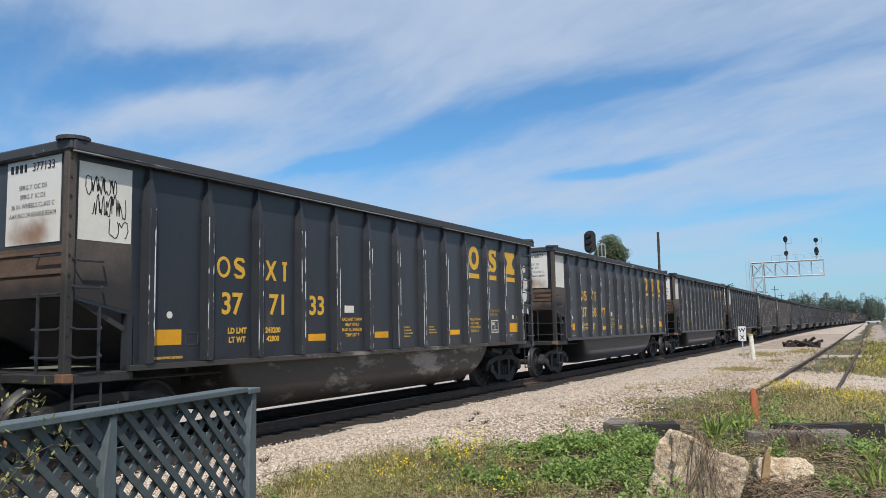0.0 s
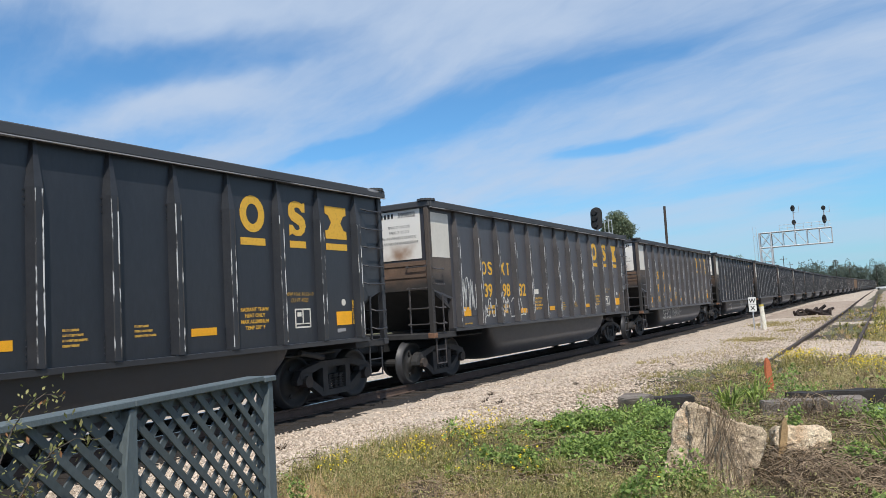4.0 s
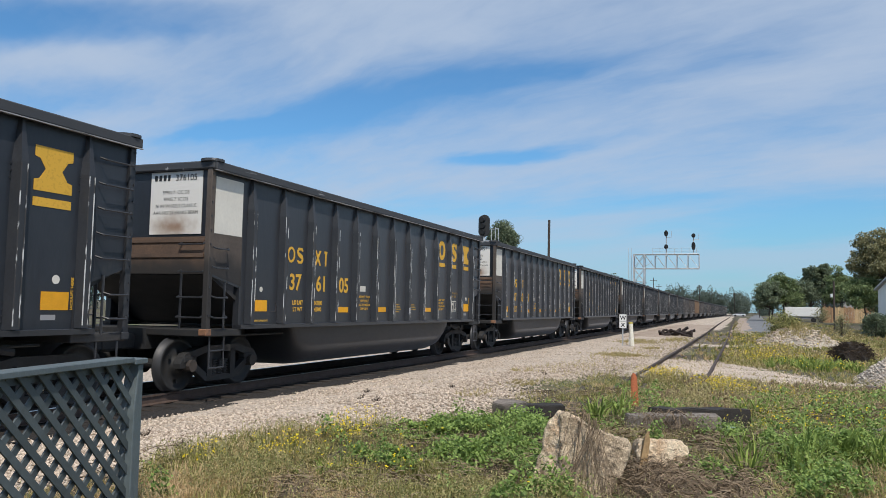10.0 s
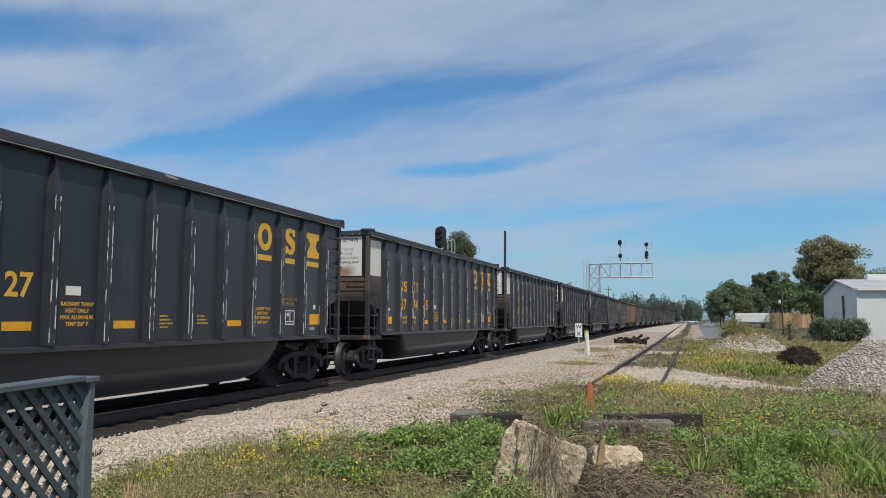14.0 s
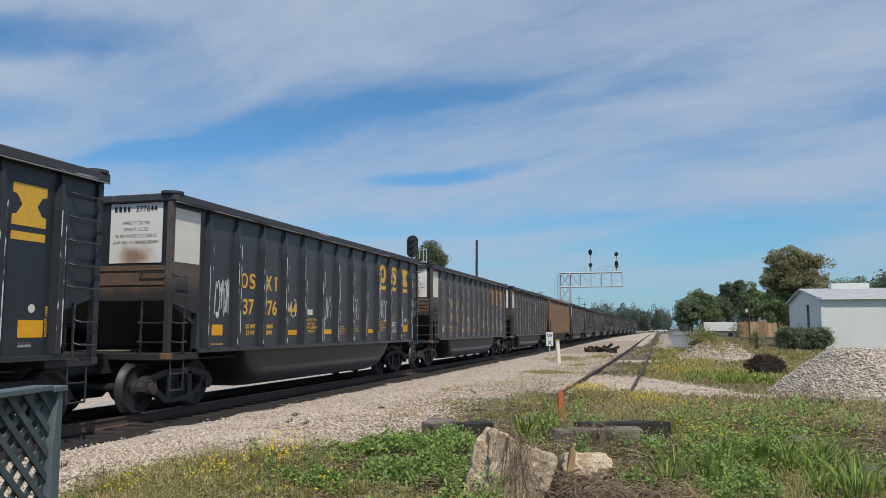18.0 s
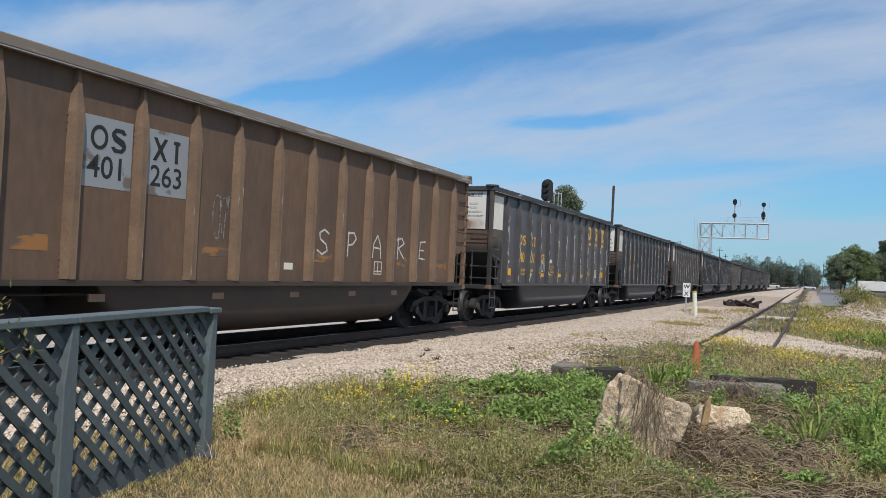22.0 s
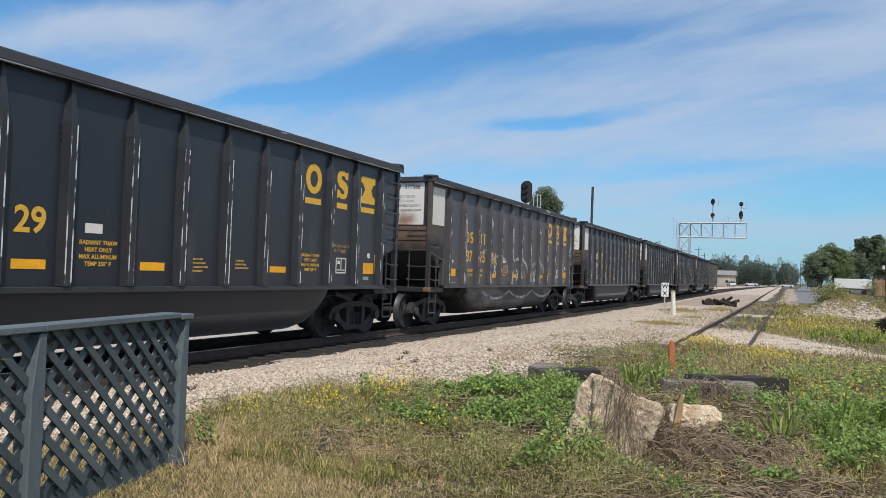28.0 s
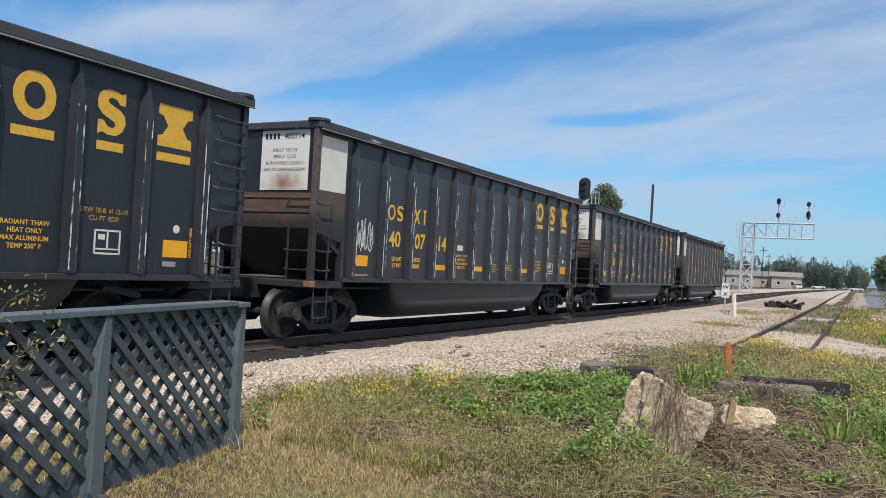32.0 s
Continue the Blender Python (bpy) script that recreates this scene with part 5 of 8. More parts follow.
for k, y in enumerate((13.2, 15.1, 29.4, 37.2, 38.6, 40.0, 41.3, 42.7, 44.0, 45.4, 46.9, 48.2, 49.6, 51.1, 52.5, 54.0, 56.0, 58.0, 60.0, 62.5, 65.0)):
    part("tie", boxes((-1.2, -0.11, -0.27, 1.2, 0.11, -0.13), bevel=0.01), "timber", siding, "", pose(siding_x(y) + 0.1 * math.sin(k * 2), y, 0, 0, 0, 3 * math.sin(k * 5)))

# ---- lattice fence ----
fence = empty("lattice_fence", "slate-blue painted lattice garden fence with square posts", "fence")
FD = Vector((0.225, -0.974, 0))
FROT = math.degrees(math.atan2(FD.y, FD.x))
FM = pose(-3.972, 4.252, 0, 0, 0, FROT)
SPAN = 1.467
for k in range(4):
    u = k * SPAN
    bm = bmesh.new()
    add_prism(bm, [(u - 0.052, -0.12), (u + 0.058, -0.12), (u + 0.055, 0.72), (u + 0.012, 1.03), (u - 0.045, 1.03)], "y", -0.035, 0.065)
    bmesh.ops.recalc_face_normals(bm, faces=bm.faces[:])
    bmesh.ops.bevel(bm, geom=bm.edges[:], offset=0.006, segments=1, affect="EDGES")
    part("post", bm, "fence", fence, "square post cut back at the top", FM)
    if k < 3:
        part("top_rail", boxes((u + (0.09 if k == 0 else -0.02), -0.06, 1.043, u + SPAN - 0.025, 0.075, 1.08), bevel=0.005), "fence", fence, "", FM)
        part("kick_board", boxes((u + 0.06, -0.03, -0.06, u + SPAN - 0.055, 0.002, 0.185 + 0.01 * k), bevel=0.005), "slat", fence, "dark weathered kick board", FM)
part("rail_end_cap", boxes((-0.075, -0.065, 1.03, 0.085, 0.08, 1.067), bevel=0.005), "fence", fence, "", FM)


def slat_between(u0, u1, z0, z1, c, d, y, th):
    """A slat on the line z = c + d * u, cut by the panel."""
    pts = []
    for u in (u0, u1):
        z = c + d * u
        if z0 <= z <= z1:
            pts.append((u, z))
    for z in (z0, z1):
        u = (z - c) / d
        if u0 < u < u1:
            pts.append((u, z))
    if len(pts) < 2:
        return
    (a, b), (e, f) = sorted(pts)[0], sorted(pts)[-1]
    ln = math.hypot(e - a, f - b)
    if ln < 0.05:
        return
    bm = boxes((-ln / 2 - 0.012, -th, -0.022, ln / 2 + 0.012, th, 0.022))
    part("lattice_slat", bm, "slat", fence, "", FM @ Matrix.Translation(((a + e) / 2, y, (b + f) / 2)) @ pose(0, 0, 0, 0, -math.degrees(math.atan2(f - b, e - a)), 0))


for k in range(3):
    u0, u1 = k * SPAN + 0.05, (k + 1) * SPAN - 0.045
    c = -2.0
    while c < 4.0:
        slat_between(u0, u1, 0.15, 1.045, c - k * SPAN * 0.92, 0.92, 0.030, 0.006)
        slat_between(u0, u1, 0.13, 1.045, c + 0.05 + k * SPAN * 0.92, -0.92, 0.012, 0.006)
        c += 0.152

part("lattice_backing", boxes((0.06, -0.012, 0.995, 3 * SPAN - 0.06, 0.005, 1.03)), "slat", fence, "", FM)
for k in (1, 0):
    bm = bmesh.new()
    bmesh.ops.create_icosphere(bm, subdivisions=2, radius=0.04)
    for v in bm.verts:
        v.co *= 1 + 0.2 * math.sin(v.co.x * 60 + v.co.z * 90)
    tagged(part("pebble", bm, "darkstone", None, "", FM @ Matrix.Translation((k * SPAN + 0.03, 0.1, 0.03)), True), "small grey stone at the foot of a fence post", "stone")

# ---- broken concrete ----


def chunk(name, outline, depth, at, right, seed, label, lean=0.0, material="concrete"):
    """Broken slab: an outline in metres, given thickness and a rough, pitted skin."""
    bm = bmesh.new()
    add_prism(bm, outline, "y", 0, depth)
    bmesh.ops.recalc_face_normals(bm, faces=bm.faces[:])
    bmesh.ops.bevel(bm, geom=bm.edges[:], offset=0.014, segments=1, affect="EDGES")
    bmesh.ops.triangulate(bm, faces=bm.faces[:])
    for _ in range(5):
        long = [e for e in bm.edges if e.calc_length() > 0.03]
        if long:
            bmesh.ops.subdivide_edges(bm, edges=long, cuts=1)
            bmesh.ops.triangulate(bm, faces=bm.faces[:])
    bm.normal_update()
    for v in bm.verts:
        n = noise.noise(v.co * 5 + Vector((seed, 0, 0))) * 0.022 + noise.noise(v.co * 19 + Vector((seed, 3, 0))) * 0.018 + noise.noise(v.co * 42 + Vector((seed, 9, 0))) * 0.012
        v.co += v.normal * n
    m = Matrix.Translation(at) @ pose(0, 0, 0, lean, 0, math.degrees(math.atan2(right[1], right[0])))
    at_faces = [(f.calc_center_median(), f.normal.copy()) for f in bm.faces]
    ob = tagged(part(name, bm, material, None, "", m, True), label, "concrete block")
    r = random.Random(seed)
    V, F = [], []
    for _ in range(900 if depth > 0.31 or lean < -15 and outline[0][0] < -0.18 else 350):
        c, n = r.choice(at_faces)
        s = r.uniform(0.004, 0.011)
        u = n.orthogonal().normalized()
        w = n.cross(u)
        i = len(V)
        V += [tuple(c + u * s + w * s * r.uniform(-1, 1)), tuple(c + w * s * r.uniform(0.6, 1.2)), tuple(c - u * s), tuple(c - w * s * r.uniform(0.6, 1.2)), tuple(c + n * s * 0.6)]
        F += [(i, i + 1, i + 4), (i + 1, i + 2, i + 4), (i + 2, i + 3, i + 4), (i + 3, i, i + 4)]
    tagged(hung("aggregate", raw_mesh("aggregate", V, F, "aggregate"), ob), kind="stuff")
    return ob


RT = (0.98, 0.2)
chunk("concrete_block", [(-0.44, -0.08), (-0.415, 0.24), (-0.33, 0.60), (-0.265, 0.68), (-0.21, 0.64), (-0.17, 0.5), (-0.12, 0.1), (-0.12, -0.08)], 0.34, (-1.32, 6.17, -0.02), (0.93, -0.36), 1.0, "standing broken slab of exposed-aggregate concrete in weeds", -14, "concrete_warm")
chunk("concrete_block", [(-0.20, -0.1), (-0.21, 0.655), (-0.14, 0.65), (0.05, 0.56), (0.33, 0.445), (0.345, 0.37), (0.24, 0.10), (0.16, -0.06), (0.02, -0.12)], 0.30, (-1.24, 6.22, -0.01), RT, 7.0, "tilted concrete slab overgrown with dead vines", -16)
chunk("concrete_block", [(-0.21, -0.18), (-0.215, 0.15), (-0.18, 0.195), (0.15, 0.19), (0.235, 0.13), (0.22, 0.03), (0.12, -0.06), (0.05, -0.18)], 0.36, (-0.76, 7.3, 0.12), (0.97, 0.24), 12.0, "small broken block of pale concrete", -10, "concrete_warm")

# ---- timbers, stake, stick ----


def timber(name, a, b, w, h, material, label, seed, tilt=0.0):
    a, b = Vector(a), Vector(b)
    ln = (b - a).length
    bm = boxes((-ln / 2, -w / 2, 0, ln / 2, w / 2, h))
    bmesh.ops.bevel(bm, geom=bm.edges[:], offset=0.012, segments=2, affect="EDGES")
    bmesh.ops.subdivide_edges(bm, edges=[e for e in bm.edges if e.calc_length() > ln * 0.5], cuts=14)
    for v in bm.verts:
        v.co += Vector((0, noise.noise(v.co * 6 + Vector((seed, 0, 0))) * 0.02, noise.noise(v.co * 5 + Vector((0, seed, 0))) * 0.02))
        if abs(v.co.x) > ln * 0.48:
            v.co.x += noise.noise(v.co * 19 + Vector((seed, 0, 0))) * 0.03
    m = Matrix.Translation((a + b) / 2) @ pose(0, 0, 0, tilt, 0, math.degrees(math.atan2(b.y - a.y, b.x - a.x)))
    return tagged(part(name, bm, material, None, "", m), label, "timber")


timber("timber", (-3.08, 9.95, 0.03), (-2.3, 10.25, 0.0), 0.2, 0.19, "tar", "dark creosoted timber lying in weeds", 1)
timber("timber", (-3.06, 9.78, 0.02), (-2.68, 9.70, 0.05), 0.22, 0.235, "timber", "short grey split timber end", 2, 12)
timber("timber", (-1.40, 9.66, 0.05), (-0.37, 10.12, 0.06), 0.21, 0.16, "timber", "weathered grey timber covered in dead vines", 3, 4)
timber("timber", (-1.2, 10.3, -0.10), (-0.03, 10.84, -0.10), 0.2, 0.33, "tar", "black tarred railway timber", 4)
timber("timber", (1.46, 10.75, -0.03), (1.74, 10.0, -0.02), 0.24, 0.13, "timber", "weathered grey timber piece in grass", 5, 8)
timber("timber", (1.7, 8.3, 0.0), (2.3, 8.0, 0.02), 0.18, 0.14, "timber", "weathered grey timber piece in grass", 6, -6)
timber("plank", (2.2, 17.75, -0.02), (3.1, 17.35, -0.02), 0.16, 0.07, "timber", "grey plank at the foot of a stone heap", 8)

bm = bmesh.new()
add_prism(bm, [(-0.075, -0.05), (0.07, -0.05), (0.055, 0.36), (0.01, 0.42), (-0.035, 0.40), (-0.06, 0.3)], "y", -0.03, 0.03)
bmesh.ops.bevel(bm, geom=bm.edges[:], offset=0.015, segments=2, affect="EDGES")
tagged(part("marker_stake", bm, "stake", None, "", pose(-1.59, 11.95, 0.07, 4, -4, 28) @ Matrix.Diagonal((0.8, 0.8, 1.12, 1))), "faded orange plastic marker stake at the rail end", "stake")
bm = bmesh.new()
add_prism(bm, [(-0.035, -0.1), (0.04, -0.1), (0.03, 0.25), (0.005, 0.33), (-0.02, 0.27)], "y", -0.015, 0.015)
tagged(part("wooden_stick", bm, "stick", None, "", pose(-0.93, 7.25, 0.06, 0, 9, 28)), "broken yellow-brown wooden stick among vines", "stick")
bm = bmesh.new()
bmesh.ops.create_icosphere(bm, subdivisions=2, radius=0.06)
for v in bm.verts:
    v.co = v.co * (1 + 0.3 * noise.noise(v.co * 30))
    v.co.z *= 0.7
tagged(part("crumpled_can", bm, "litter", None, "", pose(-0.22, 10.15, 0.06), True), "crumpled pale blue drink can in dry grass", "litter")

# ---- whistle sign and marker post ----
sign = empty("whistle_sign", "white two-letter railway whistle sign on a grey post", "sign", m=pose(-5.04, 35.0, 0, 0, 0, 12))
part("post", boxes((-0.025, -0.02, -0.35, 0.025, 0.02, 0.9)), "galv", sign)
part("sign_plate", boxes((-0.155, -0.035, 0.66, 0.155, -0.022, 0.95), bevel=0.005), "signwhite", sign)
part("sign_plate", boxes((-0.155, -0.035, 0.96, 0.155, -0.022, 1.27), bevel=0.005), "signwhite", sign)
lettering("letter", "W", 0.24, "black", pose(0, -0.038, 1.035, 90, 0, 0), sign, 0.006)
lettering("letter", "X", 0.24, "black", pose(0, -0.038, 0.725, 90, 0, 0), sign, 0.006)
tagged(part("cable_box", boxes((-0.11, -0.08, 0, 0.11, 0.08, 0.36), bevel=0.015), "signwhite", None, "", pose(-4.86, 36.4, -0.12)), "small white cable box in gravel", "utility box")
stub = empty("marker_post", "white plastic marker post with a yellowed top", "post", m=pose(-4.68, 35.3, -0.12, 0, -3.5, 0))
part("tube", rods(((0, 0, -0.1), (0, 0, 0.98), 0.095, 12)), "stubwhite", stub)
part("cap", rods(((0, 0, 0.98), (0, 0, 1.06), 0.1, 12)), "yellowband", stub)

# ---- scrap heap ----
r = random.Random(3)
heap = empty("scrap_heap", "heap of rusty black track scrap on gravel", "scrap", m=pose(-4.0, 50.0, -0.1))
for k in range(16):
    x, y, z = r.uniform(-0.95, 0.95), r.uniform(-0.5, 0.5), r.uniform(0.05, 0.32)
    if k % 3 == 0:
        bm = bmesh.new()
        ring = [[bm.verts.new(((0.19 + 0.075 * math.cos(b)) * math.cos(a), (0.19 + 0.075 * math.cos(b)) * math.sin(a), 0.075 * math.sin(b))) for b in [math.pi * j / 3 for j in range(6)]] for a in [math.pi * i / 6 for i in range(12)]]
        for i in range(12):
            for j in range(6):
                bm.faces.new((ring[i][j], ring[(i + 1) % 12][j], ring[(i + 1) % 12][(j + 1) % 6], ring[i][(j + 1) % 6]))
    else:
        bm = boxes((-r.uniform(0.25, 0.5), -0.07, -0.06, r.uniform(0.2, 0.5), 0.07, 0.08), bevel=0.02)
    part("scrap_piece", bm, "scrap", heap, "", pose(x, y, z, r.uniform(-70, 70), r.uniform(-50, 50), r.uniform(0, 180)))

# ---- signal gantry ----
G = 115 / 85
gz = lambda z: 1.45 + (z - 1.45) * G
gantry = empty("signal_gantry", "galvanised cantilever signal gantry reaching over the track", "signal gantry", m=pose(0, 115, 0))
gx0, gx1, gx2, zt, zb = -10.95 * G, -9.85 * G, -4.30 * G, gz(7.42), gz(5.92)
for x in (gx0, gx1):
    for y in (-0.6, 0.6):
        part("leg", rods(((x, y, -0.3), (x, y, zt), 0.085, 8)), "galv", gantry)
for y in (-0.6, 0.6):
    for z in (zt, zb):
        part("chord", rods(((gx0, y, z), (gx2, y, z), 0.075, 8)), "galv", gantry)
    zz = [zb * k / 4 - 0.05 for k in range(5)]
    for k, (a, b) in enumerate(zip(zz, zz[1:])):
        part("brace", rods(((gx0, y, a), (gx1, y, b), 0.04)), "galv", gantry)
        part("brace", rods(((gx1, y, a), (gx0, y, b), 0.04)), "galv", gantry)
        part("brace", rods(((gx0, y, b), (gx1, y, b), 0.04)), "galv", gantry)
    part("brace", rods(((gx0, y, zb), (gx1, y, zt), 0.04)), "galv", gantry)
    part("brace", rods(((gx1, y, zb), (gx0, y, zt), 0.04)), "galv", gantry)
    nx = [gx1 + (gx2 - gx1) * k / 5 for k in range(6)]
    for k, (a, b) in enumerate(zip(nx, nx[1:])):
        part("brace", rods(((b, y, zb), (b, y, zt), 0.045)), "galv", gantry)
        part("brace", rods(((a, y, zt), (b, y, zb), 0.035)), "galv", gantry)
for k in range(7):
    x = gx0 + (gx2 - gx0) * k / 6
    part("cross_beam", rods(((x, -0.6, zt), (x, 0.6, zt), 0.04), ((x, -0.6, zb), (x, 0.6, zb), 0.04)), "galv", gantry)
hz = gz(8.05)
part("hand_rail", rods(((gx1 + 1.2, -0.6, hz), (gx2, -0.6, hz), 0.03), ((gx1 + 1.2, -0.6, (hz + zt) / 2), (gx2, -0.6, (hz + zt) / 2), 0.025), *[((gx1 + 1.2 + k * 1.0, -0.6, zt), (gx1 + 1.2 + k * 1.0, -0.6, hz), 0.025) for k in range(7)]), "galv", gantry)
part("walkway", boxes((gx0, -0.55, zt + 0.02, gx2, 0.55, zt + 0.05)), "galv", gantry)
bm = bmesh.new()
for s in (-0.22, 0.22):
    add_rod(bm, (gx0 - 0.55 + s, -0.2, -0.2), (gx0 - 0.55 + s, -0.2, zt + 0.9), 0.025)
for k in range(32):
    add_rod(bm, (gx0 - 0.77, -0.2, 0.2 + k * 0.3), (gx0 - 0.33, -0.2, 0.2 + k * 0.3), 0.016, 5)
part("ladder", bm, "galv", gantry)
part("cable", sweep([(-0.04, -0.04), (0.04, -0.04), (0.04, 0.04), (-0.04, 0.04)], [(gx1 + 0.2, -0.7, zb + 0.3), (gx1 + 0.7, -0.7, zb + 0.6), (gx1 + 1.1, -0.7, zb + 1.1), (gx1 + 1.2, -0.7, zt)]), "galv", gantry)
part("base_block", boxes((gx0 - 0.4, -1, -0.45, gx1 + 0.4, 1, -0.1)), "rubble", gantry)


def signal_mast(x, heads):
    """Mast on the gantry with dark hooded heads at the given heights."""
    top = max(h[0] for h in heads)
    part("mast", rods(((x, -0.3, zt), (x, -0.3, top), 0.07, 8)), "galv", gantry)
    part("bracket", rods(((x, -0.3, top - 0.55), (x + 0.7, -0.3, top - 0.55), 0.025), ((x + 0.7, -0.3, top - 0.55), (x + 0.7, -0.3, top + 0.3), 0.025)), "galv", gantry)
    for z, h in heads:
        bm = bmesh.new()
        ring = [(0.28 * math.cos(a), (h * 0.42) * math.sin(a)) for a in [2 * math.pi * i / 16 for i in range(16)]]
        add_prism(bm, ring, "y", -0.62, -0.56)
        bmesh.ops.recalc_face_normals(bm, faces=bm.faces[:])
        head = part("signal_head", bm, "sigblack", gantry, "black oval signal head", pose(x, 0, z))
        for o in ((0,) if h < 0.9 else (-h / 4, h / 4)):
            part("hood", rods(((0, -0.62, o), (0, -0.85, o), 0.11, 10)), "sigblack", head)


signal_mast(-7.58 * G, [(gz(9.62), 1.05), (gz(8.2), 0.85)])
signal_mast(-4.83 * G, [(gz(9.35), 0.75), (gz(8.25), 1.4)])

# ---- hooded signal on the far side, pole ----
sig = empty("track_signal", "tall black hooded railway signal on a grey mast", "signal", m=pose(-13.85, 42, 0))
part("mast", rods(((0, 0, -0.4), (0, 0, 5.7), 0.09, 10)), "galv", sig)
bm = bmesh.new()
ring = [(0.31 * math.cos(a), 0.30 * math.sin(a) + (0.33 if math.sin(a) > 0 else -0.33)) for a in [2 * math.pi * (i + 0.5) / 18 for i in range(18)]]
add_prism(bm, ring, "y", -0.16, 0.12)
bmesh.ops.recalc_face_normals(bm, faces=bm.faces[:])
bmesh.ops.bevel(bm, geom=bm.edges[:], offset=0.02, segments=1, affect="EDGES")
part("signal_head", bm, "sigblack", sig, "black rounded backing plate", pose(0, 0, 6.1, 0, 0, 30))
for z in (5.75, 6.1, 6.45):
    part("hood", rods(((0, 0, z), (-0.02, -0.42, z - 0.03), 0.14, 10)), "sigblack", sig)
part("platform", boxes((-0.45, -0.2, 5.2, 0.75, 0.5, 5.25)), "galv", sig)
part("guard_rail", rods(((0.72, -0.15, 5.25), (0.72, -0.15, 6.0), 0.02), ((0.72, 0.45, 5.25), (0.72, 0.45, 6.0), 0.02), ((0.3, 0.45, 5.25), (0.3, 0.45, 5.95), 0.02), ((0.72, -0.15, 5.95), (0.72, 0.45, 5.95), 0.02), ((0.3, 0.45, 5.95), (0.72, 0.45, 5.95), 0.02)), "galv", sig)
tagged(part("wooden_pole", rods(((0, 0, -0.5), (0.06, 0, 8.45), 0.095, 10)), "pole", None, "", pose(-14.4, 60, 0)), "dark bare wooden pole without wires", "pole")


def utility_pole(x, y, h, arm=True, lamp=False):
    p = empty("utility_pole", "weathered wooden utility pole with crossarm" if arm else "thin wooden yard pole with a lamp", "utility pole", "utility poles", pose(x, y, -0.2, 0, 0, 20))
    part("shaft", rods(((0, 0, -0.3), (0, 0, h), 0.09, 8)), "pole", p)
    if arm:
        part("crossarm", boxes((-0.9, -0.04, h - 0.86, 0.9, 0.04, h - 0.76)), "pole", p)
        for s in (-0.8, -0.4, 0.4, 0.8):
            part("insulator", rods(((s, 0, h - 0.75), (s, 0, h - 0.6), 0.05)), "galv", p)
    if lamp:
        part("lamp", rods(((-0.25, 0, h - 1.6), (-0.25, 0, h - 1.25), 0.12, 8)), "signwhite", p)
    return p


utility_pole(8.25, 85, 4.9, False, True)
for x, y, h in ((-24.0, 205, 9.5), (-22.5, 215, 10.5), (-24.5, 250, 10), (-14.5, 290, 11), (-12.0, 330, 10), (7.6, 165, 8.5), (4.6, 260, 9), (3.2, 330, 10), (-30, 240, 11), (-3.5, 360, 10)):
    utility_pole(x, y, h)

# ---- road, crossing, road cars ----
rd = [(1.75, 66), (1.6, 75), (1.6, 92), (2.0, 130), (2.6, 180), (3.6, 250), (5.0, 340), (9, 560)]
bm = sweep([(-1.7, 0), (1.7, 0), (1.7, 0.06), (-1.7, 0.06)], [(x, y, -0.13) for x, y in rd])
tagged(part("road", bm, "asphalt"), "grey asphalt lane running along the railway", "road", kind="structure")
bm = sweep([(-3.2, 0), (3.2, 0), (3.2, 0.09), (-3.2, 0.09)], [(x, 300 + 0.05 * x, -0.13) for x in (-120, -60, -20, -4, 4, 30)])
tagged(part("road", bm, "asphalt"), "asphalt cross street over the tracks", "road", kind="structure")


def road_car(x, y, yaw):
    c = empty("parked_car", "small silver-white car at the level crossing", "car", "road cars", pose(x, y, -0.04, 0, 0, yaw))
    bm = bmesh.new()
    add_prism(bm, [(-2.2, 0.35), (2.2, 0.35), (2.25, 0.75), (1.3, 0.95), (-1.9, 0.98), (-2.25, 0.8)], "x", -0.85, 0.85)
    bmesh.ops.bevel(bm, geom=bm.edges[:], offset=0.06, segments=2, affect="EDGES")
    part("body", bm, "carpaint", c)
    bm = bmesh.new()
    add_prism(bm, [(-1.7, 0.95), (1.1, 0.95), (0.5, 1.42), (-1.1, 1.45)], "x", -0.72, 0.72)
    part("cabin", bm, "carglass", c)
    part("roof", boxes((-0.7, -1.05, 1.44, 0.7, 0.45, 1.48), bevel=0.02), "carpaint", c)
    for s in (-0.8, 0.8):
        for y2 in (-1.35, 1.35):
            part("wheel", rods(((s - 0.1, y2, 0.33), (s + 0.1, y2, 0.33), 0.33, 12)), "rubber", c)
    return c


road_car(-13.0, 299.0, 88)
road_car(-1.4, 299.5, 88)
road_car(-15.5, 236, 15)

# ---- buildings ----
shed = empty("metal_shed", "white corrugated metal shed with a shallow gable roof", "shed")
shed["kind"] = "thing"
SX0, SX1, SY0, SY1, EV, RG = 11.3, 34.0, 64.0, 79.6, 3.7, 4.7
part("wall", boxes((SX0 + 0.12, SY0, -0.3, SX1, SY0 + 0.12, EV)), "shed", shed)
part("wall", boxes((SX0 + 0.12, SY1 - 0.12, -0.3, SX1, SY1, EV)), "shed", shed)
part("wall", boxes((SX1 - 0.12, SY0 + 0.12, -0.3, SX1, SY1 - 0.12, EV)), "shed", shed)
bm = bmesh.new()
mid = (SY0 + SY1) / 2
for a, b in ((SY0, 69.0), (70.9, SY1)):
    add_prism(bm, [(a, -0.3), (b, -0.3), (b, EV + (RG - EV) * (1 - abs(b - mid) / (mid - SY0))), *([(mid, RG)] if a < mid < b else []), (a, EV + (RG - EV) * (1 - abs(a - mid) / (mid - SY0)))], "x", SX0, SX0 + 0.12)
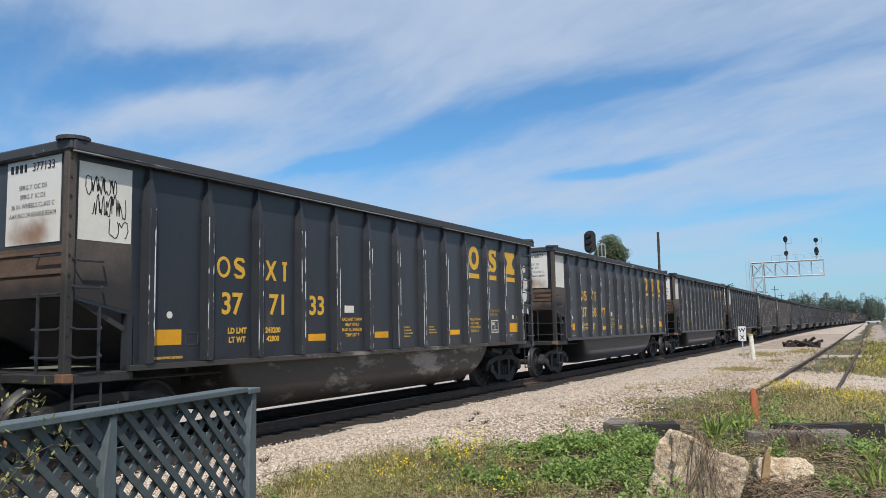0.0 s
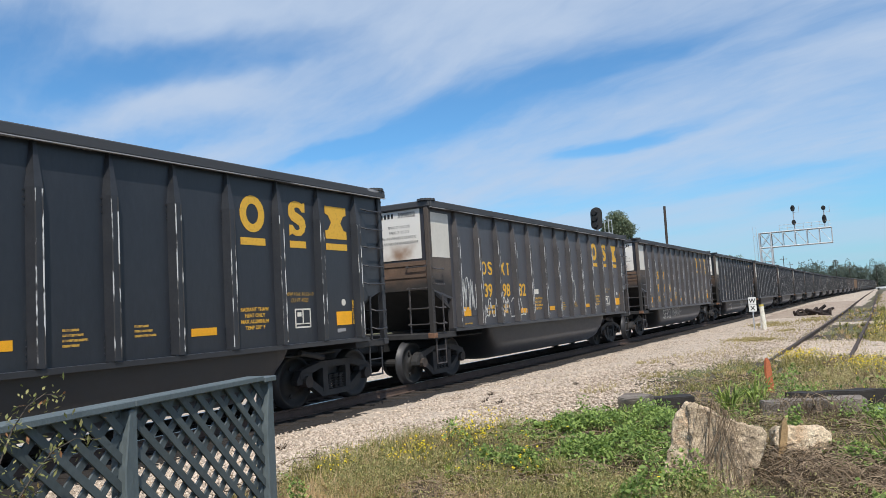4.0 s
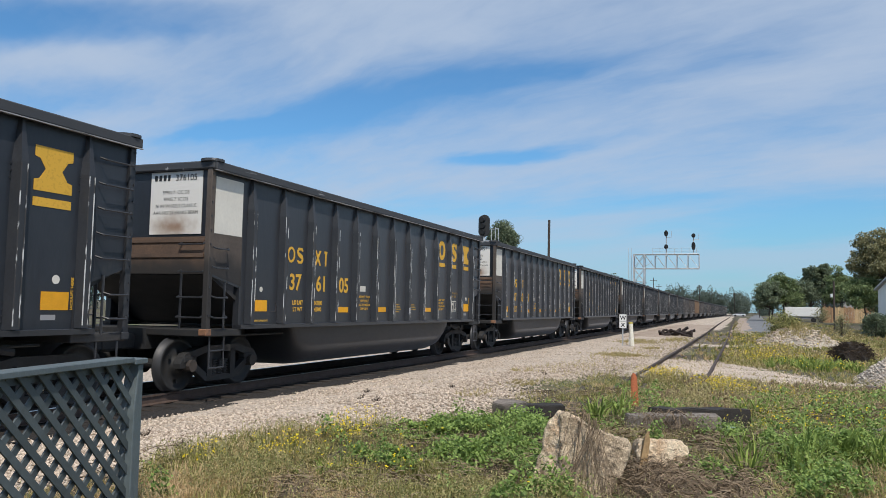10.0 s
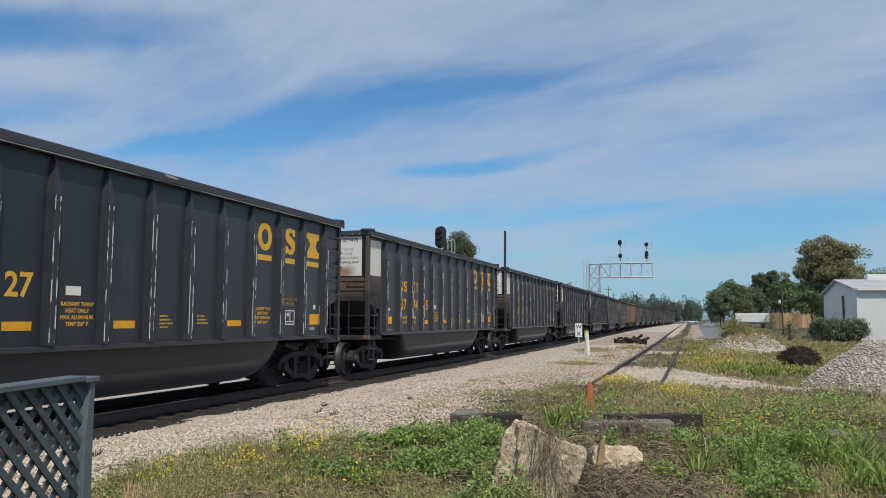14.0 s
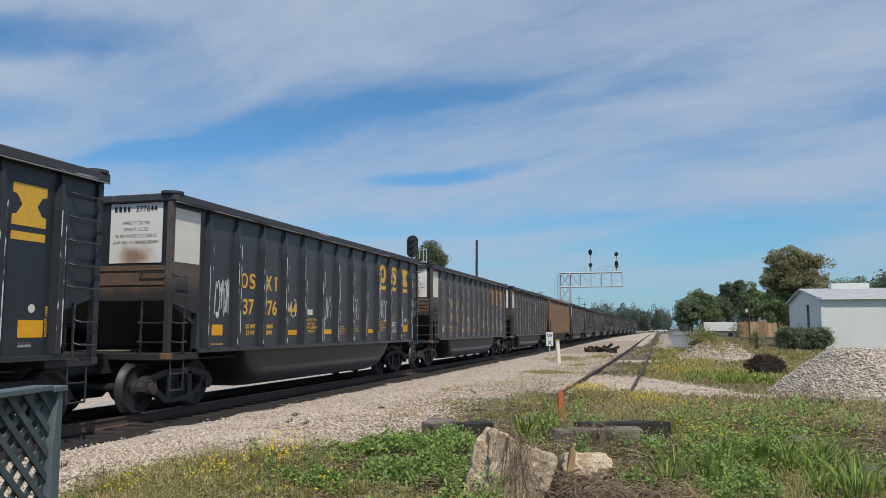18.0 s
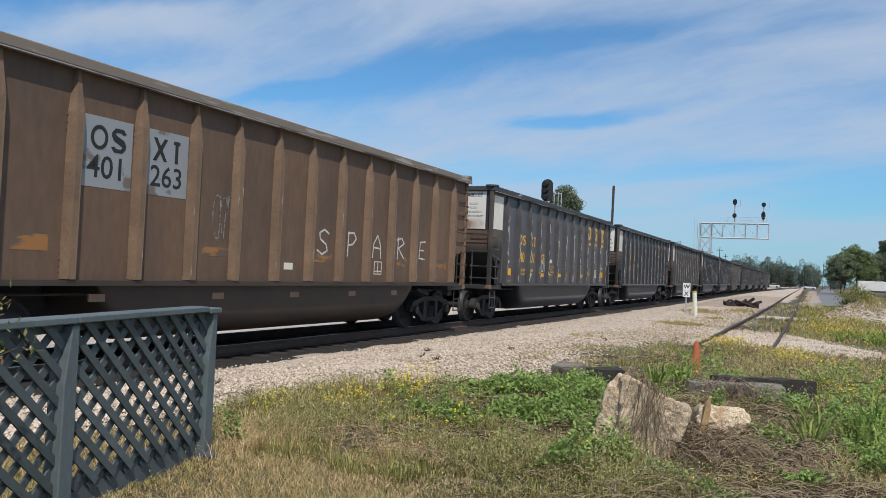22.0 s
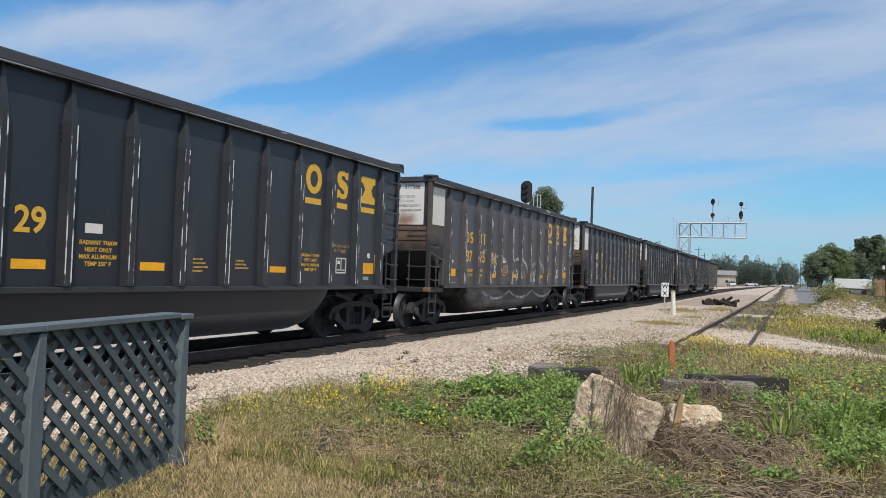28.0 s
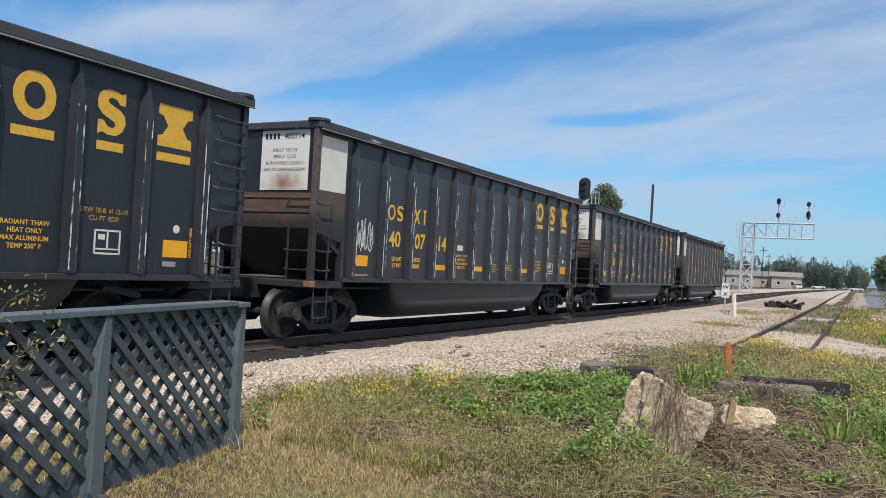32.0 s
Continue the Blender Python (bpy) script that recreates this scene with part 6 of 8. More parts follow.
add_prism(bm, [(69.0, 3.4), (70.9, 3.4), (70.9, EV + (RG - EV) * (1 - abs(70.9 - mid) / (mid - SY0))), (69.0, EV + (RG - EV) * (1 - abs(69.0 - mid) / (mid - SY0)))], "x", SX0, SX0 + 0.12)
bmesh.ops.recalc_face_normals(bm, faces=bm.faces[:])
part("gable_wall", bm, "shed", shed)
# black panel in the wall gap stands for the shaded interior
part("door", boxes((SX0 + 0.05, 69.0, -0.3, SX0 + 0.1, 70.1, 3.4)), "dark", shed, "black panel in the half-open doorway, painted for the shade inside")
part("door_leaf", boxes((SX0 - 0.03, 70.1, -0.25, SX0 + 0.03, 70.9, 3.38)), "shed", shed)
for s in (0, 1):
    bm = bmesh.new()
    y0, y1 = (SY0 - 0.3, mid) if s == 0 else (SY1 + 0.3, mid)
    add_prism(bm, [(y0, EV - 0.02), (y0, EV + 0.1), (y1, RG + 0.12), (y1, RG)], "x", SX0 - 0.3, SX1 + 0.3)
    bmesh.ops.recalc_face_normals(bm, faces=bm.faces[:])
    part("roof_slope", bm, "roof", shed)
part("ridge_vent", boxes((13.4, mid - 0.6, RG, 16.3, mid + 0.6, RG + 0.5), bevel=0.03), "shed", shed, "white ridge ventilator")
part("corner_trim", boxes((SX0 - 0.02, SY0 - 0.04, -0.3, SX0 + 0.16, SY0, EV)), "signwhite", shed)
part("eave_trim", boxes((SX0, SY0 - 0.34, EV - 0.08, SX1, SY0 - 0.3, EV + 0.1)), "signwhite", shed)
rib_me = boxes((0, 0.029, 0, 0.03, 0.036, EV))
rib_ob = part("wall_rib", rib_me, "shed", shed, "", pose(SX0 + 0.4, SY0 - 0.035, -0.05))
for k in range(1, 32):
    hung("wall_rib", rib_ob.data, shed, "", pose(SX0 + 0.4 + k * 0.6, SY0 - 0.035, -0.05))


def low_building(x0, x1, y0, y1, h, rise, label, wall):
    b = empty("low_building", label, "building", m=pose(0, 0, -0.2))
    part("wall", boxes((x0, y0, 0, x1, y1, h)), wall, b)
    bm = bmesh.new()
    add_prism(bm, [(y0 - 0.5, h), (y1 + 0.5, h), ((y0 + y1) / 2, h + rise)], "x", x0 - 0.5, x1 + 0.5)
    bmesh.ops.recalc_face_normals(bm, faces=bm.faces[:])
    part("roof", bm, "greyroof", b)
    n = max(2, int((x1 - x0) / 3.5))
    for k in range(n):
        x = x0 + (k + 0.5) * (x1 - x0) / n
        w = part("window", boxes((x - 0.55, y0 - 0.05, 1.0, x + 0.55, y0 - 0.01, 2.1)), "signwhite", b)
        part("pane", boxes((x - 0.45, y0 - 0.07, 1.1, x + 0.45, y0 - 0.052, 2.0)), "carglass", w)
    return b


low_building(-37.5, -24.5, 258, 270, 3.3, 1.7, "long low pale building with a grey roof beyond the track", "buff")
low_building(-24.0, -16.2, 255, 266, 3.5, 1.5, "low buff building with a pale roof beyond the track", "buff")
low_building(-52, -40, 262, 272, 3.6, 1.6, "distant low pale building beside trees", "signwhite")
low_building(19.5, 26, 196, 206, 3.0, 2.0, "small white house among trees", "signwhite")

# board fence and white trailer beyond the yard
bf = empty("board_fence", "brown and tan board fence across the yard", "fence")
for k in range(34):
    x = 13.7 + k * 0.25
    part("board", boxes((x, 160, -0.25, x + 0.235, 160.04, 2.75 + 0.15 * math.sin(k * 1.9))), "board" if (k // 7) % 2 == 0 else "board2", bf)
for z in (0.5, 2.2):
    part("rail", boxes((13.7, 160.04, z, 22.2, 160.1, z + 0.1)), "board", bf)
tr = empty("box_trailer", "long white box trailer parked behind the yard", "trailer")
part("box", boxes((7.3, 161, 0.9, 13.4, 163.4, 2.65), bevel=0.05), "signwhite", tr)
part("skirt", boxes((7.5, 161.2, 0.4, 13.2, 163.2, 0.88)), "asphalt", tr)
for x in (8.2, 9.0, 12.2):
    part("wheel", rods(((x, 160.95, 0.25), (x, 161.25, 0.25), 0.45, 12)), "rubber", tr)
# ---- heaps ----


def heap_mesh(name, cx, cy, rx, ry, h, material, rough, n=46, seed=0, cap=9.0):
    u = np.linspace(-1.25, 1.25, n)
    X, Y = np.meshgrid(cx + rx * u, cy + ry * u, indexing="ij")
    d = np.sqrt(((X - cx) / rx) ** 2 + ((Y - cy) / ry) ** 2)
    d = d * (1 + 0.16 * soft_noise(X, Y, 1.1 / max(rx, 1), seed + 3))
    Z = h * np.where(d < 1, (1 - d) * (1 - 0.35 * np.exp(-(d * 4) ** 2)), (1 - d) * 0.6)
    Z = np.minimum(Z, cap + 0.12 * (Z - cap))
    Z = Z + ground_z(X, Y) + rough * soft_noise(X, Y, 3.0, seed) * (d < 1) + rough * 0.6 * soft_noise(X, Y, 7.0, seed + 1) * (d < 1)
    V = np.stack([X, Y, Z], -1).reshape(-1, 3)
    i, j = np.meshgrid(np.arange(n - 1), np.arange(n - 1), indexing="ij")
    a = (i * n + j).ravel()
    return raw_mesh(name, V, np.stack([a, a + n, a + n + 1, a + 1], -1), material), V


OCT = np.array([(1, 0, 0), (-1, 0, 0), (0, 1, 0), (0, -1, 0), (0, 0, 1), (0, 0, -1)], float)
OCTF = np.array([(0, 2, 4), (2, 1, 4), (1, 3, 4), (3, 0, 4), (2, 0, 5), (1, 2, 5), (3, 1, 5), (0, 3, 5)])


def stones_mesh(name, P, R, material="stone"):
    """Crushed stones: small skewed solids at the points P with radii R."""
    n = len(P)
    V = OCT[None] * R[:, None, None] * rng.uniform(0.55, 1.35, (n, 6, 1)) + rng.normal(0, 0.12, (n, 6, 3)) * R[:, None, None]
    a = rng.uniform(0, 6.28, n)
    c, s = np.cos(a)[:, None], np.sin(a)[:, None]
    V = np.stack([V[..., 0] * c - V[..., 1] * s, V[..., 0] * s + V[..., 1] * c, V[..., 2] * 0.62], -1) + P[:, None]
    F = (OCTF[None] + 6 * np.arange(n)[:, None, None]).reshape(-1, 3)
    return raw_mesh(name, V.reshape(-1, 3), F, material)


me, V = heap_mesh("stone_heap", 4.45, 20.2, 2.35, 2.7, 1.62, "gravel", 0.04, 110, 4, 1.08)
stone_heap = tagged(new("stone_heap", me), "large heap of pale crushed ballast stone", "stone heap")
k = rng.integers(0, len(V), 30000)
P = V[k] + rng.uniform(-0.032, 0.032, (30000, 3)) * (1, 1, 0.5)
d = np.sqrt(((P[:, 0] - 4.45) / 2.35) ** 2 + ((P[:, 1] - 20.2) / 2.7) ** 2)
P = P[d < 1.05]
tagged(hung("stone_cover", stones_mesh("stone_cover", P, rng.uniform(0.02, 0.042, len(P)), "heapstone"), stone_heap), kind="stuff")
me, V = heap_mesh("rubble_mound", 2.4, 42.0, 2.1, 1.9, 1.15, "rubble", 0.12, 40, 8)
mound = tagged(new("rubble_mound", me), "mound of pale rubble half covered by weeds", "rubble")
k = rng.integers(0, len(V), 3600)
P = V[k] + rng.normal(0, 0.05, (3600, 3)) * (1, 1, 0.2)
d = np.sqrt(((P[:, 0] - 2.4) / 2.1) ** 2 + ((P[:, 1] - 42) / 1.9) ** 2)
P = P[d < 1.1]
tagged(hung("loose_rubble", stones_mesh("loose_rubble", P, rng.uniform(0.03, 0.10, len(P))), mound), kind="stuff")

# ---- the near-black bed under the track and loose ballast stones ----
by2 = np.concatenate([np.arange(-40, 2, 2.0), np.arange(2, 40, 0.2), np.arange(40, 150, 2.0), np.arange(150, 760, 15.0)])
cx = np.array([track_x(v) for v in by2])
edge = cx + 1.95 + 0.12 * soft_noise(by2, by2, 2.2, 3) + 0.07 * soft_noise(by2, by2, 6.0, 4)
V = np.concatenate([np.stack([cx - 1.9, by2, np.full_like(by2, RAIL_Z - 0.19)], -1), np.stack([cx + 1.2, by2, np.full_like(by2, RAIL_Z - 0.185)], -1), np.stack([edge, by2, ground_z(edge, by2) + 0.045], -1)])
n = len(by2)
i = np.arange(n - 1)
M["soot_black"] = pebbly("near_black_stone", (0.018, 0.0155, 0.014), (0.036, 0.03, 0.026), 17, 1.0, (0.016, 0.014, 0.0125))
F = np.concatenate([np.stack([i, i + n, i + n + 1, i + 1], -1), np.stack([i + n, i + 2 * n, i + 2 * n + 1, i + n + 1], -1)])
tagged(new("track_bed", raw_mesh("track_bed", V, F, "soot_black")), "near-black stone bed between and beside the rails", "ballast", kind="structure")


SPRIGS = [(-6.55, 7.3), (-5.6, 10.9), (-5.2, 10.6), (-5.1, 13.6), (-5.2, 6.3), (-4.3, 17.5), (-6.2, 12.3)]


def polar(n, r0, r1, a0=-17, a1=66):
    """Ground points seen evenly from the viewer's stand: log in distance, even in bearing (degrees left of +y)."""
    r = np.exp(rng.uniform(math.log(r0), math.log(r1), n))
    a = np.radians(rng.uniform(a0, a1, n))
    return -r * np.sin(a), r * np.cos(a), r


x, y, r = polar(150000, 5.0, 46, 0, 62)
keep = (x < gravel_edge(y) + 0.12 * rng.normal(size=len(x))) & (x > np.interp(y, _fine_y, _fine_d) + TRACK_X + 1.9 + 0.1 * rng.normal(size=len(x)))
x, y, r = x[keep], y[keep], r[keep]
s = np.clip((gravel_edge(y) - x) / 0.4, 0.2, 1)
P = np.stack([x, y, ground_z(x, y) + 0.035 * s + rng.uniform(-0.012, 0.006, len(x))], -1)
stuff("loose_ballast", stones_mesh("loose_ballast", P, rng.uniform(0.013, 0.036, len(x))), "loose pale crushed stones on the ballast", "stones")


def strip_low(x):
    return np.interp(x, [-2.8, -0.2, 1.1, 2.4], [18.4, 19.0, 18.5, 18.9])


def strip_high(x):
    return np.interp(x, [-2.8, -1.9, -0.9, 0.7, 1.7, 2.4], [25.6, 26.6, 25.8, 22.4, 20.1, 19.3])


def strip_mesh(name, x0, x1, lo, hi, n, rows, lift, seed):
    """A ragged-edged sheet of gravel between two lines over x."""
    V, F = [], []
    for i in range(n):
        x = x0 + (x1 - x0) * i / (n - 1)
        a, b = float(lo(x)), float(hi(x))
        a, b = a + 0.35 * float(soft_noise(x, a, 1.6, seed)), b + 0.5 * float(soft_noise(x, b, 1.3, seed + 1))
        for j in range(rows):
            y = a + (b - a) * j / (rows - 1)
            up = lift if 0 < j < rows - 1 and 0 < i < n - 1 else -0.03
            V.append((x, y, float(ground_z(x, y)) + up + 0.02 * float(soft_noise(x, y, 2.3, seed + 2))))
    for i in range(n - 1):
        for j in range(rows - 1):
            k = i * rows + j
            F.append((k, k + rows, k + rows + 1, k + 1))
    return raw_mesh(name, V, F, "gravel")


x, y = rng.uniform(-3.0, 2.5, 11000), rng.uniform(17.8, 27, 11000)
keep = (y > strip_low(x) + 0.3 * rng.normal(size=len(x))) & (y < strip_high(x) + 0.4 * rng.normal(size=len(x)))
x, y = x[keep], y[keep]
P = np.stack([x, y, ground_z(x, y) + 0.045], -1)
stuff("scattered_stone", stones_mesh("scattered_stone", P, rng.uniform(0.014, 0.04, len(x))), "scattered pale stones across the siding", "stones")
tagged(new("gravel_strip", strip_mesh("gravel_strip", -2.9, 2.4, strip_low, strip_high, 40, 14, 0.05, 6)), "band of pale gravel crossing the siding", "gravel", kind="structure")
tagged(new("gravel_strip", strip_mesh("gravel_strip", -2.4, 3.4, lambda v: np.interp(v, [-2.4, 0.8, 3.4], [37.4, 38.6, 38.2]), lambda v: np.interp(v, [-2.4, 0.8, 3.4], [39.6, 40.0, 39.4]), 30, 6, 0.05, 16)), "narrow pale gravel path before the rubble mound", "gravel", kind="structure")
M["dirt"] = surface("reddish_bare_dirt", (0.42, 0.33, 0.26), (0.33, 0.25, 0.19), 0.9, 0.95, 0.6, 20, 0, 0.3, 0.0, (1, 1, 1), (0.16, 0.13, 0.08), 0.58, 0.5)
for x0, wide, y0, y1, seed in ((-7.6, 4.9, 47.0, 97.0, 77), (-1.0, 1.7, 58.0, 230.0, 83)):
    V, F = [], []
    for i in range(34):
        yd = y0 + (y1 - y0) * i / 33
        for j in range(9):
            xd = x0 + wide * j / 8 + 0.4 * float(soft_noise(yd, j * 0.3, 0.35, seed))
            V.append((xd, yd, float(ground_z(xd, yd)) + (0.075 if 0 < j < 8 and 0 < i < 33 else -0.02)))
    for i in range(33):
        for j in range(8):
            k = i * 9 + j
            F.append((k, k + 1, k + 10, k + 9))
    tagged(new("bare_dirt", raw_mesh("bare_dirt", V, F, "dirt")), "bare reddish dirt beside the tracks", "dirt", kind="structure")

# ---- grasses and weeds ----


def blades_mesh(name, P, H, W, material, bend=0.6):
    n = len(P)
    a = rng.uniform(0, 6.28, n)
    lean = rng.uniform(0.1, bend, n) * H
    d = np.stack([np.cos(a), np.sin(a), np.zeros(n)], -1)
    b = rng.uniform(0, 6.28, n)
    side = np.stack([np.cos(b), np.sin(b), np.zeros(n)], -1) * W[:, None]
    up = np.array([0, 0, 1.0])
    m = P + up * (H * 0.6)[:, None] + d * (lean * 0.35)[:, None]
    tip = P + up * (H * rng.uniform(0.75, 1.0, n))[:, None] + d * lean[:, None]
    V = np.stack([P - side, P + side, m - side * 0.7, m + side * 0.7, tip], 1).reshape(-1, 3)
    F = (np.array([(0, 1, 3), (0, 3, 2), (2, 3, 4)])[None] + 5 * np.arange(n)[:, None, None]).reshape(-1, 3)
    return raw_mesh(name, V, F, material)


def leaves_mesh(name, P, S, material, flat=0.5, aspect=0.6):
    """Small folded leaves with random turns; flat: how far they lie level."""
    n = len(P)
    a = rng.uniform(0, 6.28, n)
    t = rng.normal(0, 1 - flat, n)
    u = np.stack([np.cos(a) * np.cos(t), np.sin(a) * np.cos(t), np.sin(t)], -1)
    w = np.stack([-np.sin(a), np.cos(a), rng.normal(0, 0.6 * (1 - flat) + 0.05, n)], -1)
    w /= np.linalg.norm(w, axis=1)[:, None]
    s = S[:, None]
    V = np.stack([P - u * s, P + w * s * aspect, P + u * s, P - w * s * aspect], 1).reshape(-1, 3)
    return raw_mesh(name, V, np.arange(4 * n).reshape(-1, 4), material)


def on_grass(x, y):
    bad = (np.abs(x + 1.24) < 0.4) & (np.abs(y - 6.45) < 0.3)
    strip = (y > strip_low(x) + 0.1) & (y < strip_high(x) - 0.2) & (x > -3.0) & (x < 2.4)
    bad |= (np.abs(x + 0.92) < 0.3) & (np.abs(y - 5.98) < 0.28)
    bad |= (np.abs(x + 0.98) < 0.24) & (np.abs(y - 6.85) < 0.5)
    bad |= (np.abs(x + 2.8) < 0.42) & (np.abs(y - 9.65) < 0.45)
    bad |= strip & (rng.uniform(size=len(x)) < 0.85)
    return (x > gravel_edge(y) + 0.1 * rng.normal(size=len(x))) & ~bad & ~((x > SX0) & (y > SY0))


def withered(x, y):
    """Above about 0.5 where dead stalks have smothered the grass."""
    g = soft_noise(x, y, 0.9, 91) + 0.6 * soft_noise(x, y, 2.4, 92)
    for cx0, cy0, rx, ry, k in ((-0.4, 6.7, 0.65, 0.7, 1.0), (0.1, 8.7, 0.8, 0.6, 0.8), (-2.4, 5.6, 0.7, 0.5, 0.5), (-1.75, 6.5, 0.25, 0.4, 0.9), (1.3, 9.3, 0.5, 0.4, 0.8), (-3.2, 9.6, 0.5, 0.45, 1.0), (-0.2, 5.4, 0.6, 0.3, 0.25)):
        g = g + k * np.exp(-((x - cx0) / rx) ** 2 - ((y - cy0) / ry) ** 2)
    return g


def lawn(x, y):
    """1 on the mown dry grass by the fence, 0 in the weeds."""
    return np.clip((4.72 - y - 0.30 * (x + 3.0) + 0.9 * soft_noise(x, y, 0.9, 31)) / 0.9, 0, 1)


def tufts_mesh(name, C, H, blades, W, material, fan=0.55):
    """Clumps: blades that fan out from each centre."""
    n = len(C)
    P = np.repeat(C, blades, 0)
    a = rng.uniform(0, 6.28, n * blades)
    rad = np.repeat(H, blades) * rng.uniform(0.02, 0.22, n * blades)
    out = np.stack([np.cos(a), np.sin(a), np.zeros(n * blades)], -1)
    P = P + out * rad[:, None]
    h = np.repeat(H, blades) * rng.uniform(0.45, 1.1, n * blades)
    lean = h * rng.uniform(0.05, fan * 1.6, n * blades)
    b = a + 1.57 + rng.normal(0, 0.6, n * blades)
    side = np.stack([np.cos(b), np.sin(b), np.zeros(n * blades)], -1) * np.repeat(W, blades)[:, None]
    up = np.array([0, 0, 1.0])
    m = P + up * (h * 0.62)[:, None] + out * (lean * 0.4)[:, None]
    tip = P + up * (h * rng.uniform(0.6, 1.0, n * blades))[:, None] + out * lean[:, None]
    V = np.stack([P - side, P + side, m - side * 0.75, m + side * 0.75, tip], 1).reshape(-1, 3)
    F = (np.array([(0, 1, 3), (0, 3, 2), (2, 3, 4)])[None] + 5 * np.arange(n * blades)[:, None, None]).reshape(-1, 3)
    return raw_mesh(name, V, F, material)


def in_clover(x, y):
    return np.clip(1.3 - np.hypot((x + 2.6) / 1.25, (y - 7.75) / 1.15), 0, 1)


x, y, r = polar(25000, 3.7, 60)
ok = on_grass(x, y)
x, y, r = x[ok], y[ok], r[ok]
g = 0.8 * soft_noise(x, y, 0.7, 11) + 0.7 * soft_noise(x, y, 2.1, 12)
lw, u = lawn(x, y), rng.uniform(size=len(x))
green = np.clip(0.60 + 0.45 * g - 0.36 * lw, 0.06, 0.92)
olive = green + (1 - green) * 0.5
kind = np.where(u < green, 0, np.where(u < olive, 1, 2))
ok = (soft_noise(x, y, 1.6, 17) + 0.5 * soft_noise(x, y, 4.0, 18) < 0.45) | (rng.uniform(size=len(x)) < 0.15)
ok &= rng.uniform(size=len(x)) > 0.7 * in_clover(x, y)
ok &= (rng.uniform(size=len(x)) > 0.88 * np.clip((withered(x, y) - 0.25) / 0.35, 0, 1)) | (y > 13)
edge_in = np.clip((x - gravel_edge(y)) / 0.8, 0, 1)
ok &= (y < 10.5) | (rng.uniform(size=len(x)) < 0.25 + 0.75 * edge_in)
h = rng.uniform(0.5, 1.25, len(x)) * np.where(kind == 0, 0.15, np.where(kind == 1, 0.16, 0.15)) * (1 + 0.55 * soft_noise(x, y, 0.9, 14)) * (1 - 0.62 * lw) * np.where(y > 10.5, 0.8 + np.clip(r - 14, 0, 30) / 45, 1)
wd = 0.0017 * (1 + r / 5.5)
C = np.stack([x, y, ground_z(x, y) - 0.01], -1)
for k, (nm, mt, lb) in enumerate((("green_grass", "grass", "fresh green grass tufts"), ("olive_grass", "grass_olive", "fading olive grass tufts"), ("dry_grass", "grass_dry", "dry straw-coloured grass tufts"))):
    q = (kind == k) & ok
    stuff(nm, tufts_mesh(nm, C[q], h[q], 13, wd[q], mt), lb + " over uneven ground", "grass")

# ankle-high green tufts in the weeds before the fence
x, y = rng.uniform(-3.9, -0.6, 2600), rng.uniform(4.4, 6.9, 2600)
g = soft_noise(x, y, 1.2, 101) + 0.7 * soft_noise(x, y, 3.1, 102)
ok = on_grass(x, y) & (g > 0.1) & (rng.uniform(size=len(x)) > lawn(x, y)) & (withered(x, y) < 0.5)
x, y, g = x[ok], y[ok], g[ok]
stuff("weedy_tufts", tufts_mesh("weedy_tufts", np.stack([x, y, ground_z(x, y) - 0.01], -1), rng.uniform(0.09, 0.24, len(x)) * (0.7 + 0.5 * g), 18, np.full(len(x), 0.0034), "grass", 0.6), "ankle-high yellow-green grass tufts", "grass")

# purple-brown seeding grass between the timbers and the gravel strip
x, y = rng.uniform(-1.4, 3.4, 2000), rng.uniform(11.6, 18.2, 2000)
ok = soft_noise(x, y, 0.8, 95) + 0.5 * soft_noise(x, y, 2.2, 96) > 0.05
x, y = x[ok], y[ok]
stuff("seeding_grass", tufts_mesh("seeding_grass", np.stack([x, y, ground_z(x, y)], -1), rng.uniform(0.08, 0.24, len(x)), 12, np.full(len(x), 0.005), "seedhead", 0.4), "purple-brown seeding grass beside the siding", "grass")

# rough grass of the yards beyond
x, y, r = polar(16000, 24, 150, -22, 8)
g = soft_noise(x, y, 0.12, 111) + 0.6 * soft_noise(x, y, 0.4, 112)
ok = on_grass(x, y) & (x > np.interp(y, SIDE_Y, SIDE_X) + 0.95) & (np.abs(x - np.interp(y, [75, 92, 180, 340], [1.6, 1.6, 2.6, 5.0])) > np.where(y < 68, 0.0, 1.65 + 0.003 * y))
x, y, r, g = x[ok], y[ok], r[ok], g[ok]
for nm, mt, q in (("yard_grass", "grass", g > 0.1), ("yard_straw", "grass_olive", g <= 0.1)):
    stuff(nm, tufts_mesh(nm, np.stack([x[q], y[q], ground_z(x[q], y[q]) - 0.01], -1), rng.uniform(0.07, 0.2, int(q.sum())), 9, 0.0011 * r[q] ** 0.85, mt, 0.9), "rough olive-green grass of the yards", "grass")

# low mixed weeds: small leaves on short stems, gathered in plants
x, y, r = polar(19000, 4.2, 22, -17, 50)
g = soft_noise(x, y, 1.1, 81) + 0.6 * soft_noise(x, y, 3.0, 82)
ok = on_grass(x, y) & (rng.uniform(size=len(x)) > lawn(x, y) * 0.93) & (g + 0.9 * np.exp(-((x + 3.4) / 0.9) ** 2 - ((y - 6.0) / 1.0) ** 2) > -0.25 + 0.2 * rng.normal(size=len(x)))
x, y, r = x[ok], y[ok], r[ok]
bare = (soft_noise(x, y, 1.9, 85) + 0.4 * soft_noise(x, y, 4.5, 86) > 0.38) | ((withered(x, y) > 0.4 + 0.2 * rng.normal(size=len(x))) & (y < 13))
x, y, r = x[~bare], y[~bare], r[~bare]
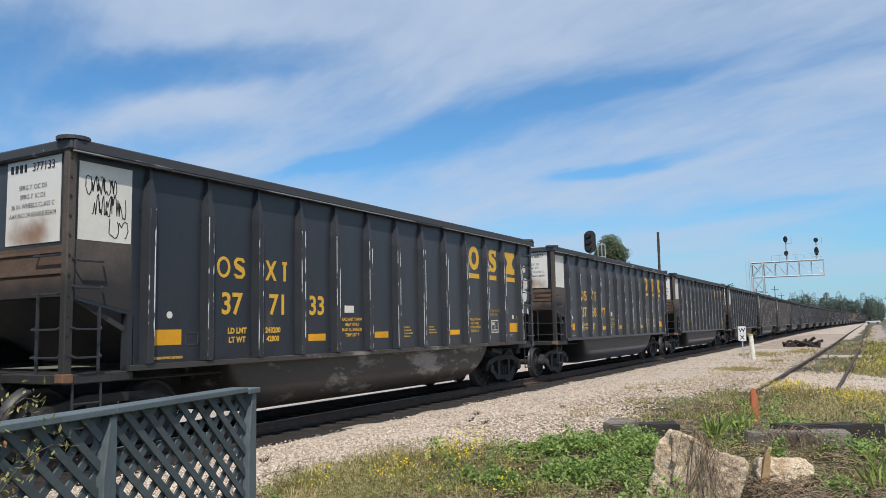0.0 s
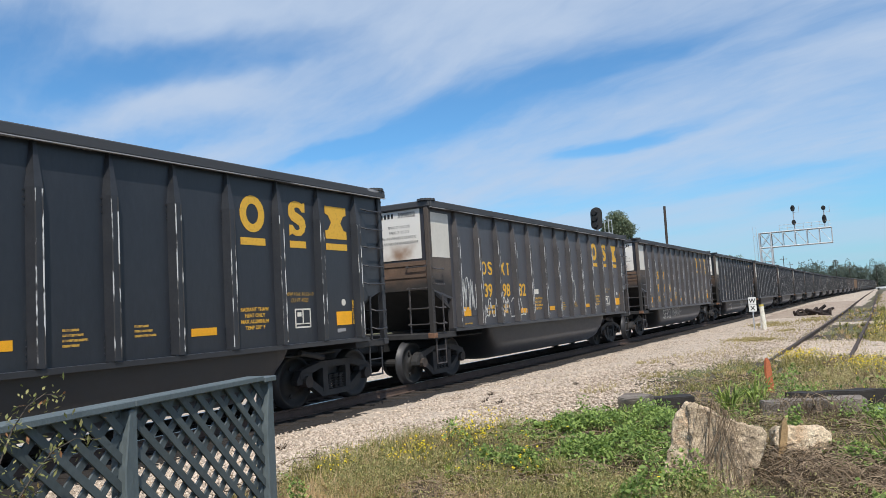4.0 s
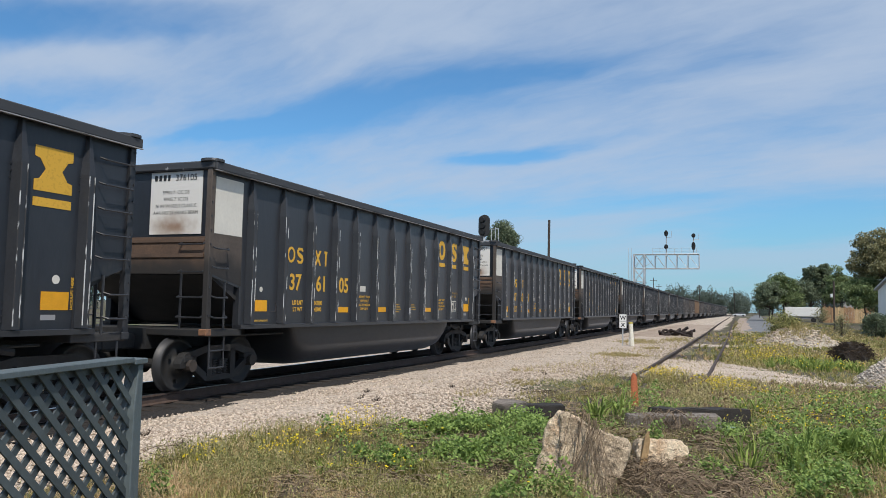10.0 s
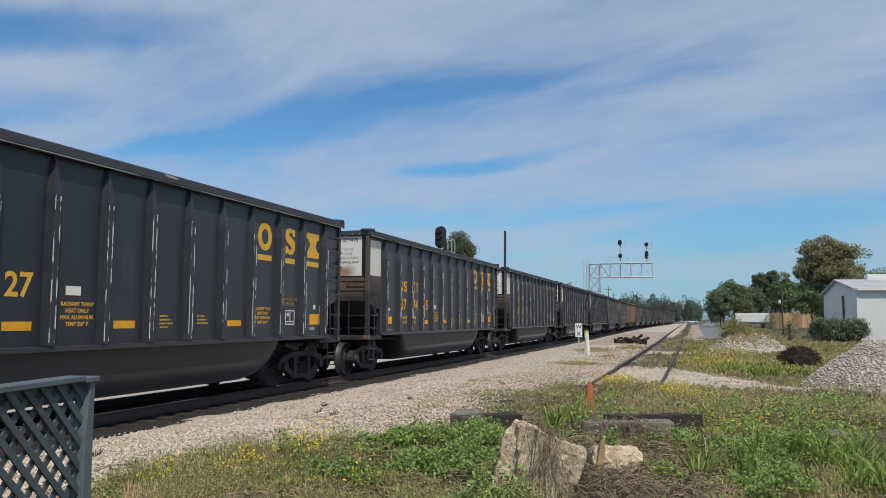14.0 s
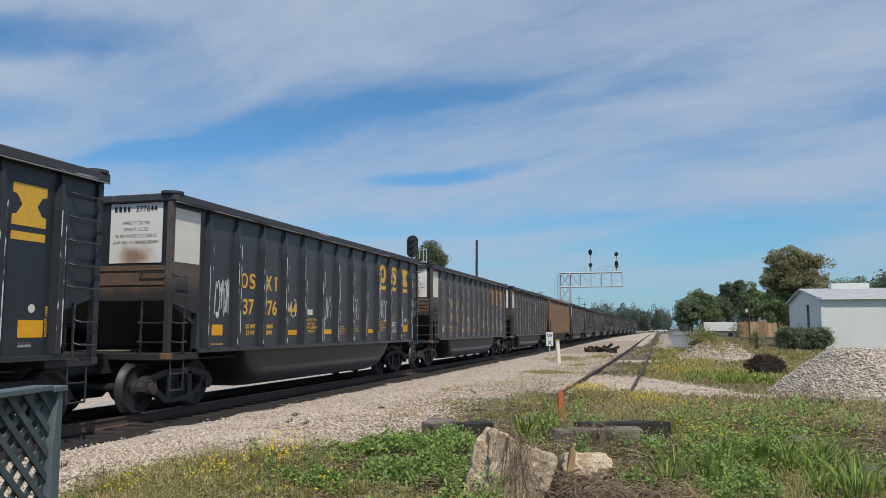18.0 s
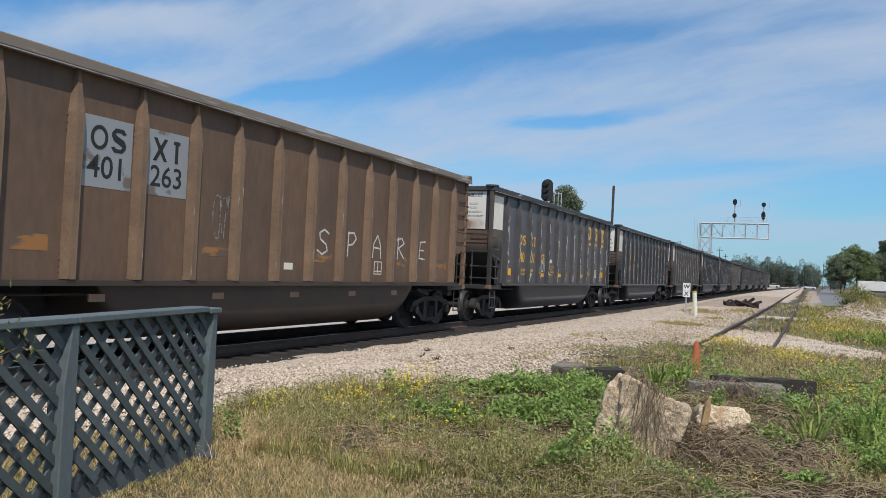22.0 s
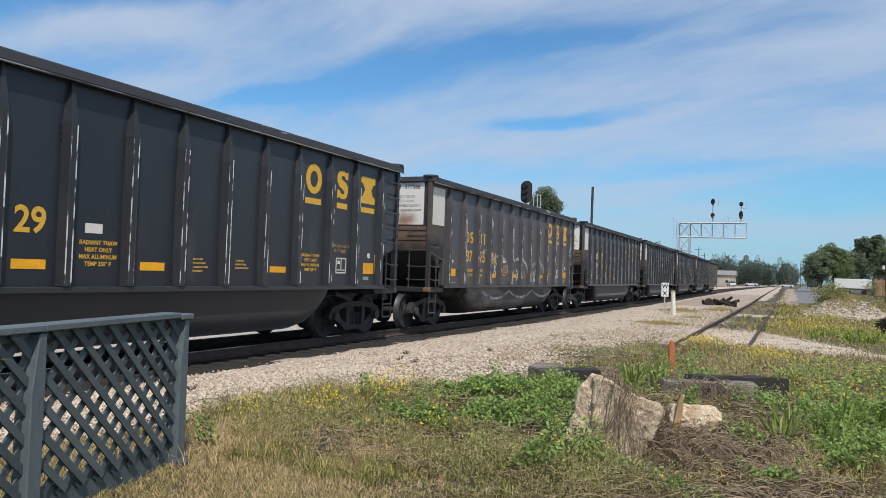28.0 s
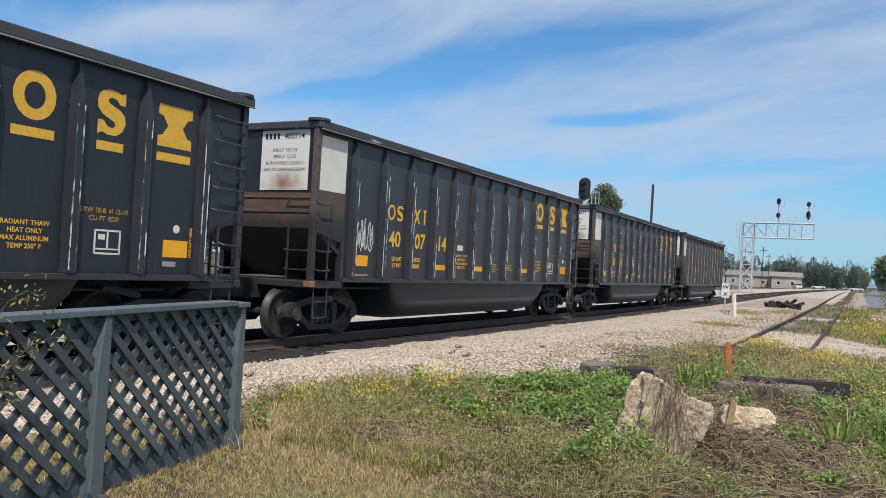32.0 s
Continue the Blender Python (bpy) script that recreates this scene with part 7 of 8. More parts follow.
hh = rng.uniform(0.04, 0.23, len(x)) * (1 + 0.5 * soft_noise(x, y, 1.3, 83))
for nm, mt, q, lb in (("low_weeds", "weed", rng.uniform(size=len(x)) < 0.72, "low mixed green weeds"), ("pale_weeds", "weed_pale", None, "pale yellowing weeds")):
    q = q if q is not None else ~last
    last = q
    n = int(q.sum())
    X, Y, Hh, S = (np.repeat(v[q], 13) for v in (x, y, hh, 0.0048 + 0.0010 * r))
    z = rng.uniform(0.1, 1.0, n * 13)
    sp = 0.25 * Hh + 0.012
    P = np.stack([X + rng.normal(0, 1, n * 13) * sp, Y + rng.normal(0, 1, n * 13) * sp, ground_z(X, Y) + Hh * z], -1)
    stuff(nm, leaves_mesh(nm, P, S * rng.uniform(0.6, 1.5, n * 13), mt, 0.2, 0.32), lb + " among the grass", "weeds")

x, y, r = polar(90000, 3.4, 8.0, 5, 66)
ok = on_grass(x, y) & (rng.uniform(size=len(x)) < lawn(x, y))
x, y, r = x[ok], y[ok], r[ok]
P = np.stack([x, y, ground_z(x, y) - 0.005], -1)
h = rng.uniform(0.02, 0.06, len(x)) * (1 + 0.5 * soft_noise(x, y, 1.2, 61))
q = rng.uniform(size=len(x)) < 0.36 + 0.5 * soft_noise(x, y, 1.1, 62)
stuff("mown_straw", blades_mesh("mown_straw", P[q], h[q], np.full(q.sum(), 0.0026), "grass_dry", 1.6), "short dry mown grass beside the fence", "grass")
stuff("mown_grass", blades_mesh("mown_grass", P[~q], h[~q], np.full((~q).sum(), 0.0026), "grass_olive", 1.6), "short fading green mown grass beside the fence", "grass")


def weed_plants(name, x, y, h, leaves, size, material, label):
    """Upright weeds: a thin bent stem with leaves all the way up."""
    n = len(x)
    lx, ly = rng.normal(0, 0.18, n) * h, rng.normal(0, 0.18, n) * h
    z0 = ground_z(x, y)
    t = rng.uniform(0.12, 1.05, (n, leaves))
    wide = 0.20 * h[:, None] * (1.25 - t) + 0.012
    P = np.stack([x[:, None] + lx[:, None] * t ** 1.5 + rng.normal(0, 1, t.shape) * wide, y[:, None] + ly[:, None] * t ** 1.5 + rng.normal(0, 1, t.shape) * wide, z0[:, None] + h[:, None] * t], -1).reshape(-1, 3)
    S = (np.repeat(size, leaves) * rng.uniform(0.5, 1.4, n * leaves))
    stuff(name, leaves_mesh(name, P, S, material, 0.15, 0.36), label, "weeds")
    stuff(name + "_stems", blades_mesh(name + "_stems", np.stack([x, y, z0], -1), h, np.full(n, 0.0025), "grass_olive", 0.2), "thin stems of " + label, "weeds")


x, y = rng.uniform(-4.9, -1.0, 5200), rng.uniform(4.9, 7.6, 5200)
g = soft_noise(x, y, 1.5, 141) + 0.7 * soft_noise(x, y, 3.7, 142)
ok = on_grass(x, y) & (g > 0.05) & (rng.uniform(size=len(x)) > 1.3 * lawn(x, y)) & (rng.uniform(size=len(x)) > 0.8 * in_clover(x, y)) & (withered(x, y) < 0.45 + 0.15 * rng.normal(size=len(x)))
x, y, g = x[ok], y[ok], g[ok]
q = rng.uniform(size=len(x)) < 0.68
hw = rng.uniform(0.10, 0.26, len(x)) * (0.75 + 0.4 * g)
weed_plants("upright_weeds", x[q], y[q], hw[q], 20, np.full(int(q.sum()), 0.0125), "weed", "knee-high mixed green weeds by the gravel")
weed_plants("yellowing_weeds", x[~q], y[~q], hw[~q], 16, np.full(int((~q).sum()), 0.0115), "weed_pale", "knee-high yellowing weeds by the gravel")
# bushy weeds between the timbers and the gravel band
x, y = np.concatenate([rng.uniform(-1.3, 3.6, 1500), rng.normal(-1.72, 0.22, 140), rng.normal(-0.5, 0.3, 170)]), np.concatenate([rng.uniform(11.3, 18.0, 1500), rng.normal(17.3, 0.4, 140), rng.normal(15.9, 0.4, 170)])
g = soft_noise(x, y, 0.7, 151) + 0.6 * soft_noise(x, y, 2.0, 152)
ok = (g > -0.05) | (np.arange(len(x)) >= 1500)
x, y = x[ok], y[ok]
weed_plants("tall_weeds", x, y, rng.uniform(0.10, 0.30, len(x)), 18, np.full(len(x), 0.02), "weed_pale", "tall olive weeds beside the siding")
# dry tan grass beside the fence and in patches
x, y = np.concatenate([rng.normal(-4.0, 0.25, 230), rng.normal(-2.75, 0.2, 120), rng.normal(-3.1, 0.3, 60)]), np.concatenate([rng.normal(5.0, 0.3, 230), rng.normal(5.1, 0.2, 120), rng.normal(5.6, 0.25, 60)])
ok = on_grass(x, y)
x, y = x[ok], y[ok]
stuff("straw_tufts", tufts_mesh("straw_tufts", np.stack([x, y, ground_z(x, y) - 0.01], -1), rng.uniform(0.07, 0.2, len(x)), 15, np.full(len(x), 0.0028), "grass_dry", 0.7), "tan dry grass tufts beside the fence", "grass")

# broad weeds and clover patches
PATCH = [(-3.5, 7.9, 0.35, 0.4), (-3.0, 7.95, 0.5, 0.45), (-2.45, 8.45, 0.45, 0.5), (-2.3, 7.45, 0.45, 0.5), (-2.4, 6.9, 0.4, 0.35), (-1.85, 6.85, 0.3, 0.35), (-2.75, 8.9, 0.4, 0.4), (-1.9, 9.0, 0.4, 0.5), (-1.42, 5.84, 0.26, 0.18), (-1.38, 5.86, 0.16, 0.12), (-1.8, 5.75, 0.14, 0.12), (-0.4, 7.15, 0.2, 0.25), (0.24, 9.0, 0.4, 0.4), (0.7, 8.8, 0.5, 0.5), (0.4, 7.3, 0.35, 0.4), (0.3, 10.4, 0.6, 0.6), (0.9, 11.2, 0.8, 0.9), (0.6, 12.6, 0.8, 0.8), (1.8, 11.5, 0.8, 0.8), (1.9, 14.5, 1.1, 0.9), (-1.2, 10.9, 0.6, 0.4), (-0.2, 9.4, 0.35, 0.3), (1.3, 9.9, 0.5, 0.5), (-3.35, 6.6, 0.2, 0.2), (-4.1, 4.75, 0.1, 0.1), (-0.95, 5.75, 0.18, 0.12), (-0.1, 5.9, 0.15, 0.12), (0.35, 6.6, 0.2, 0.2), (-0.55, 5.2, 0.2, 0.12), (-2.0, 5.6, 0.16, 0.12), (-2.9, 6.3, 0.2, 0.16), (-1.6, 5.2, 0.2, 0.12)]
for _ in range(60):
    r1, a1 = math.exp(rng.uniform(math.log(6.6), math.log(15))), math.radians(rng.uniform(-14, 30))
    PATCH.append((-r1 * math.sin(a1), r1 * math.cos(a1), rng.uniform(0.06, 0.2), rng.uniform(0.06, 0.2)))
px, py, pz = [], [], []
for cx0, cy0, rx, ry in PATCH:
    n = int(17000 * rx * ry * (0.14 if cy0 > 10 else 1) + (20 if cy0 > 10 else 60))
    px.append(cx0 + rng.normal(0, rx * 0.55, n))
    py.append(cy0 + rng.normal(0, ry * 0.55, n))
px, py = np.concatenate(px), np.concatenate(py)
ok = on_grass(px, py) & (soft_noise(px, py, 2.6, 41) + 0.5 * soft_noise(px, py, 7.0, 43) > -0.3 - 0.25 * rng.uniform(size=len(px)))
px, py = px[ok], py[ok]
top = 0.08 + 0.27 * np.clip(0.6 * soft_noise(px, py, 2.0, 42) + 0.6 * soft_noise(px, py, 6.0, 44) + 0.35, 0, 1)
pz = ground_z(px, py) + top * rng.uniform(0.25, 1.0, len(px)) ** 0.6
stuff("weed_leaves", leaves_mesh("weed_leaves", np.stack([px, py, pz], -1), rng.uniform(0.008, 0.025, len(px)) * (1 + np.clip(py - 9, 0, 20) / 12), "clover", 0.3, 0.7), "patches of bright green broad-leaved weeds", "weeds")

# tall tufts
tx, ty, th = [], [], []
for cx0, cy0, n, hh in ((0.45, 8.1, 130, 0.42), (0.85, 8.5, 140, 0.45), (1.25, 8.3, 120, 0.4), (0.25, 7.6, 70, 0.35), (1.6, 9.2, 90, 0.35), (-1.95, 10.6, 60, 0.36), (-1.7, 10.8, 80, 0.42), (1.5, 7.4, 100, 0.4), (-0.1, 8.9, 60, 0.3), (1.0, 7.0, 80, 0.35), (-2.75, 9.3, 60, 0.25), (-3.35, 6.1, 50, 0.16), (0.2, 12.2, 90, 0.3), *((1.2 + 0.22 * k, 25.2 + 0.9 * math.sin(k * 2.1), 90, 0.3) for k in range(9))):
    tx.append(cx0 + rng.normal(0, 0.17 if cy0 < 20 else 0.3, n)), ty.append(cy0 + rng.normal(0, 0.17 if cy0 < 20 else 0.6, n)), th.append(hh * rng.uniform(0.5, 1.1, n))
tx, ty, th = map(np.concatenate, (tx, ty, th))
tall = np.stack([tx, ty, ground_z(tx, ty)], -1)
pick = rng.uniform(size=len(tx)) < 0.12
stuff("tall_grass", tufts_mesh("tall_grass", tall[pick], th[pick] * 1.15, 14, (0.0075 + 0.0004 * ty)[pick], "tallgrass", 0.8), "arching tufts of tall bright green grass", "grass")

# yellow flowers on thin stems
fx, fy = [], []
for cx0, cy0, rx, ry, n in ((-4.4, 5.7, 0.12, 0.12, 70), (-4.0, 6.02, 0.16, 0.14, 70), (-3.95, 6.35, 0.15, 0.15, 60), (-3.82, 7.15, 0.2, 0.2, 110), (-4.15, 7.6, 0.2, 0.3, 70), (-3.05, 5.9, 0.25, 0.2, 26), (-2.7, 5.85, 0.15, 0.2, 16), (-3.4, 6.3, 0.4, 0.4, 40), (-3.3, 7.2, 0.5, 0.4, 40), (-4.3, 8.4, 0.2, 0.35, 60), (-1.7, 17.3, 0.3, 0.4, 520), (-0.5, 15.8, 0.36, 0.5, 480), (-0.3, 14.2, 0.5, 0.7, 60), (0.5, 13.0, 0.8, 0.8, 140), (1.6, 10.6, 0.6, 0.7, 120), (0.6, 11.0, 0.6, 0.6, 110), (0.35, 10.2, 0.4, 0.4, 60), (0.3, 26.8, 0.6, 2.0, 620), (1.6, 27.5, 0.9, 2.0, 500), (0.7, 31.0, 0.7, 3.0, 600), (1.2, 38, 1.0, 4.0, 600), (0.4, 44, 1.2, 5.0, 500), (1.8, 23.5, 0.9, 1.0, 160), (-1.4, 5.3, 0.1, 0.1, 5), (-0.5, 5.2, 0.3, 0.2, 4)):
    n = max(4, int(n * (0.27 if cy0 > 20 else 0.6 if cy0 > 10 else 0.62)))
    fx.append(cx0 + rng.normal(0, rx * 0.8, n)), fy.append(cy0 + rng.normal(0, ry * 0.8, n))
fx, fy = map(np.concatenate, (fx, fy))
far = np.hypot(fx, fy)
fh = rng.uniform(0.14, 0.3, len(fx)) * np.where(far > 12, 1.15, 1.0)
fz = ground_z(fx, fy)
stuff("flower_stems", blades_mesh("flower_stems", np.stack([fx, fy, fz], -1), fh, np.full(len(fx), 0.002) * (1 + far / 15), "grass", 0.15), "thin green flower stems", "weeds")
pf = np.stack([fx, fy, fz + fh * 0.93], -1)
pf = np.concatenate([pf + rng.normal(0, 0.008, pf.shape) for _ in range(3)])
stuff("yellow_flowers", leaves_mesh("yellow_flowers", pf, np.concatenate([rng.uniform(0.005, 0.0095, len(fx)) * (1 + far / 24)] * 3), "flower", 0.5, 0.9), "clusters of small yellow wild flowers", "flowers")

# dead vines and dry stalks
V, F = [], []
base = 0
for cx0, cy0, rx, ry, n, zt2 in ((-1.22, 6.4, 0.11, 0.12, 62, 0.5), (-0.75, 6.5, 0.25, 0.3, 420, 0.18), (-1.75, 6.55, 0.2, 0.3, 160, 0.16), (-0.45, 6.75, 0.6, 0.55, 800, 0.14), (-0.35, 5.9, 0.6, 0.4, 260, 0.10), (0.3, 7.4, 0.7, 0.7, 560, 0.08), (-0.3, 9.2, 0.8, 0.6, 520, 0.12), (-1.0, 9.72, 0.45, 0.25, 420, 0.28), (0.5, 10.0, 0.6, 0.5, 120, 0.06), (-0.85, 7.3, 0.35, 0.35, 300, 0.16), (1.6, 9.8, 0.5, 0.6, 150, 0.08), (-0.2, 5.4, 0.7, 0.4, 160, 0.05), (-3.0, 8.9, 0.4, 0.3, 50, 0.1)):
    for _ in range(n):
        p = np.array([cx0 + rng.normal(0, rx * 0.6), cy0 + rng.normal(0, ry * 0.6), 0.0])
        z0 = zt2 * rng.uniform(0.1, 1.1)
        if zt2 > 0.4:
            z0 = np.clip(0.62 - abs(p[0] + 1.3) * 0.8, 0.1, 0.62) + 0.03
            p[1] = 6.14 + (p[0] + 1.24) * 0.2
        a, k, ln = rng.uniform(0, 6.28), rng.normal(0, 1.0), rng.uniform(0.025, 0.085) * (0.8 if zt2 > 0.4 else 1)
        w = rng.uniform(0.0011, 0.0028)
        pts = []
        for j in range(6):
            t = j / 5
            zz = float(ground_z(p[0], p[1])) + 0.015 + z0 * math.sin(math.pi * min(1, 0.15 + 0.85 * t)) if zt2 <= 0.4 else z0 * (1 - t) + 0.03
            if zt2 > 0.4:
                p[1] = 6.16 + (p[0] + 1.24) * 0.2 + 0.26 * zz + 0.02 * rng.normal() - 0.035
            pts.append((p[0], p[1], zz))
            p = p + np.array([math.cos(a) * ln, math.sin(a) * ln * (0.4 if zt2 > 0.4 else 1), 0])
            a += k * 0.18 + rng.normal(0, 0.4)
        nx, ny = -math.sin(a) * w, math.cos(a) * w
        for q in pts:
            V.append((q[0] - nx, q[1] - ny, q[2] - w)), V.append((q[0] + nx, q[1] + ny, q[2] + w))
        for j in range(5):
            b = base + 2 * j
            F.append((b, b + 1, b + 3, b + 2))
        base += 12
stuff("dead_vines", raw_mesh("dead_vines", V, F, "vine"), "tangle of dry brown vines over ground and concrete", "dead vines")

# thin dead stalks lying through the weeds
x, y, r = polar(30000, 4.4, 14, -17, 46)
g = withered(x, y)
ok = on_grass(x, y) & (g > 0.25 + 0.3 * rng.normal(size=len(x))) & (rng.uniform(size=len(x)) > lawn(x, y))
x, y, r = x[ok], y[ok], r[ok]
n = len(x)
a, k, ln, w = rng.uniform(0, 6.28, n), rng.normal(0, 0.12, n), rng.uniform(0.02, 0.075, n), rng.uniform(0.0009, 0.0024, n) * (0.6 + r / 9)
rise, low = rng.uniform(0.0, 0.07, n), rng.uniform(0.0, 0.10, n)
rows = []
for j in range(6):
    z = ground_z(x, y) + low + rise * math.sin(math.pi * (0.12 + 0.16 * j))
    nx, ny = -np.sin(a) * w, np.cos(a) * w
    rows += [np.stack([x - nx, y - ny, z - w * 0.7], -1), np.stack([x + nx, y + ny, z + w * 0.7], -1)]
    x, y, a = x + np.cos(a) * ln, y + np.sin(a) * ln, a + k + rng.normal(0, 0.22, n)
V = np.stack(rows, 1).reshape(-1, 3)
F = (np.array([(2 * j, 2 * j + 1, 2 * j + 3, 2 * j + 2) for j in range(5)])[None] + 12 * np.arange(n)[:, None, None]).reshape(-1, 4)
stuff("dead_stalks", raw_mesh("dead_stalks", V, F, "litter_stalk"), "dry grey-brown stalks lying through the weeds", "dead weeds")

# low mats of weeds on the open gravel
mx, my = [], []
for cx0, cy0, rx, ry, n in ((-4.1, 27.8, 0.7, 1.0, 420), (-5.0, 40.0, 0.8, 2.0, 420), (-3.5, 44.5, 0.6, 2.4, 300), (-3.6, 33.5, 0.35, 0.8, 90), (-4.25, 12.4, 0.3, 0.3, 22), (-4.1, 14.6, 0.3, 0.5, 45), (-5.0, 18.0, 0.25, 0.4, 25)):
    mx.append(cx0 + rng.normal(0, rx * 0.6, n)), my.append(cy0 + rng.normal(0, ry * 0.6, n))
mx, my = map(np.concatenate, (mx, my))
stuff("weed_mats", tufts_mesh("weed_mats", np.stack([mx, my, ground_z(mx, my) + 0.03], -1), rng.uniform(0.03, 0.10, len(mx)), 11, 0.0016 * (1 + my / 9), "grass_olive", 0.9), "low olive weed mats on open gravel", "weeds")

# small dry sprigs standing in the ballast
for k, (x, y) in enumerate(SPRIGS):
    r = random.Random(k + 70)
    bm = bmesh.new()
    for _ in range(16):
        a, h = r.uniform(0, 6.28), r.uniform(0.04, 0.13)
        q = Vector((math.cos(a) * h * r.uniform(0.3, 1.2), math.sin(a) * h * r.uniform(0.3, 1.2), h * r.uniform(0.3, 1)))
        add_rod(bm, (0, 0, -0.02), q, 0.0035, 4, 0.002)
        add_rod(bm, q * 0.6, q * 0.6 + Vector((r.gauss(0, 0.03), r.gauss(0, 0.03), 0.02)), 0.003, 4, 0.0015)
    tagged(part("dry_weed", bm, "brush", None, "", pose(x, y, float(ground_z(x, y)) + 0.03)), "small dark dry weed sprig standing in the ballast", "dry weed", kind="stuff")

# scrubby weeds on the gravel and by the siding
x, y, r = polar(26000, 9, 60, -8, 40)
patchy = (soft_noise(x, y, 0.45, 51) > 0.30 + 0.5 * (y < 18)) & (x < gravel_edge(y) + 0.5) & (x > gravel_edge(y) - 2.2) & (y > 10)
band = (x > gravel_edge(y) - 0.3) & (y > 12) & (y < 24)
spot = (np.hypot((x + 4.2) / 0.7, (y - 24) / 2.2) < 1) | (np.hypot((x + 3.4) / 0.6, (y - 31) / 2.5) < 1) | (np.hypot((x + 5.9) / 0.15, (y - 14.5) / 0.25) < 1)
for cx0, cy0, rx, ry in ((-1.7, 24.5, 0.5, 1.6), (-1.5, 30, 0.5, 2.0), (-3.1, 20.5, 0.7, 1.1), (-2.7, 27.5, 0.5, 2.0), (-2.5, 44, 0.7, 4.0), (-3.3, 38, 0.6, 2.5), (-1.6, 37, 0.5, 2.5), (-4.6, 30, 0.5, 2.2), (-1.7, 48, 0.6, 4.0)):
    spot |= np.hypot((x - cx0) / rx, (y - cy0) / ry) < 1 + 0.4 * soft_noise(x, y, 1.5, 53)
q = patchy | (band & (soft_noise(x, y, 1.2, 52) > -0.1)) | spot
x, y, r = x[q], y[q], r[q]
stuff("scrub_weeds", blades_mesh("scrub_weeds", np.stack([x, y, ground_z(x, y) + 0.02], -1), rng.uniform(0.04, 0.15, len(x)), 0.0022 * (1 + r / 9), "grass_olive", 0.9), "thin scrubby weeds growing through gravel", "weeds")
x, y = np.concatenate([rng.normal(c[0], 0.4, 500) for c in ((2.0, 42), (2.9, 41.6), (1.6, 41), (3.4, 42.4))]), np.concatenate([rng.normal(c, 0.7, 500) for c in (42, 41.6, 41, 42.4)])
d = np.sqrt(((x - 2.4) / 2.1) ** 2 + ((y - 42) / 1.9) ** 2)
z = ground_z(x, y) + 1.15 * np.clip(1 - d, 0, 1) * 0.85
tagged(hung("weed_cover", blades_mesh("weed_cover", np.stack([x, y, z], -1), rng.uniform(0.15, 0.4, len(x)), np.full(len(x), 0.015), "grass_olive", 0.9), mound), kind="stuff")

# ---- shrubs, hedge, brush ----


def shrub(name, at, stems, label, reach, height, leaf, seed, leaves, size, lean=(0, 0), tips=None):
    """Arching stems with leaves along them."""
    r = random.Random(seed)
    sh = empty(name, label, "shrub", m=pose(*at))
    bm, P, T = bmesh.new(), [], []
    for k in range(stems):
        a = r.uniform(0, 6.28)
        out = reach * r.uniform(0.3, 1.0)
        h = height * r.uniform(0.55, 1.05)
        dx, dy = math.cos(a) * out + lean[0] * r.uniform(0.4, 1.2), math.sin(a) * out + lean[1] * r.uniform(0.4, 1.2)
        prev = Vector((dx * 0.06, dy * 0.06, 0))
        for j in range(1, 9):
            t = j / 8
            cur = Vector((dx * t ** 1.3 + r.uniform(-0.02, 0.02), dy * t ** 1.3 + r.uniform(-0.02, 0.02), h * math.sin(t * 1.75) / 1.0))
            add_rod(bm, prev, cur, 0.008 * (1.15 - t), 4)
            for _ in range(leaves):
                q = prev.lerp(cur, r.random())
                if t > 0.3:
                    (T if tips and r.random() < 0.12 else P).append((q.x + r.gauss(0, 0.035), q.y + r.gauss(0, 0.035), q.z + r.gauss(0, 0.035)))
            prev = cur
    part("stem_cluster", bm, "bark", sh)
    P = np.array(P)
    hung("foliage", leaves_mesh("foliage", P, rng.uniform(size * 0.6, size * 1.3, len(P)), leaf, 0.25, 0.45), sh)
    if T:
        hung("young_foliage", leaves_mesh("young_foliage", np.array(T), rng.uniform(size * 0.6, size * 1.2, len(T)), tips, 0.25, 0.45), sh)
    return sh


shrub("garden_shrub", (-3.2, 1.42, 0), 22, "loose garden shrub with small yellow-green leaves over the fence", 0.52, 1.34, "shrub", 11, 20, 0.016, (-0.02, 0.02), "shrub_red")
shrub("garden_shrub", (-3.27, 1.72, 0.0), 16, "thin shrub branches with reddish tips leaning on the fence", 0.38, 1.18, "shrub", 17, 22, 0.016, (-0.07, 0.27), "shrub_red")


def leaf_cloud(name, cx, cy, rx, ry, z0, z1, n, size, material, label, category, seed):
    """Dense rounded bush: leaves in clumps about a hidden core of twigs."""
    r = np.random.default_rng(seed)
    b = empty(name, label, category, m=pose(cx, cy, float(ground_z(cx, cy))))
    c = r.normal(size=(40, 3))
    c /= np.linalg.norm(c, axis=1)[:, None]
    c = c * r.uniform(0.45, 0.9, (40, 1)) * (rx, ry, (z1 - z0) / 2) + (0, 0, (z0 + z1) / 2)
    P = c[r.integers(0, 40, n)] + r.normal(0, 0.17, (n, 3)) * (rx, ry, (z1 - z0) * 0.6)
    P[:, 2] = np.clip(P[:, 2], 0.02, None)
    hung("foliage", leaves_mesh("foliage", P, r.uniform(size * 0.6, size * 1.3, n), material, 0.2, 0.55), b)
    bm = bmesh.new()
    for k in range(9):
        e = Vector(c[k])
        add_rod(bm, (e.x * 0.15, e.y * 0.15, -0.1), e, 0.03, 5, 0.012)
    part("twigs", bm, "bark", b)
    return b


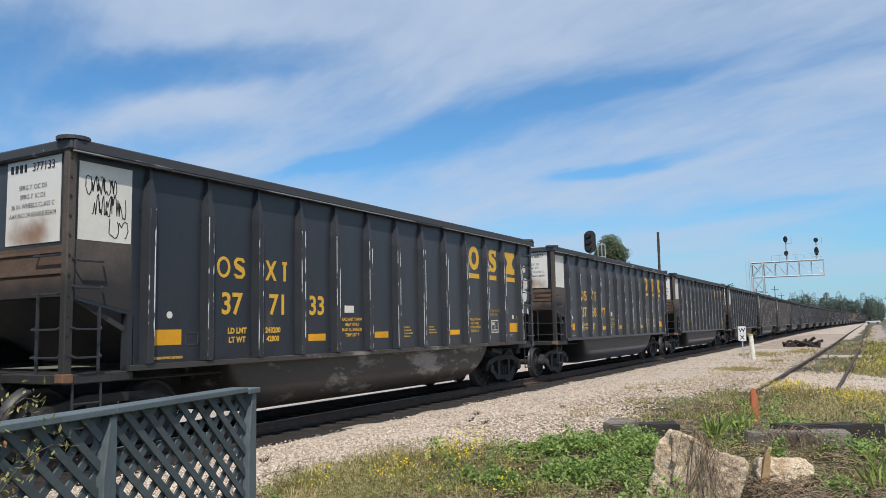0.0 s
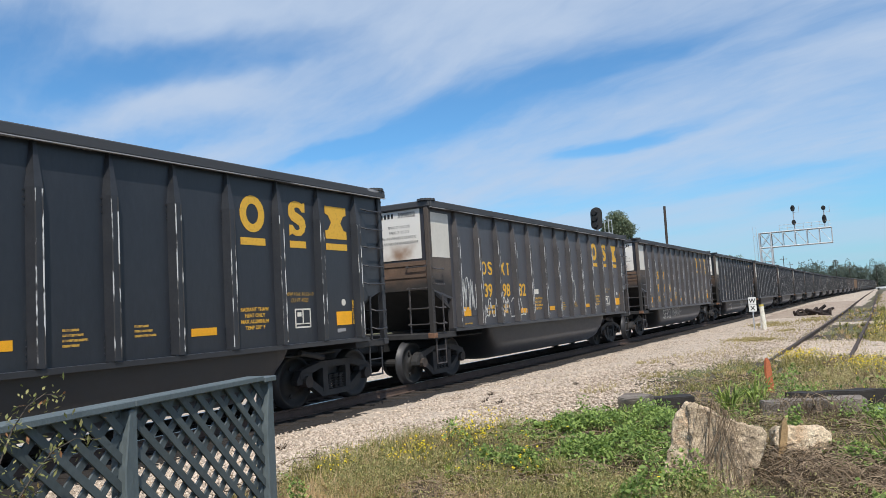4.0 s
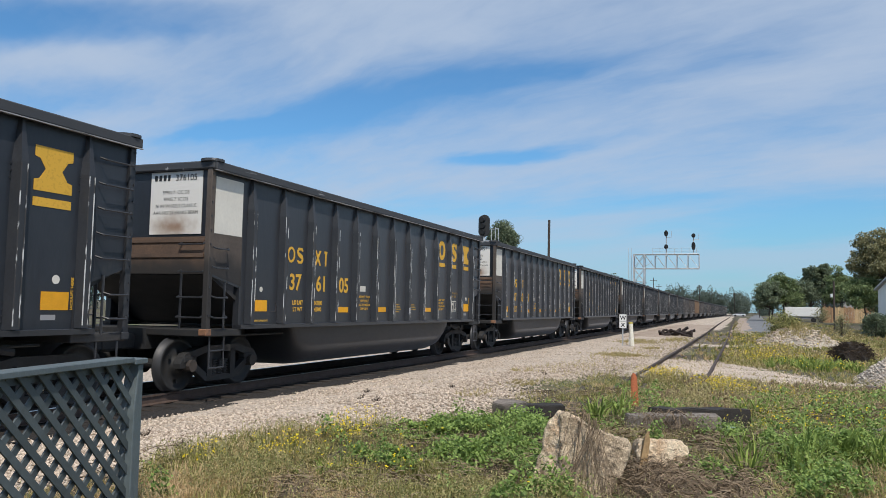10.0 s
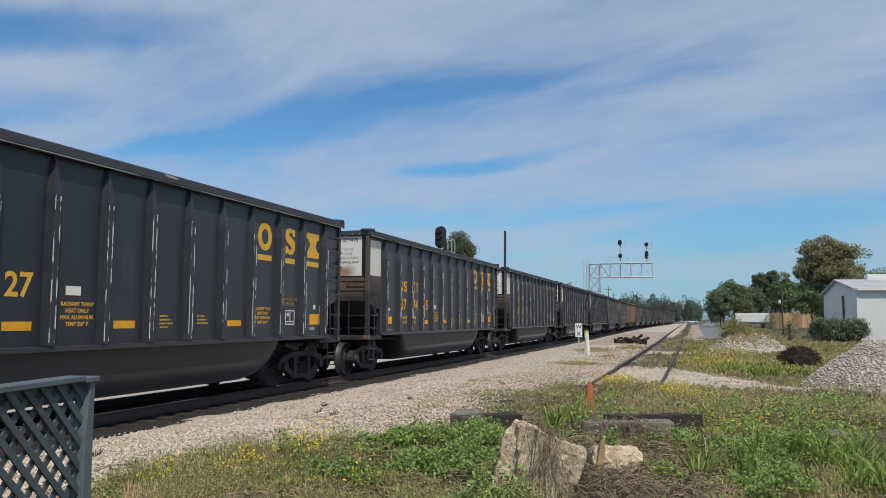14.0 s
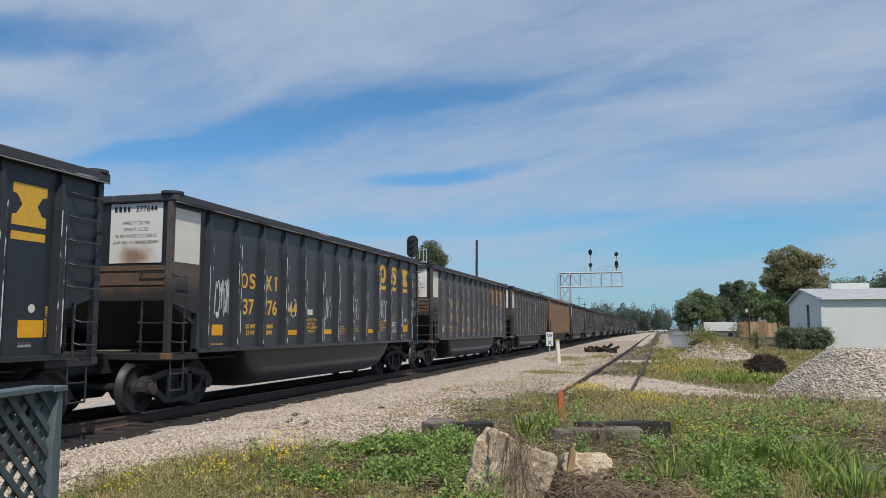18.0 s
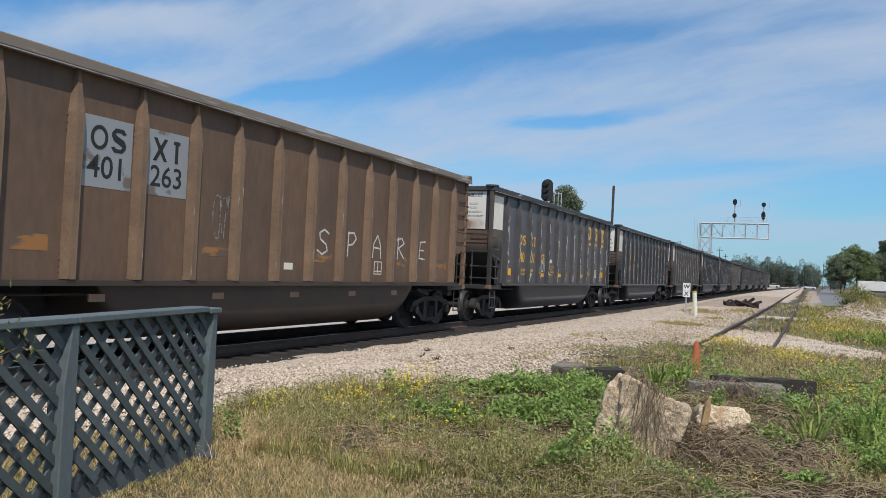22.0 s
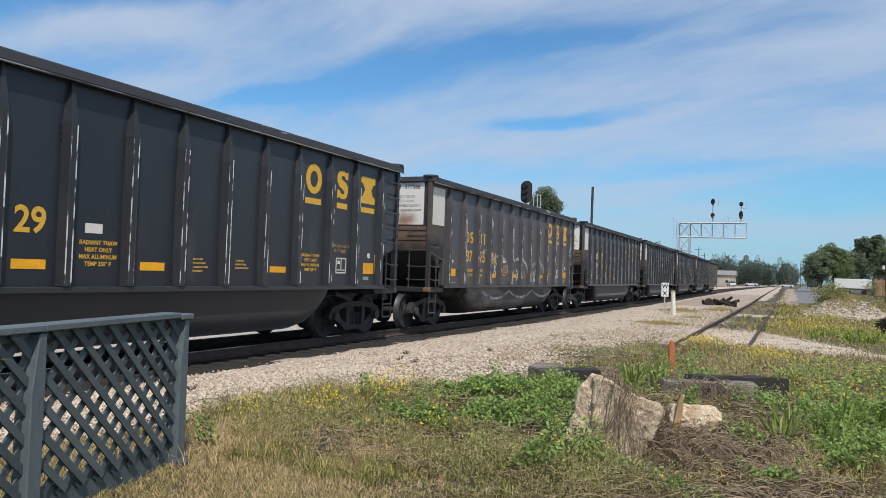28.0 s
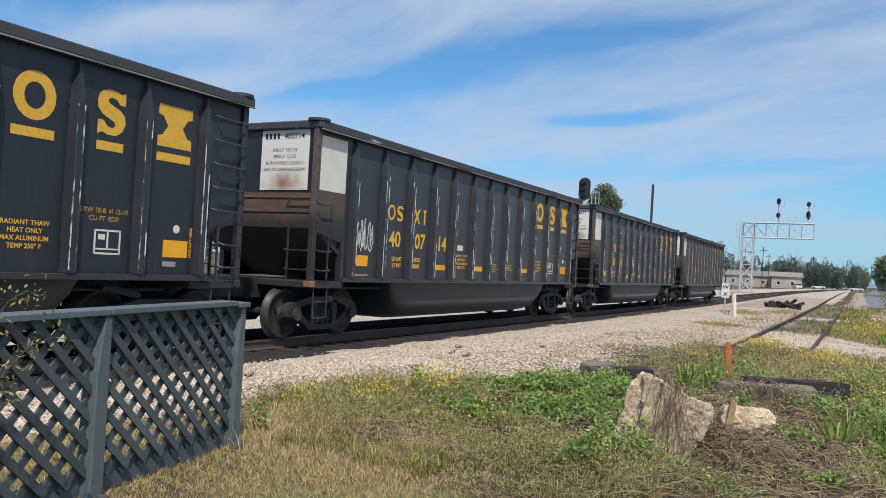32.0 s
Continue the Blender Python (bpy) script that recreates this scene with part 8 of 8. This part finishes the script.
for k in range(5):
    leaf_cloud("hedge_bush", 8.55 + k * 0.64, 62.2 + 0.25 * k, 0.75, 0.8, 0.0, 1.7 - 0.1 * (k % 2), 3200, 0.08, "leaf_dark", "dark green clipped hedge bush before the white shed", "hedge", k)
leaf_cloud("yard_bush", 6.9, 66, 0.7, 0.7, 0, 1.7, 900, 0.07, "leaf_autumn", "olive-brown bush in the yard", "shrub", 9)
leaf_cloud("mound_bush", 1.85, 42.5, 1.05, 0.95, 0.5, 1.6, 3600, 0.05, "weed", "tangled green weeds on top of the rubble mound", "shrub", 10)
leaf_cloud("yard_bush", 12.6, 150, 1.6, 1.6, 0, 3.0, 700, 0.14, "leaf_autumn", "olive bush before the board fence", "shrub", 12)
bp = empty("brush_pile", "dark heap of dead branches and roots", "brush pile", m=pose(3.25, 29, 0) @ Matrix.Diagonal((0.86, 0.86, 0.86, 1)))
V, F, r = [], [], random.Random(8)
for k in range(1900):
    a, b = r.uniform(0, 6.28), r.uniform(0, 1) ** 0.6
    p = Vector((0.76 * b * math.cos(a), 0.62 * b * math.sin(a), 0.60 * math.sqrt(1 - b * b) * r.uniform(0.85, 1.05)))
    q = p + Vector((r.gauss(0, 0.09), r.gauss(0, 0.09), r.gauss(0, 0.06)))
    w = r.uniform(0.006, 0.016)
    i = len(V)
    V += [(p.x, p.y, p.z - w), (p.x, p.y, p.z + w), (q.x, q.y, q.z + w), (q.x, q.y, q.z - w)]
    F.append((i, i + 1, i + 2, i + 3))
tagged(hung("branch_tangle", raw_mesh("branch_tangle", V, F, "brush"), bp), kind="stuff")
bm = bmesh.new()
bmesh.ops.create_icosphere(bm, subdivisions=3, radius=0.5)
for v in bm.verts:
    v.co = Vector((v.co.x * 1.25, v.co.y * 1.1, max(v.co.z, -0.1) * 1.2)) * (1 + 0.25 * noise.noise(v.co * 4))
part("root_mass", bm, "tie", bp)

# ---- trees ----


def tree(x, y, h, spread, leaf, n, size, label, seed, bole=0.35, clumps=52, loose=0.15):
    """Tapered trunk, a limb to every clump, a rounded but ragged crown of leaf clumps with gaps."""
    r, g2 = random.Random(seed), np.random.default_rng(seed)
    t = empty("tree", label, "tree", "", pose(x, y, -0.25, 0, 0, r.uniform(0, 360)))
    bm = bmesh.new()
    tr0, top = 0.02 * h, h * 0.84
    spine, prev = [], Vector((0, 0, 0))
    for j in range(1, 8):
        cur = Vector((r.uniform(-0.02, 0.02) * h, r.uniform(-0.02, 0.02) * h, top * j / 7))
        add_rod(bm, prev, cur, tr0 * (1.05 - (j - 1) / 7), 8, tr0 * (1.05 - j / 7))
        spine.append(cur)
        prev = cur
    half = h * (1 - bole) / 2
    C = g2.normal(size=(clumps, 3))
    C /= np.linalg.norm(C, axis=1)[:, None]
    C[:, 2] = np.where(C[:, 2] < -0.5, -C[:, 2], C[:, 2])
    C *= g2.uniform(0.35, 0.86, (clumps, 1)) * (1 + 0.12 * g2.normal(size=(clumps, 1)))
    C = C * (spread, spread, half) + (0, 0, h * bole + half)
    for c in C:
        e = Vector(c)
        b = min(spine, key=lambda q: abs(q.z - (e.z - 0.25 * half)))
        mid = b.lerp(e, 0.55) + Vector((0, 0, -0.03 * h))
        add_rod(bm, b, mid, tr0 * 0.3, 5, tr0 * 0.2)
        add_rod(bm, mid, e, tr0 * 0.2, 4, tr0 * 0.06)
    part("trunk", bm, "bark", t)
    k = g2.integers(0, clumps, n)
    d = g2.normal(size=(n, 3))
    d /= np.linalg.norm(d, axis=1)[:, None]
    big = g2.uniform(0.7, 1.35, clumps)[k][:, None]
    P = C[k] + d * g2.uniform(0, 1, (n, 1)) ** 0.4 * big * spread * loose * 1.9 * (1, 1, 0.7)
    hung("crown", leaves_mesh("crown", P, g2.uniform(size * 0.6, size * 1.4, n), leaf, 0.2, 0.6), t)
    return t


tree(19.6, 130, 14.8, 6.2, "leaf_autumn", 28000, 0.17, "broad sycamore with thinning olive-brown leaves", 1, 0.15, 170, 0.085)
for i, (x, y, h, s, lf) in enumerate(((4.4, 158, 7.6, 2.8, "leaf_dark"), (7.2, 165, 9.6, 3.4, "leaf"), (10.6, 172, 8.7, 3.2, "leaf_dark"), (13.2, 178, 13.2, 2.1, "leaf_dark"), (15.7, 178, 13.6, 2.1, "leaf_dark"), (17.5, 168, 10.8, 3.4, "leaf"), (24.5, 150, 11.5, 4.2, "leaf_dark"), (29, 140, 10.5, 4.5, "leaf"), (34, 135, 11, 4.5, "leaf_dark"), (39, 128, 11, 4.8, "leaf"), (45, 125, 10.5, 4.8, "leaf_dark"), (16.5, 128, 7.6, 3.2, "leaf"), (5.6, 176, 9.5, 3.0, "leaf"))):
    tree(x, y, h, s, lf, 12500, 0.18, ("dark green roadside oak" if lf == "leaf_dark" else "green broadleaf tree at the roadside"), 20 + i, 0.06, 90, 0.16)
tree(-45.2, 150, 19.2, 3.4, "leaf_dark", 34000, 0.17, "round-crowned green tree standing beyond the train", 60, 0.5, 150, 0.22)
tree(-33, 190, 12.5, 3.6, "leaf_dark", 4000, 0.24, "dark green tree beyond the train", 61, 0.2)
tree(-41, 240, 13, 4.6, "leaf_autumn", 4000, 0.28, "olive-green tree by low buildings", 62, 0.2)


def woods(name, rows, n, size, material, label, seed):
    """A far belt of trees, as one mass of leaf clumps with an uneven top."""
    g2 = np.random.default_rng(seed)
    P = []
    for x0, y0, x1, y1, h0, h1, count in rows:
        for k in range(count):
            f = (k + g2.uniform(0, 1)) / count
            cx0, cy0, h = x0 + (x1 - x0) * f, y0 + (y1 - y0) * f + g2.normal(0, 8), (h0 + (h1 - h0) * f) * g2.uniform(0.62, 1.12)
            w = h * g2.uniform(0.22, 0.36)
            c = g2.normal(size=(n, 3))
            c /= np.linalg.norm(c, axis=1)[:, None]
            c *= g2.uniform(0.35, 1.0, (n, 1)) ** 0.5
            c *= 1 + 0.25 * np.sin(c[:, :1] * 7 + k) * np.sin(c[:, 2:] * 6 + 2 * k)
            P.append(c * (w, w, h * 0.5) + (cx0, cy0, h * 0.5 - 0.4))
    P = np.concatenate(P)
    return stuff(name, leaves_mesh(name, P, g2.uniform(size * 0.6, size * 1.4, len(P)), material, 0.2, 0.7), label, "woods")


woods("far_woods", [(-120, 420, -2, 470, 17, 14, 46), (-6, 500, 3, 620, 15, 16, 12), (-160, 380, -60, 400, 14, 16, 24), (-70, 300, -45, 340, 12.5, 12.5, 9), (-34, 380, -10, 400, 13, 13.5, 14)], 2400, 0.26, "leaf_far", "far dark green belt of woods along the horizon", 71)
woods("roadside_woods", [(9, 210, 60, 190, 11, 12, 18), (14, 330, 90, 300, 13, 12, 22), (8, 420, 16, 560, 12, 14, 12), (50, 120, 110, 110, 10, 12, 14), (-140, 60, -60, 210, 10, 12, 30)], 1500, 0.28, "leaf_far", "dark green woods behind the roadside yards", 72)
# ---- pieces of the setting, last ----
tie = tie_mesh()
for k in range(150):
    y = 2 + k * 0.5
    hung("tie", tie, track, "", pose(track_x(y) + 0.03 * math.sin(k * 2.3), y, RAIL_Z - 0.165 + 0.004 * math.sin(k), 0, 0, 0.6 * math.sin(k * 1.7)))
bm = bmesh.new()
for y in list(np.arange(-50, 2, 0.5)) + list(np.arange(77, 330, 0.5)):
    add_box(bm, track_x(y) - 1.3, y - 0.115, RAIL_Z - 0.335, track_x(y) + 1.3, y + 0.115, RAIL_Z - 0.165)
tagged(part("tie_run", bm, "tie", track), kind="stuff")


# ---- what moves ----
def travelled(t):
    return 14.12 * t - 0.0037 * t * t - float(np.interp(t, [0, 6, 15, 23, 32], [0.1, 0.15, 0.07, 0, 0]))


def car_row(k, t):
    y = 20.35 + PITCH * k - 7.31 - travelled(t)
    a, b = track_x(y - 6.16), track_x(y + 6.16)
    return pose((a + b) / 2, y, RAIL_Z, 0, 0, math.degrees(math.atan2(a - b, 12.32)))


def motions():
    for k, number, kind, car in TRAIN:
        walk(car, [(t, car_row(k, t)) for t in range(33)])
        wheels = [o for o in car.children if o.name.startswith("wheelset")]
        first = next((f for f in range(961) if 13.04 + PITCH * k - travelled(f / 30) < 45), 960)
        last = next((f for f in range(961) if 13.04 + PITCH * k - travelled(f / 30) < -12), 960)
        for w in wheels:
            at = w.matrix_basis.translation.copy()
            rows = [(f / 30, pose(*at, math.degrees(travelled(f / 30) / 0.457))) for f in range(first, last + 1)]
            if first > 0:
                rows.insert(0, (0.0, rows[0][1]))
            if last < 960:
                rows.append((32.0, rows[-1][1]))
            if len(rows) == 1:
                rows.append((0.0 if first else 32.0, rows[0][1]))
            walk(w, rows)


motions()
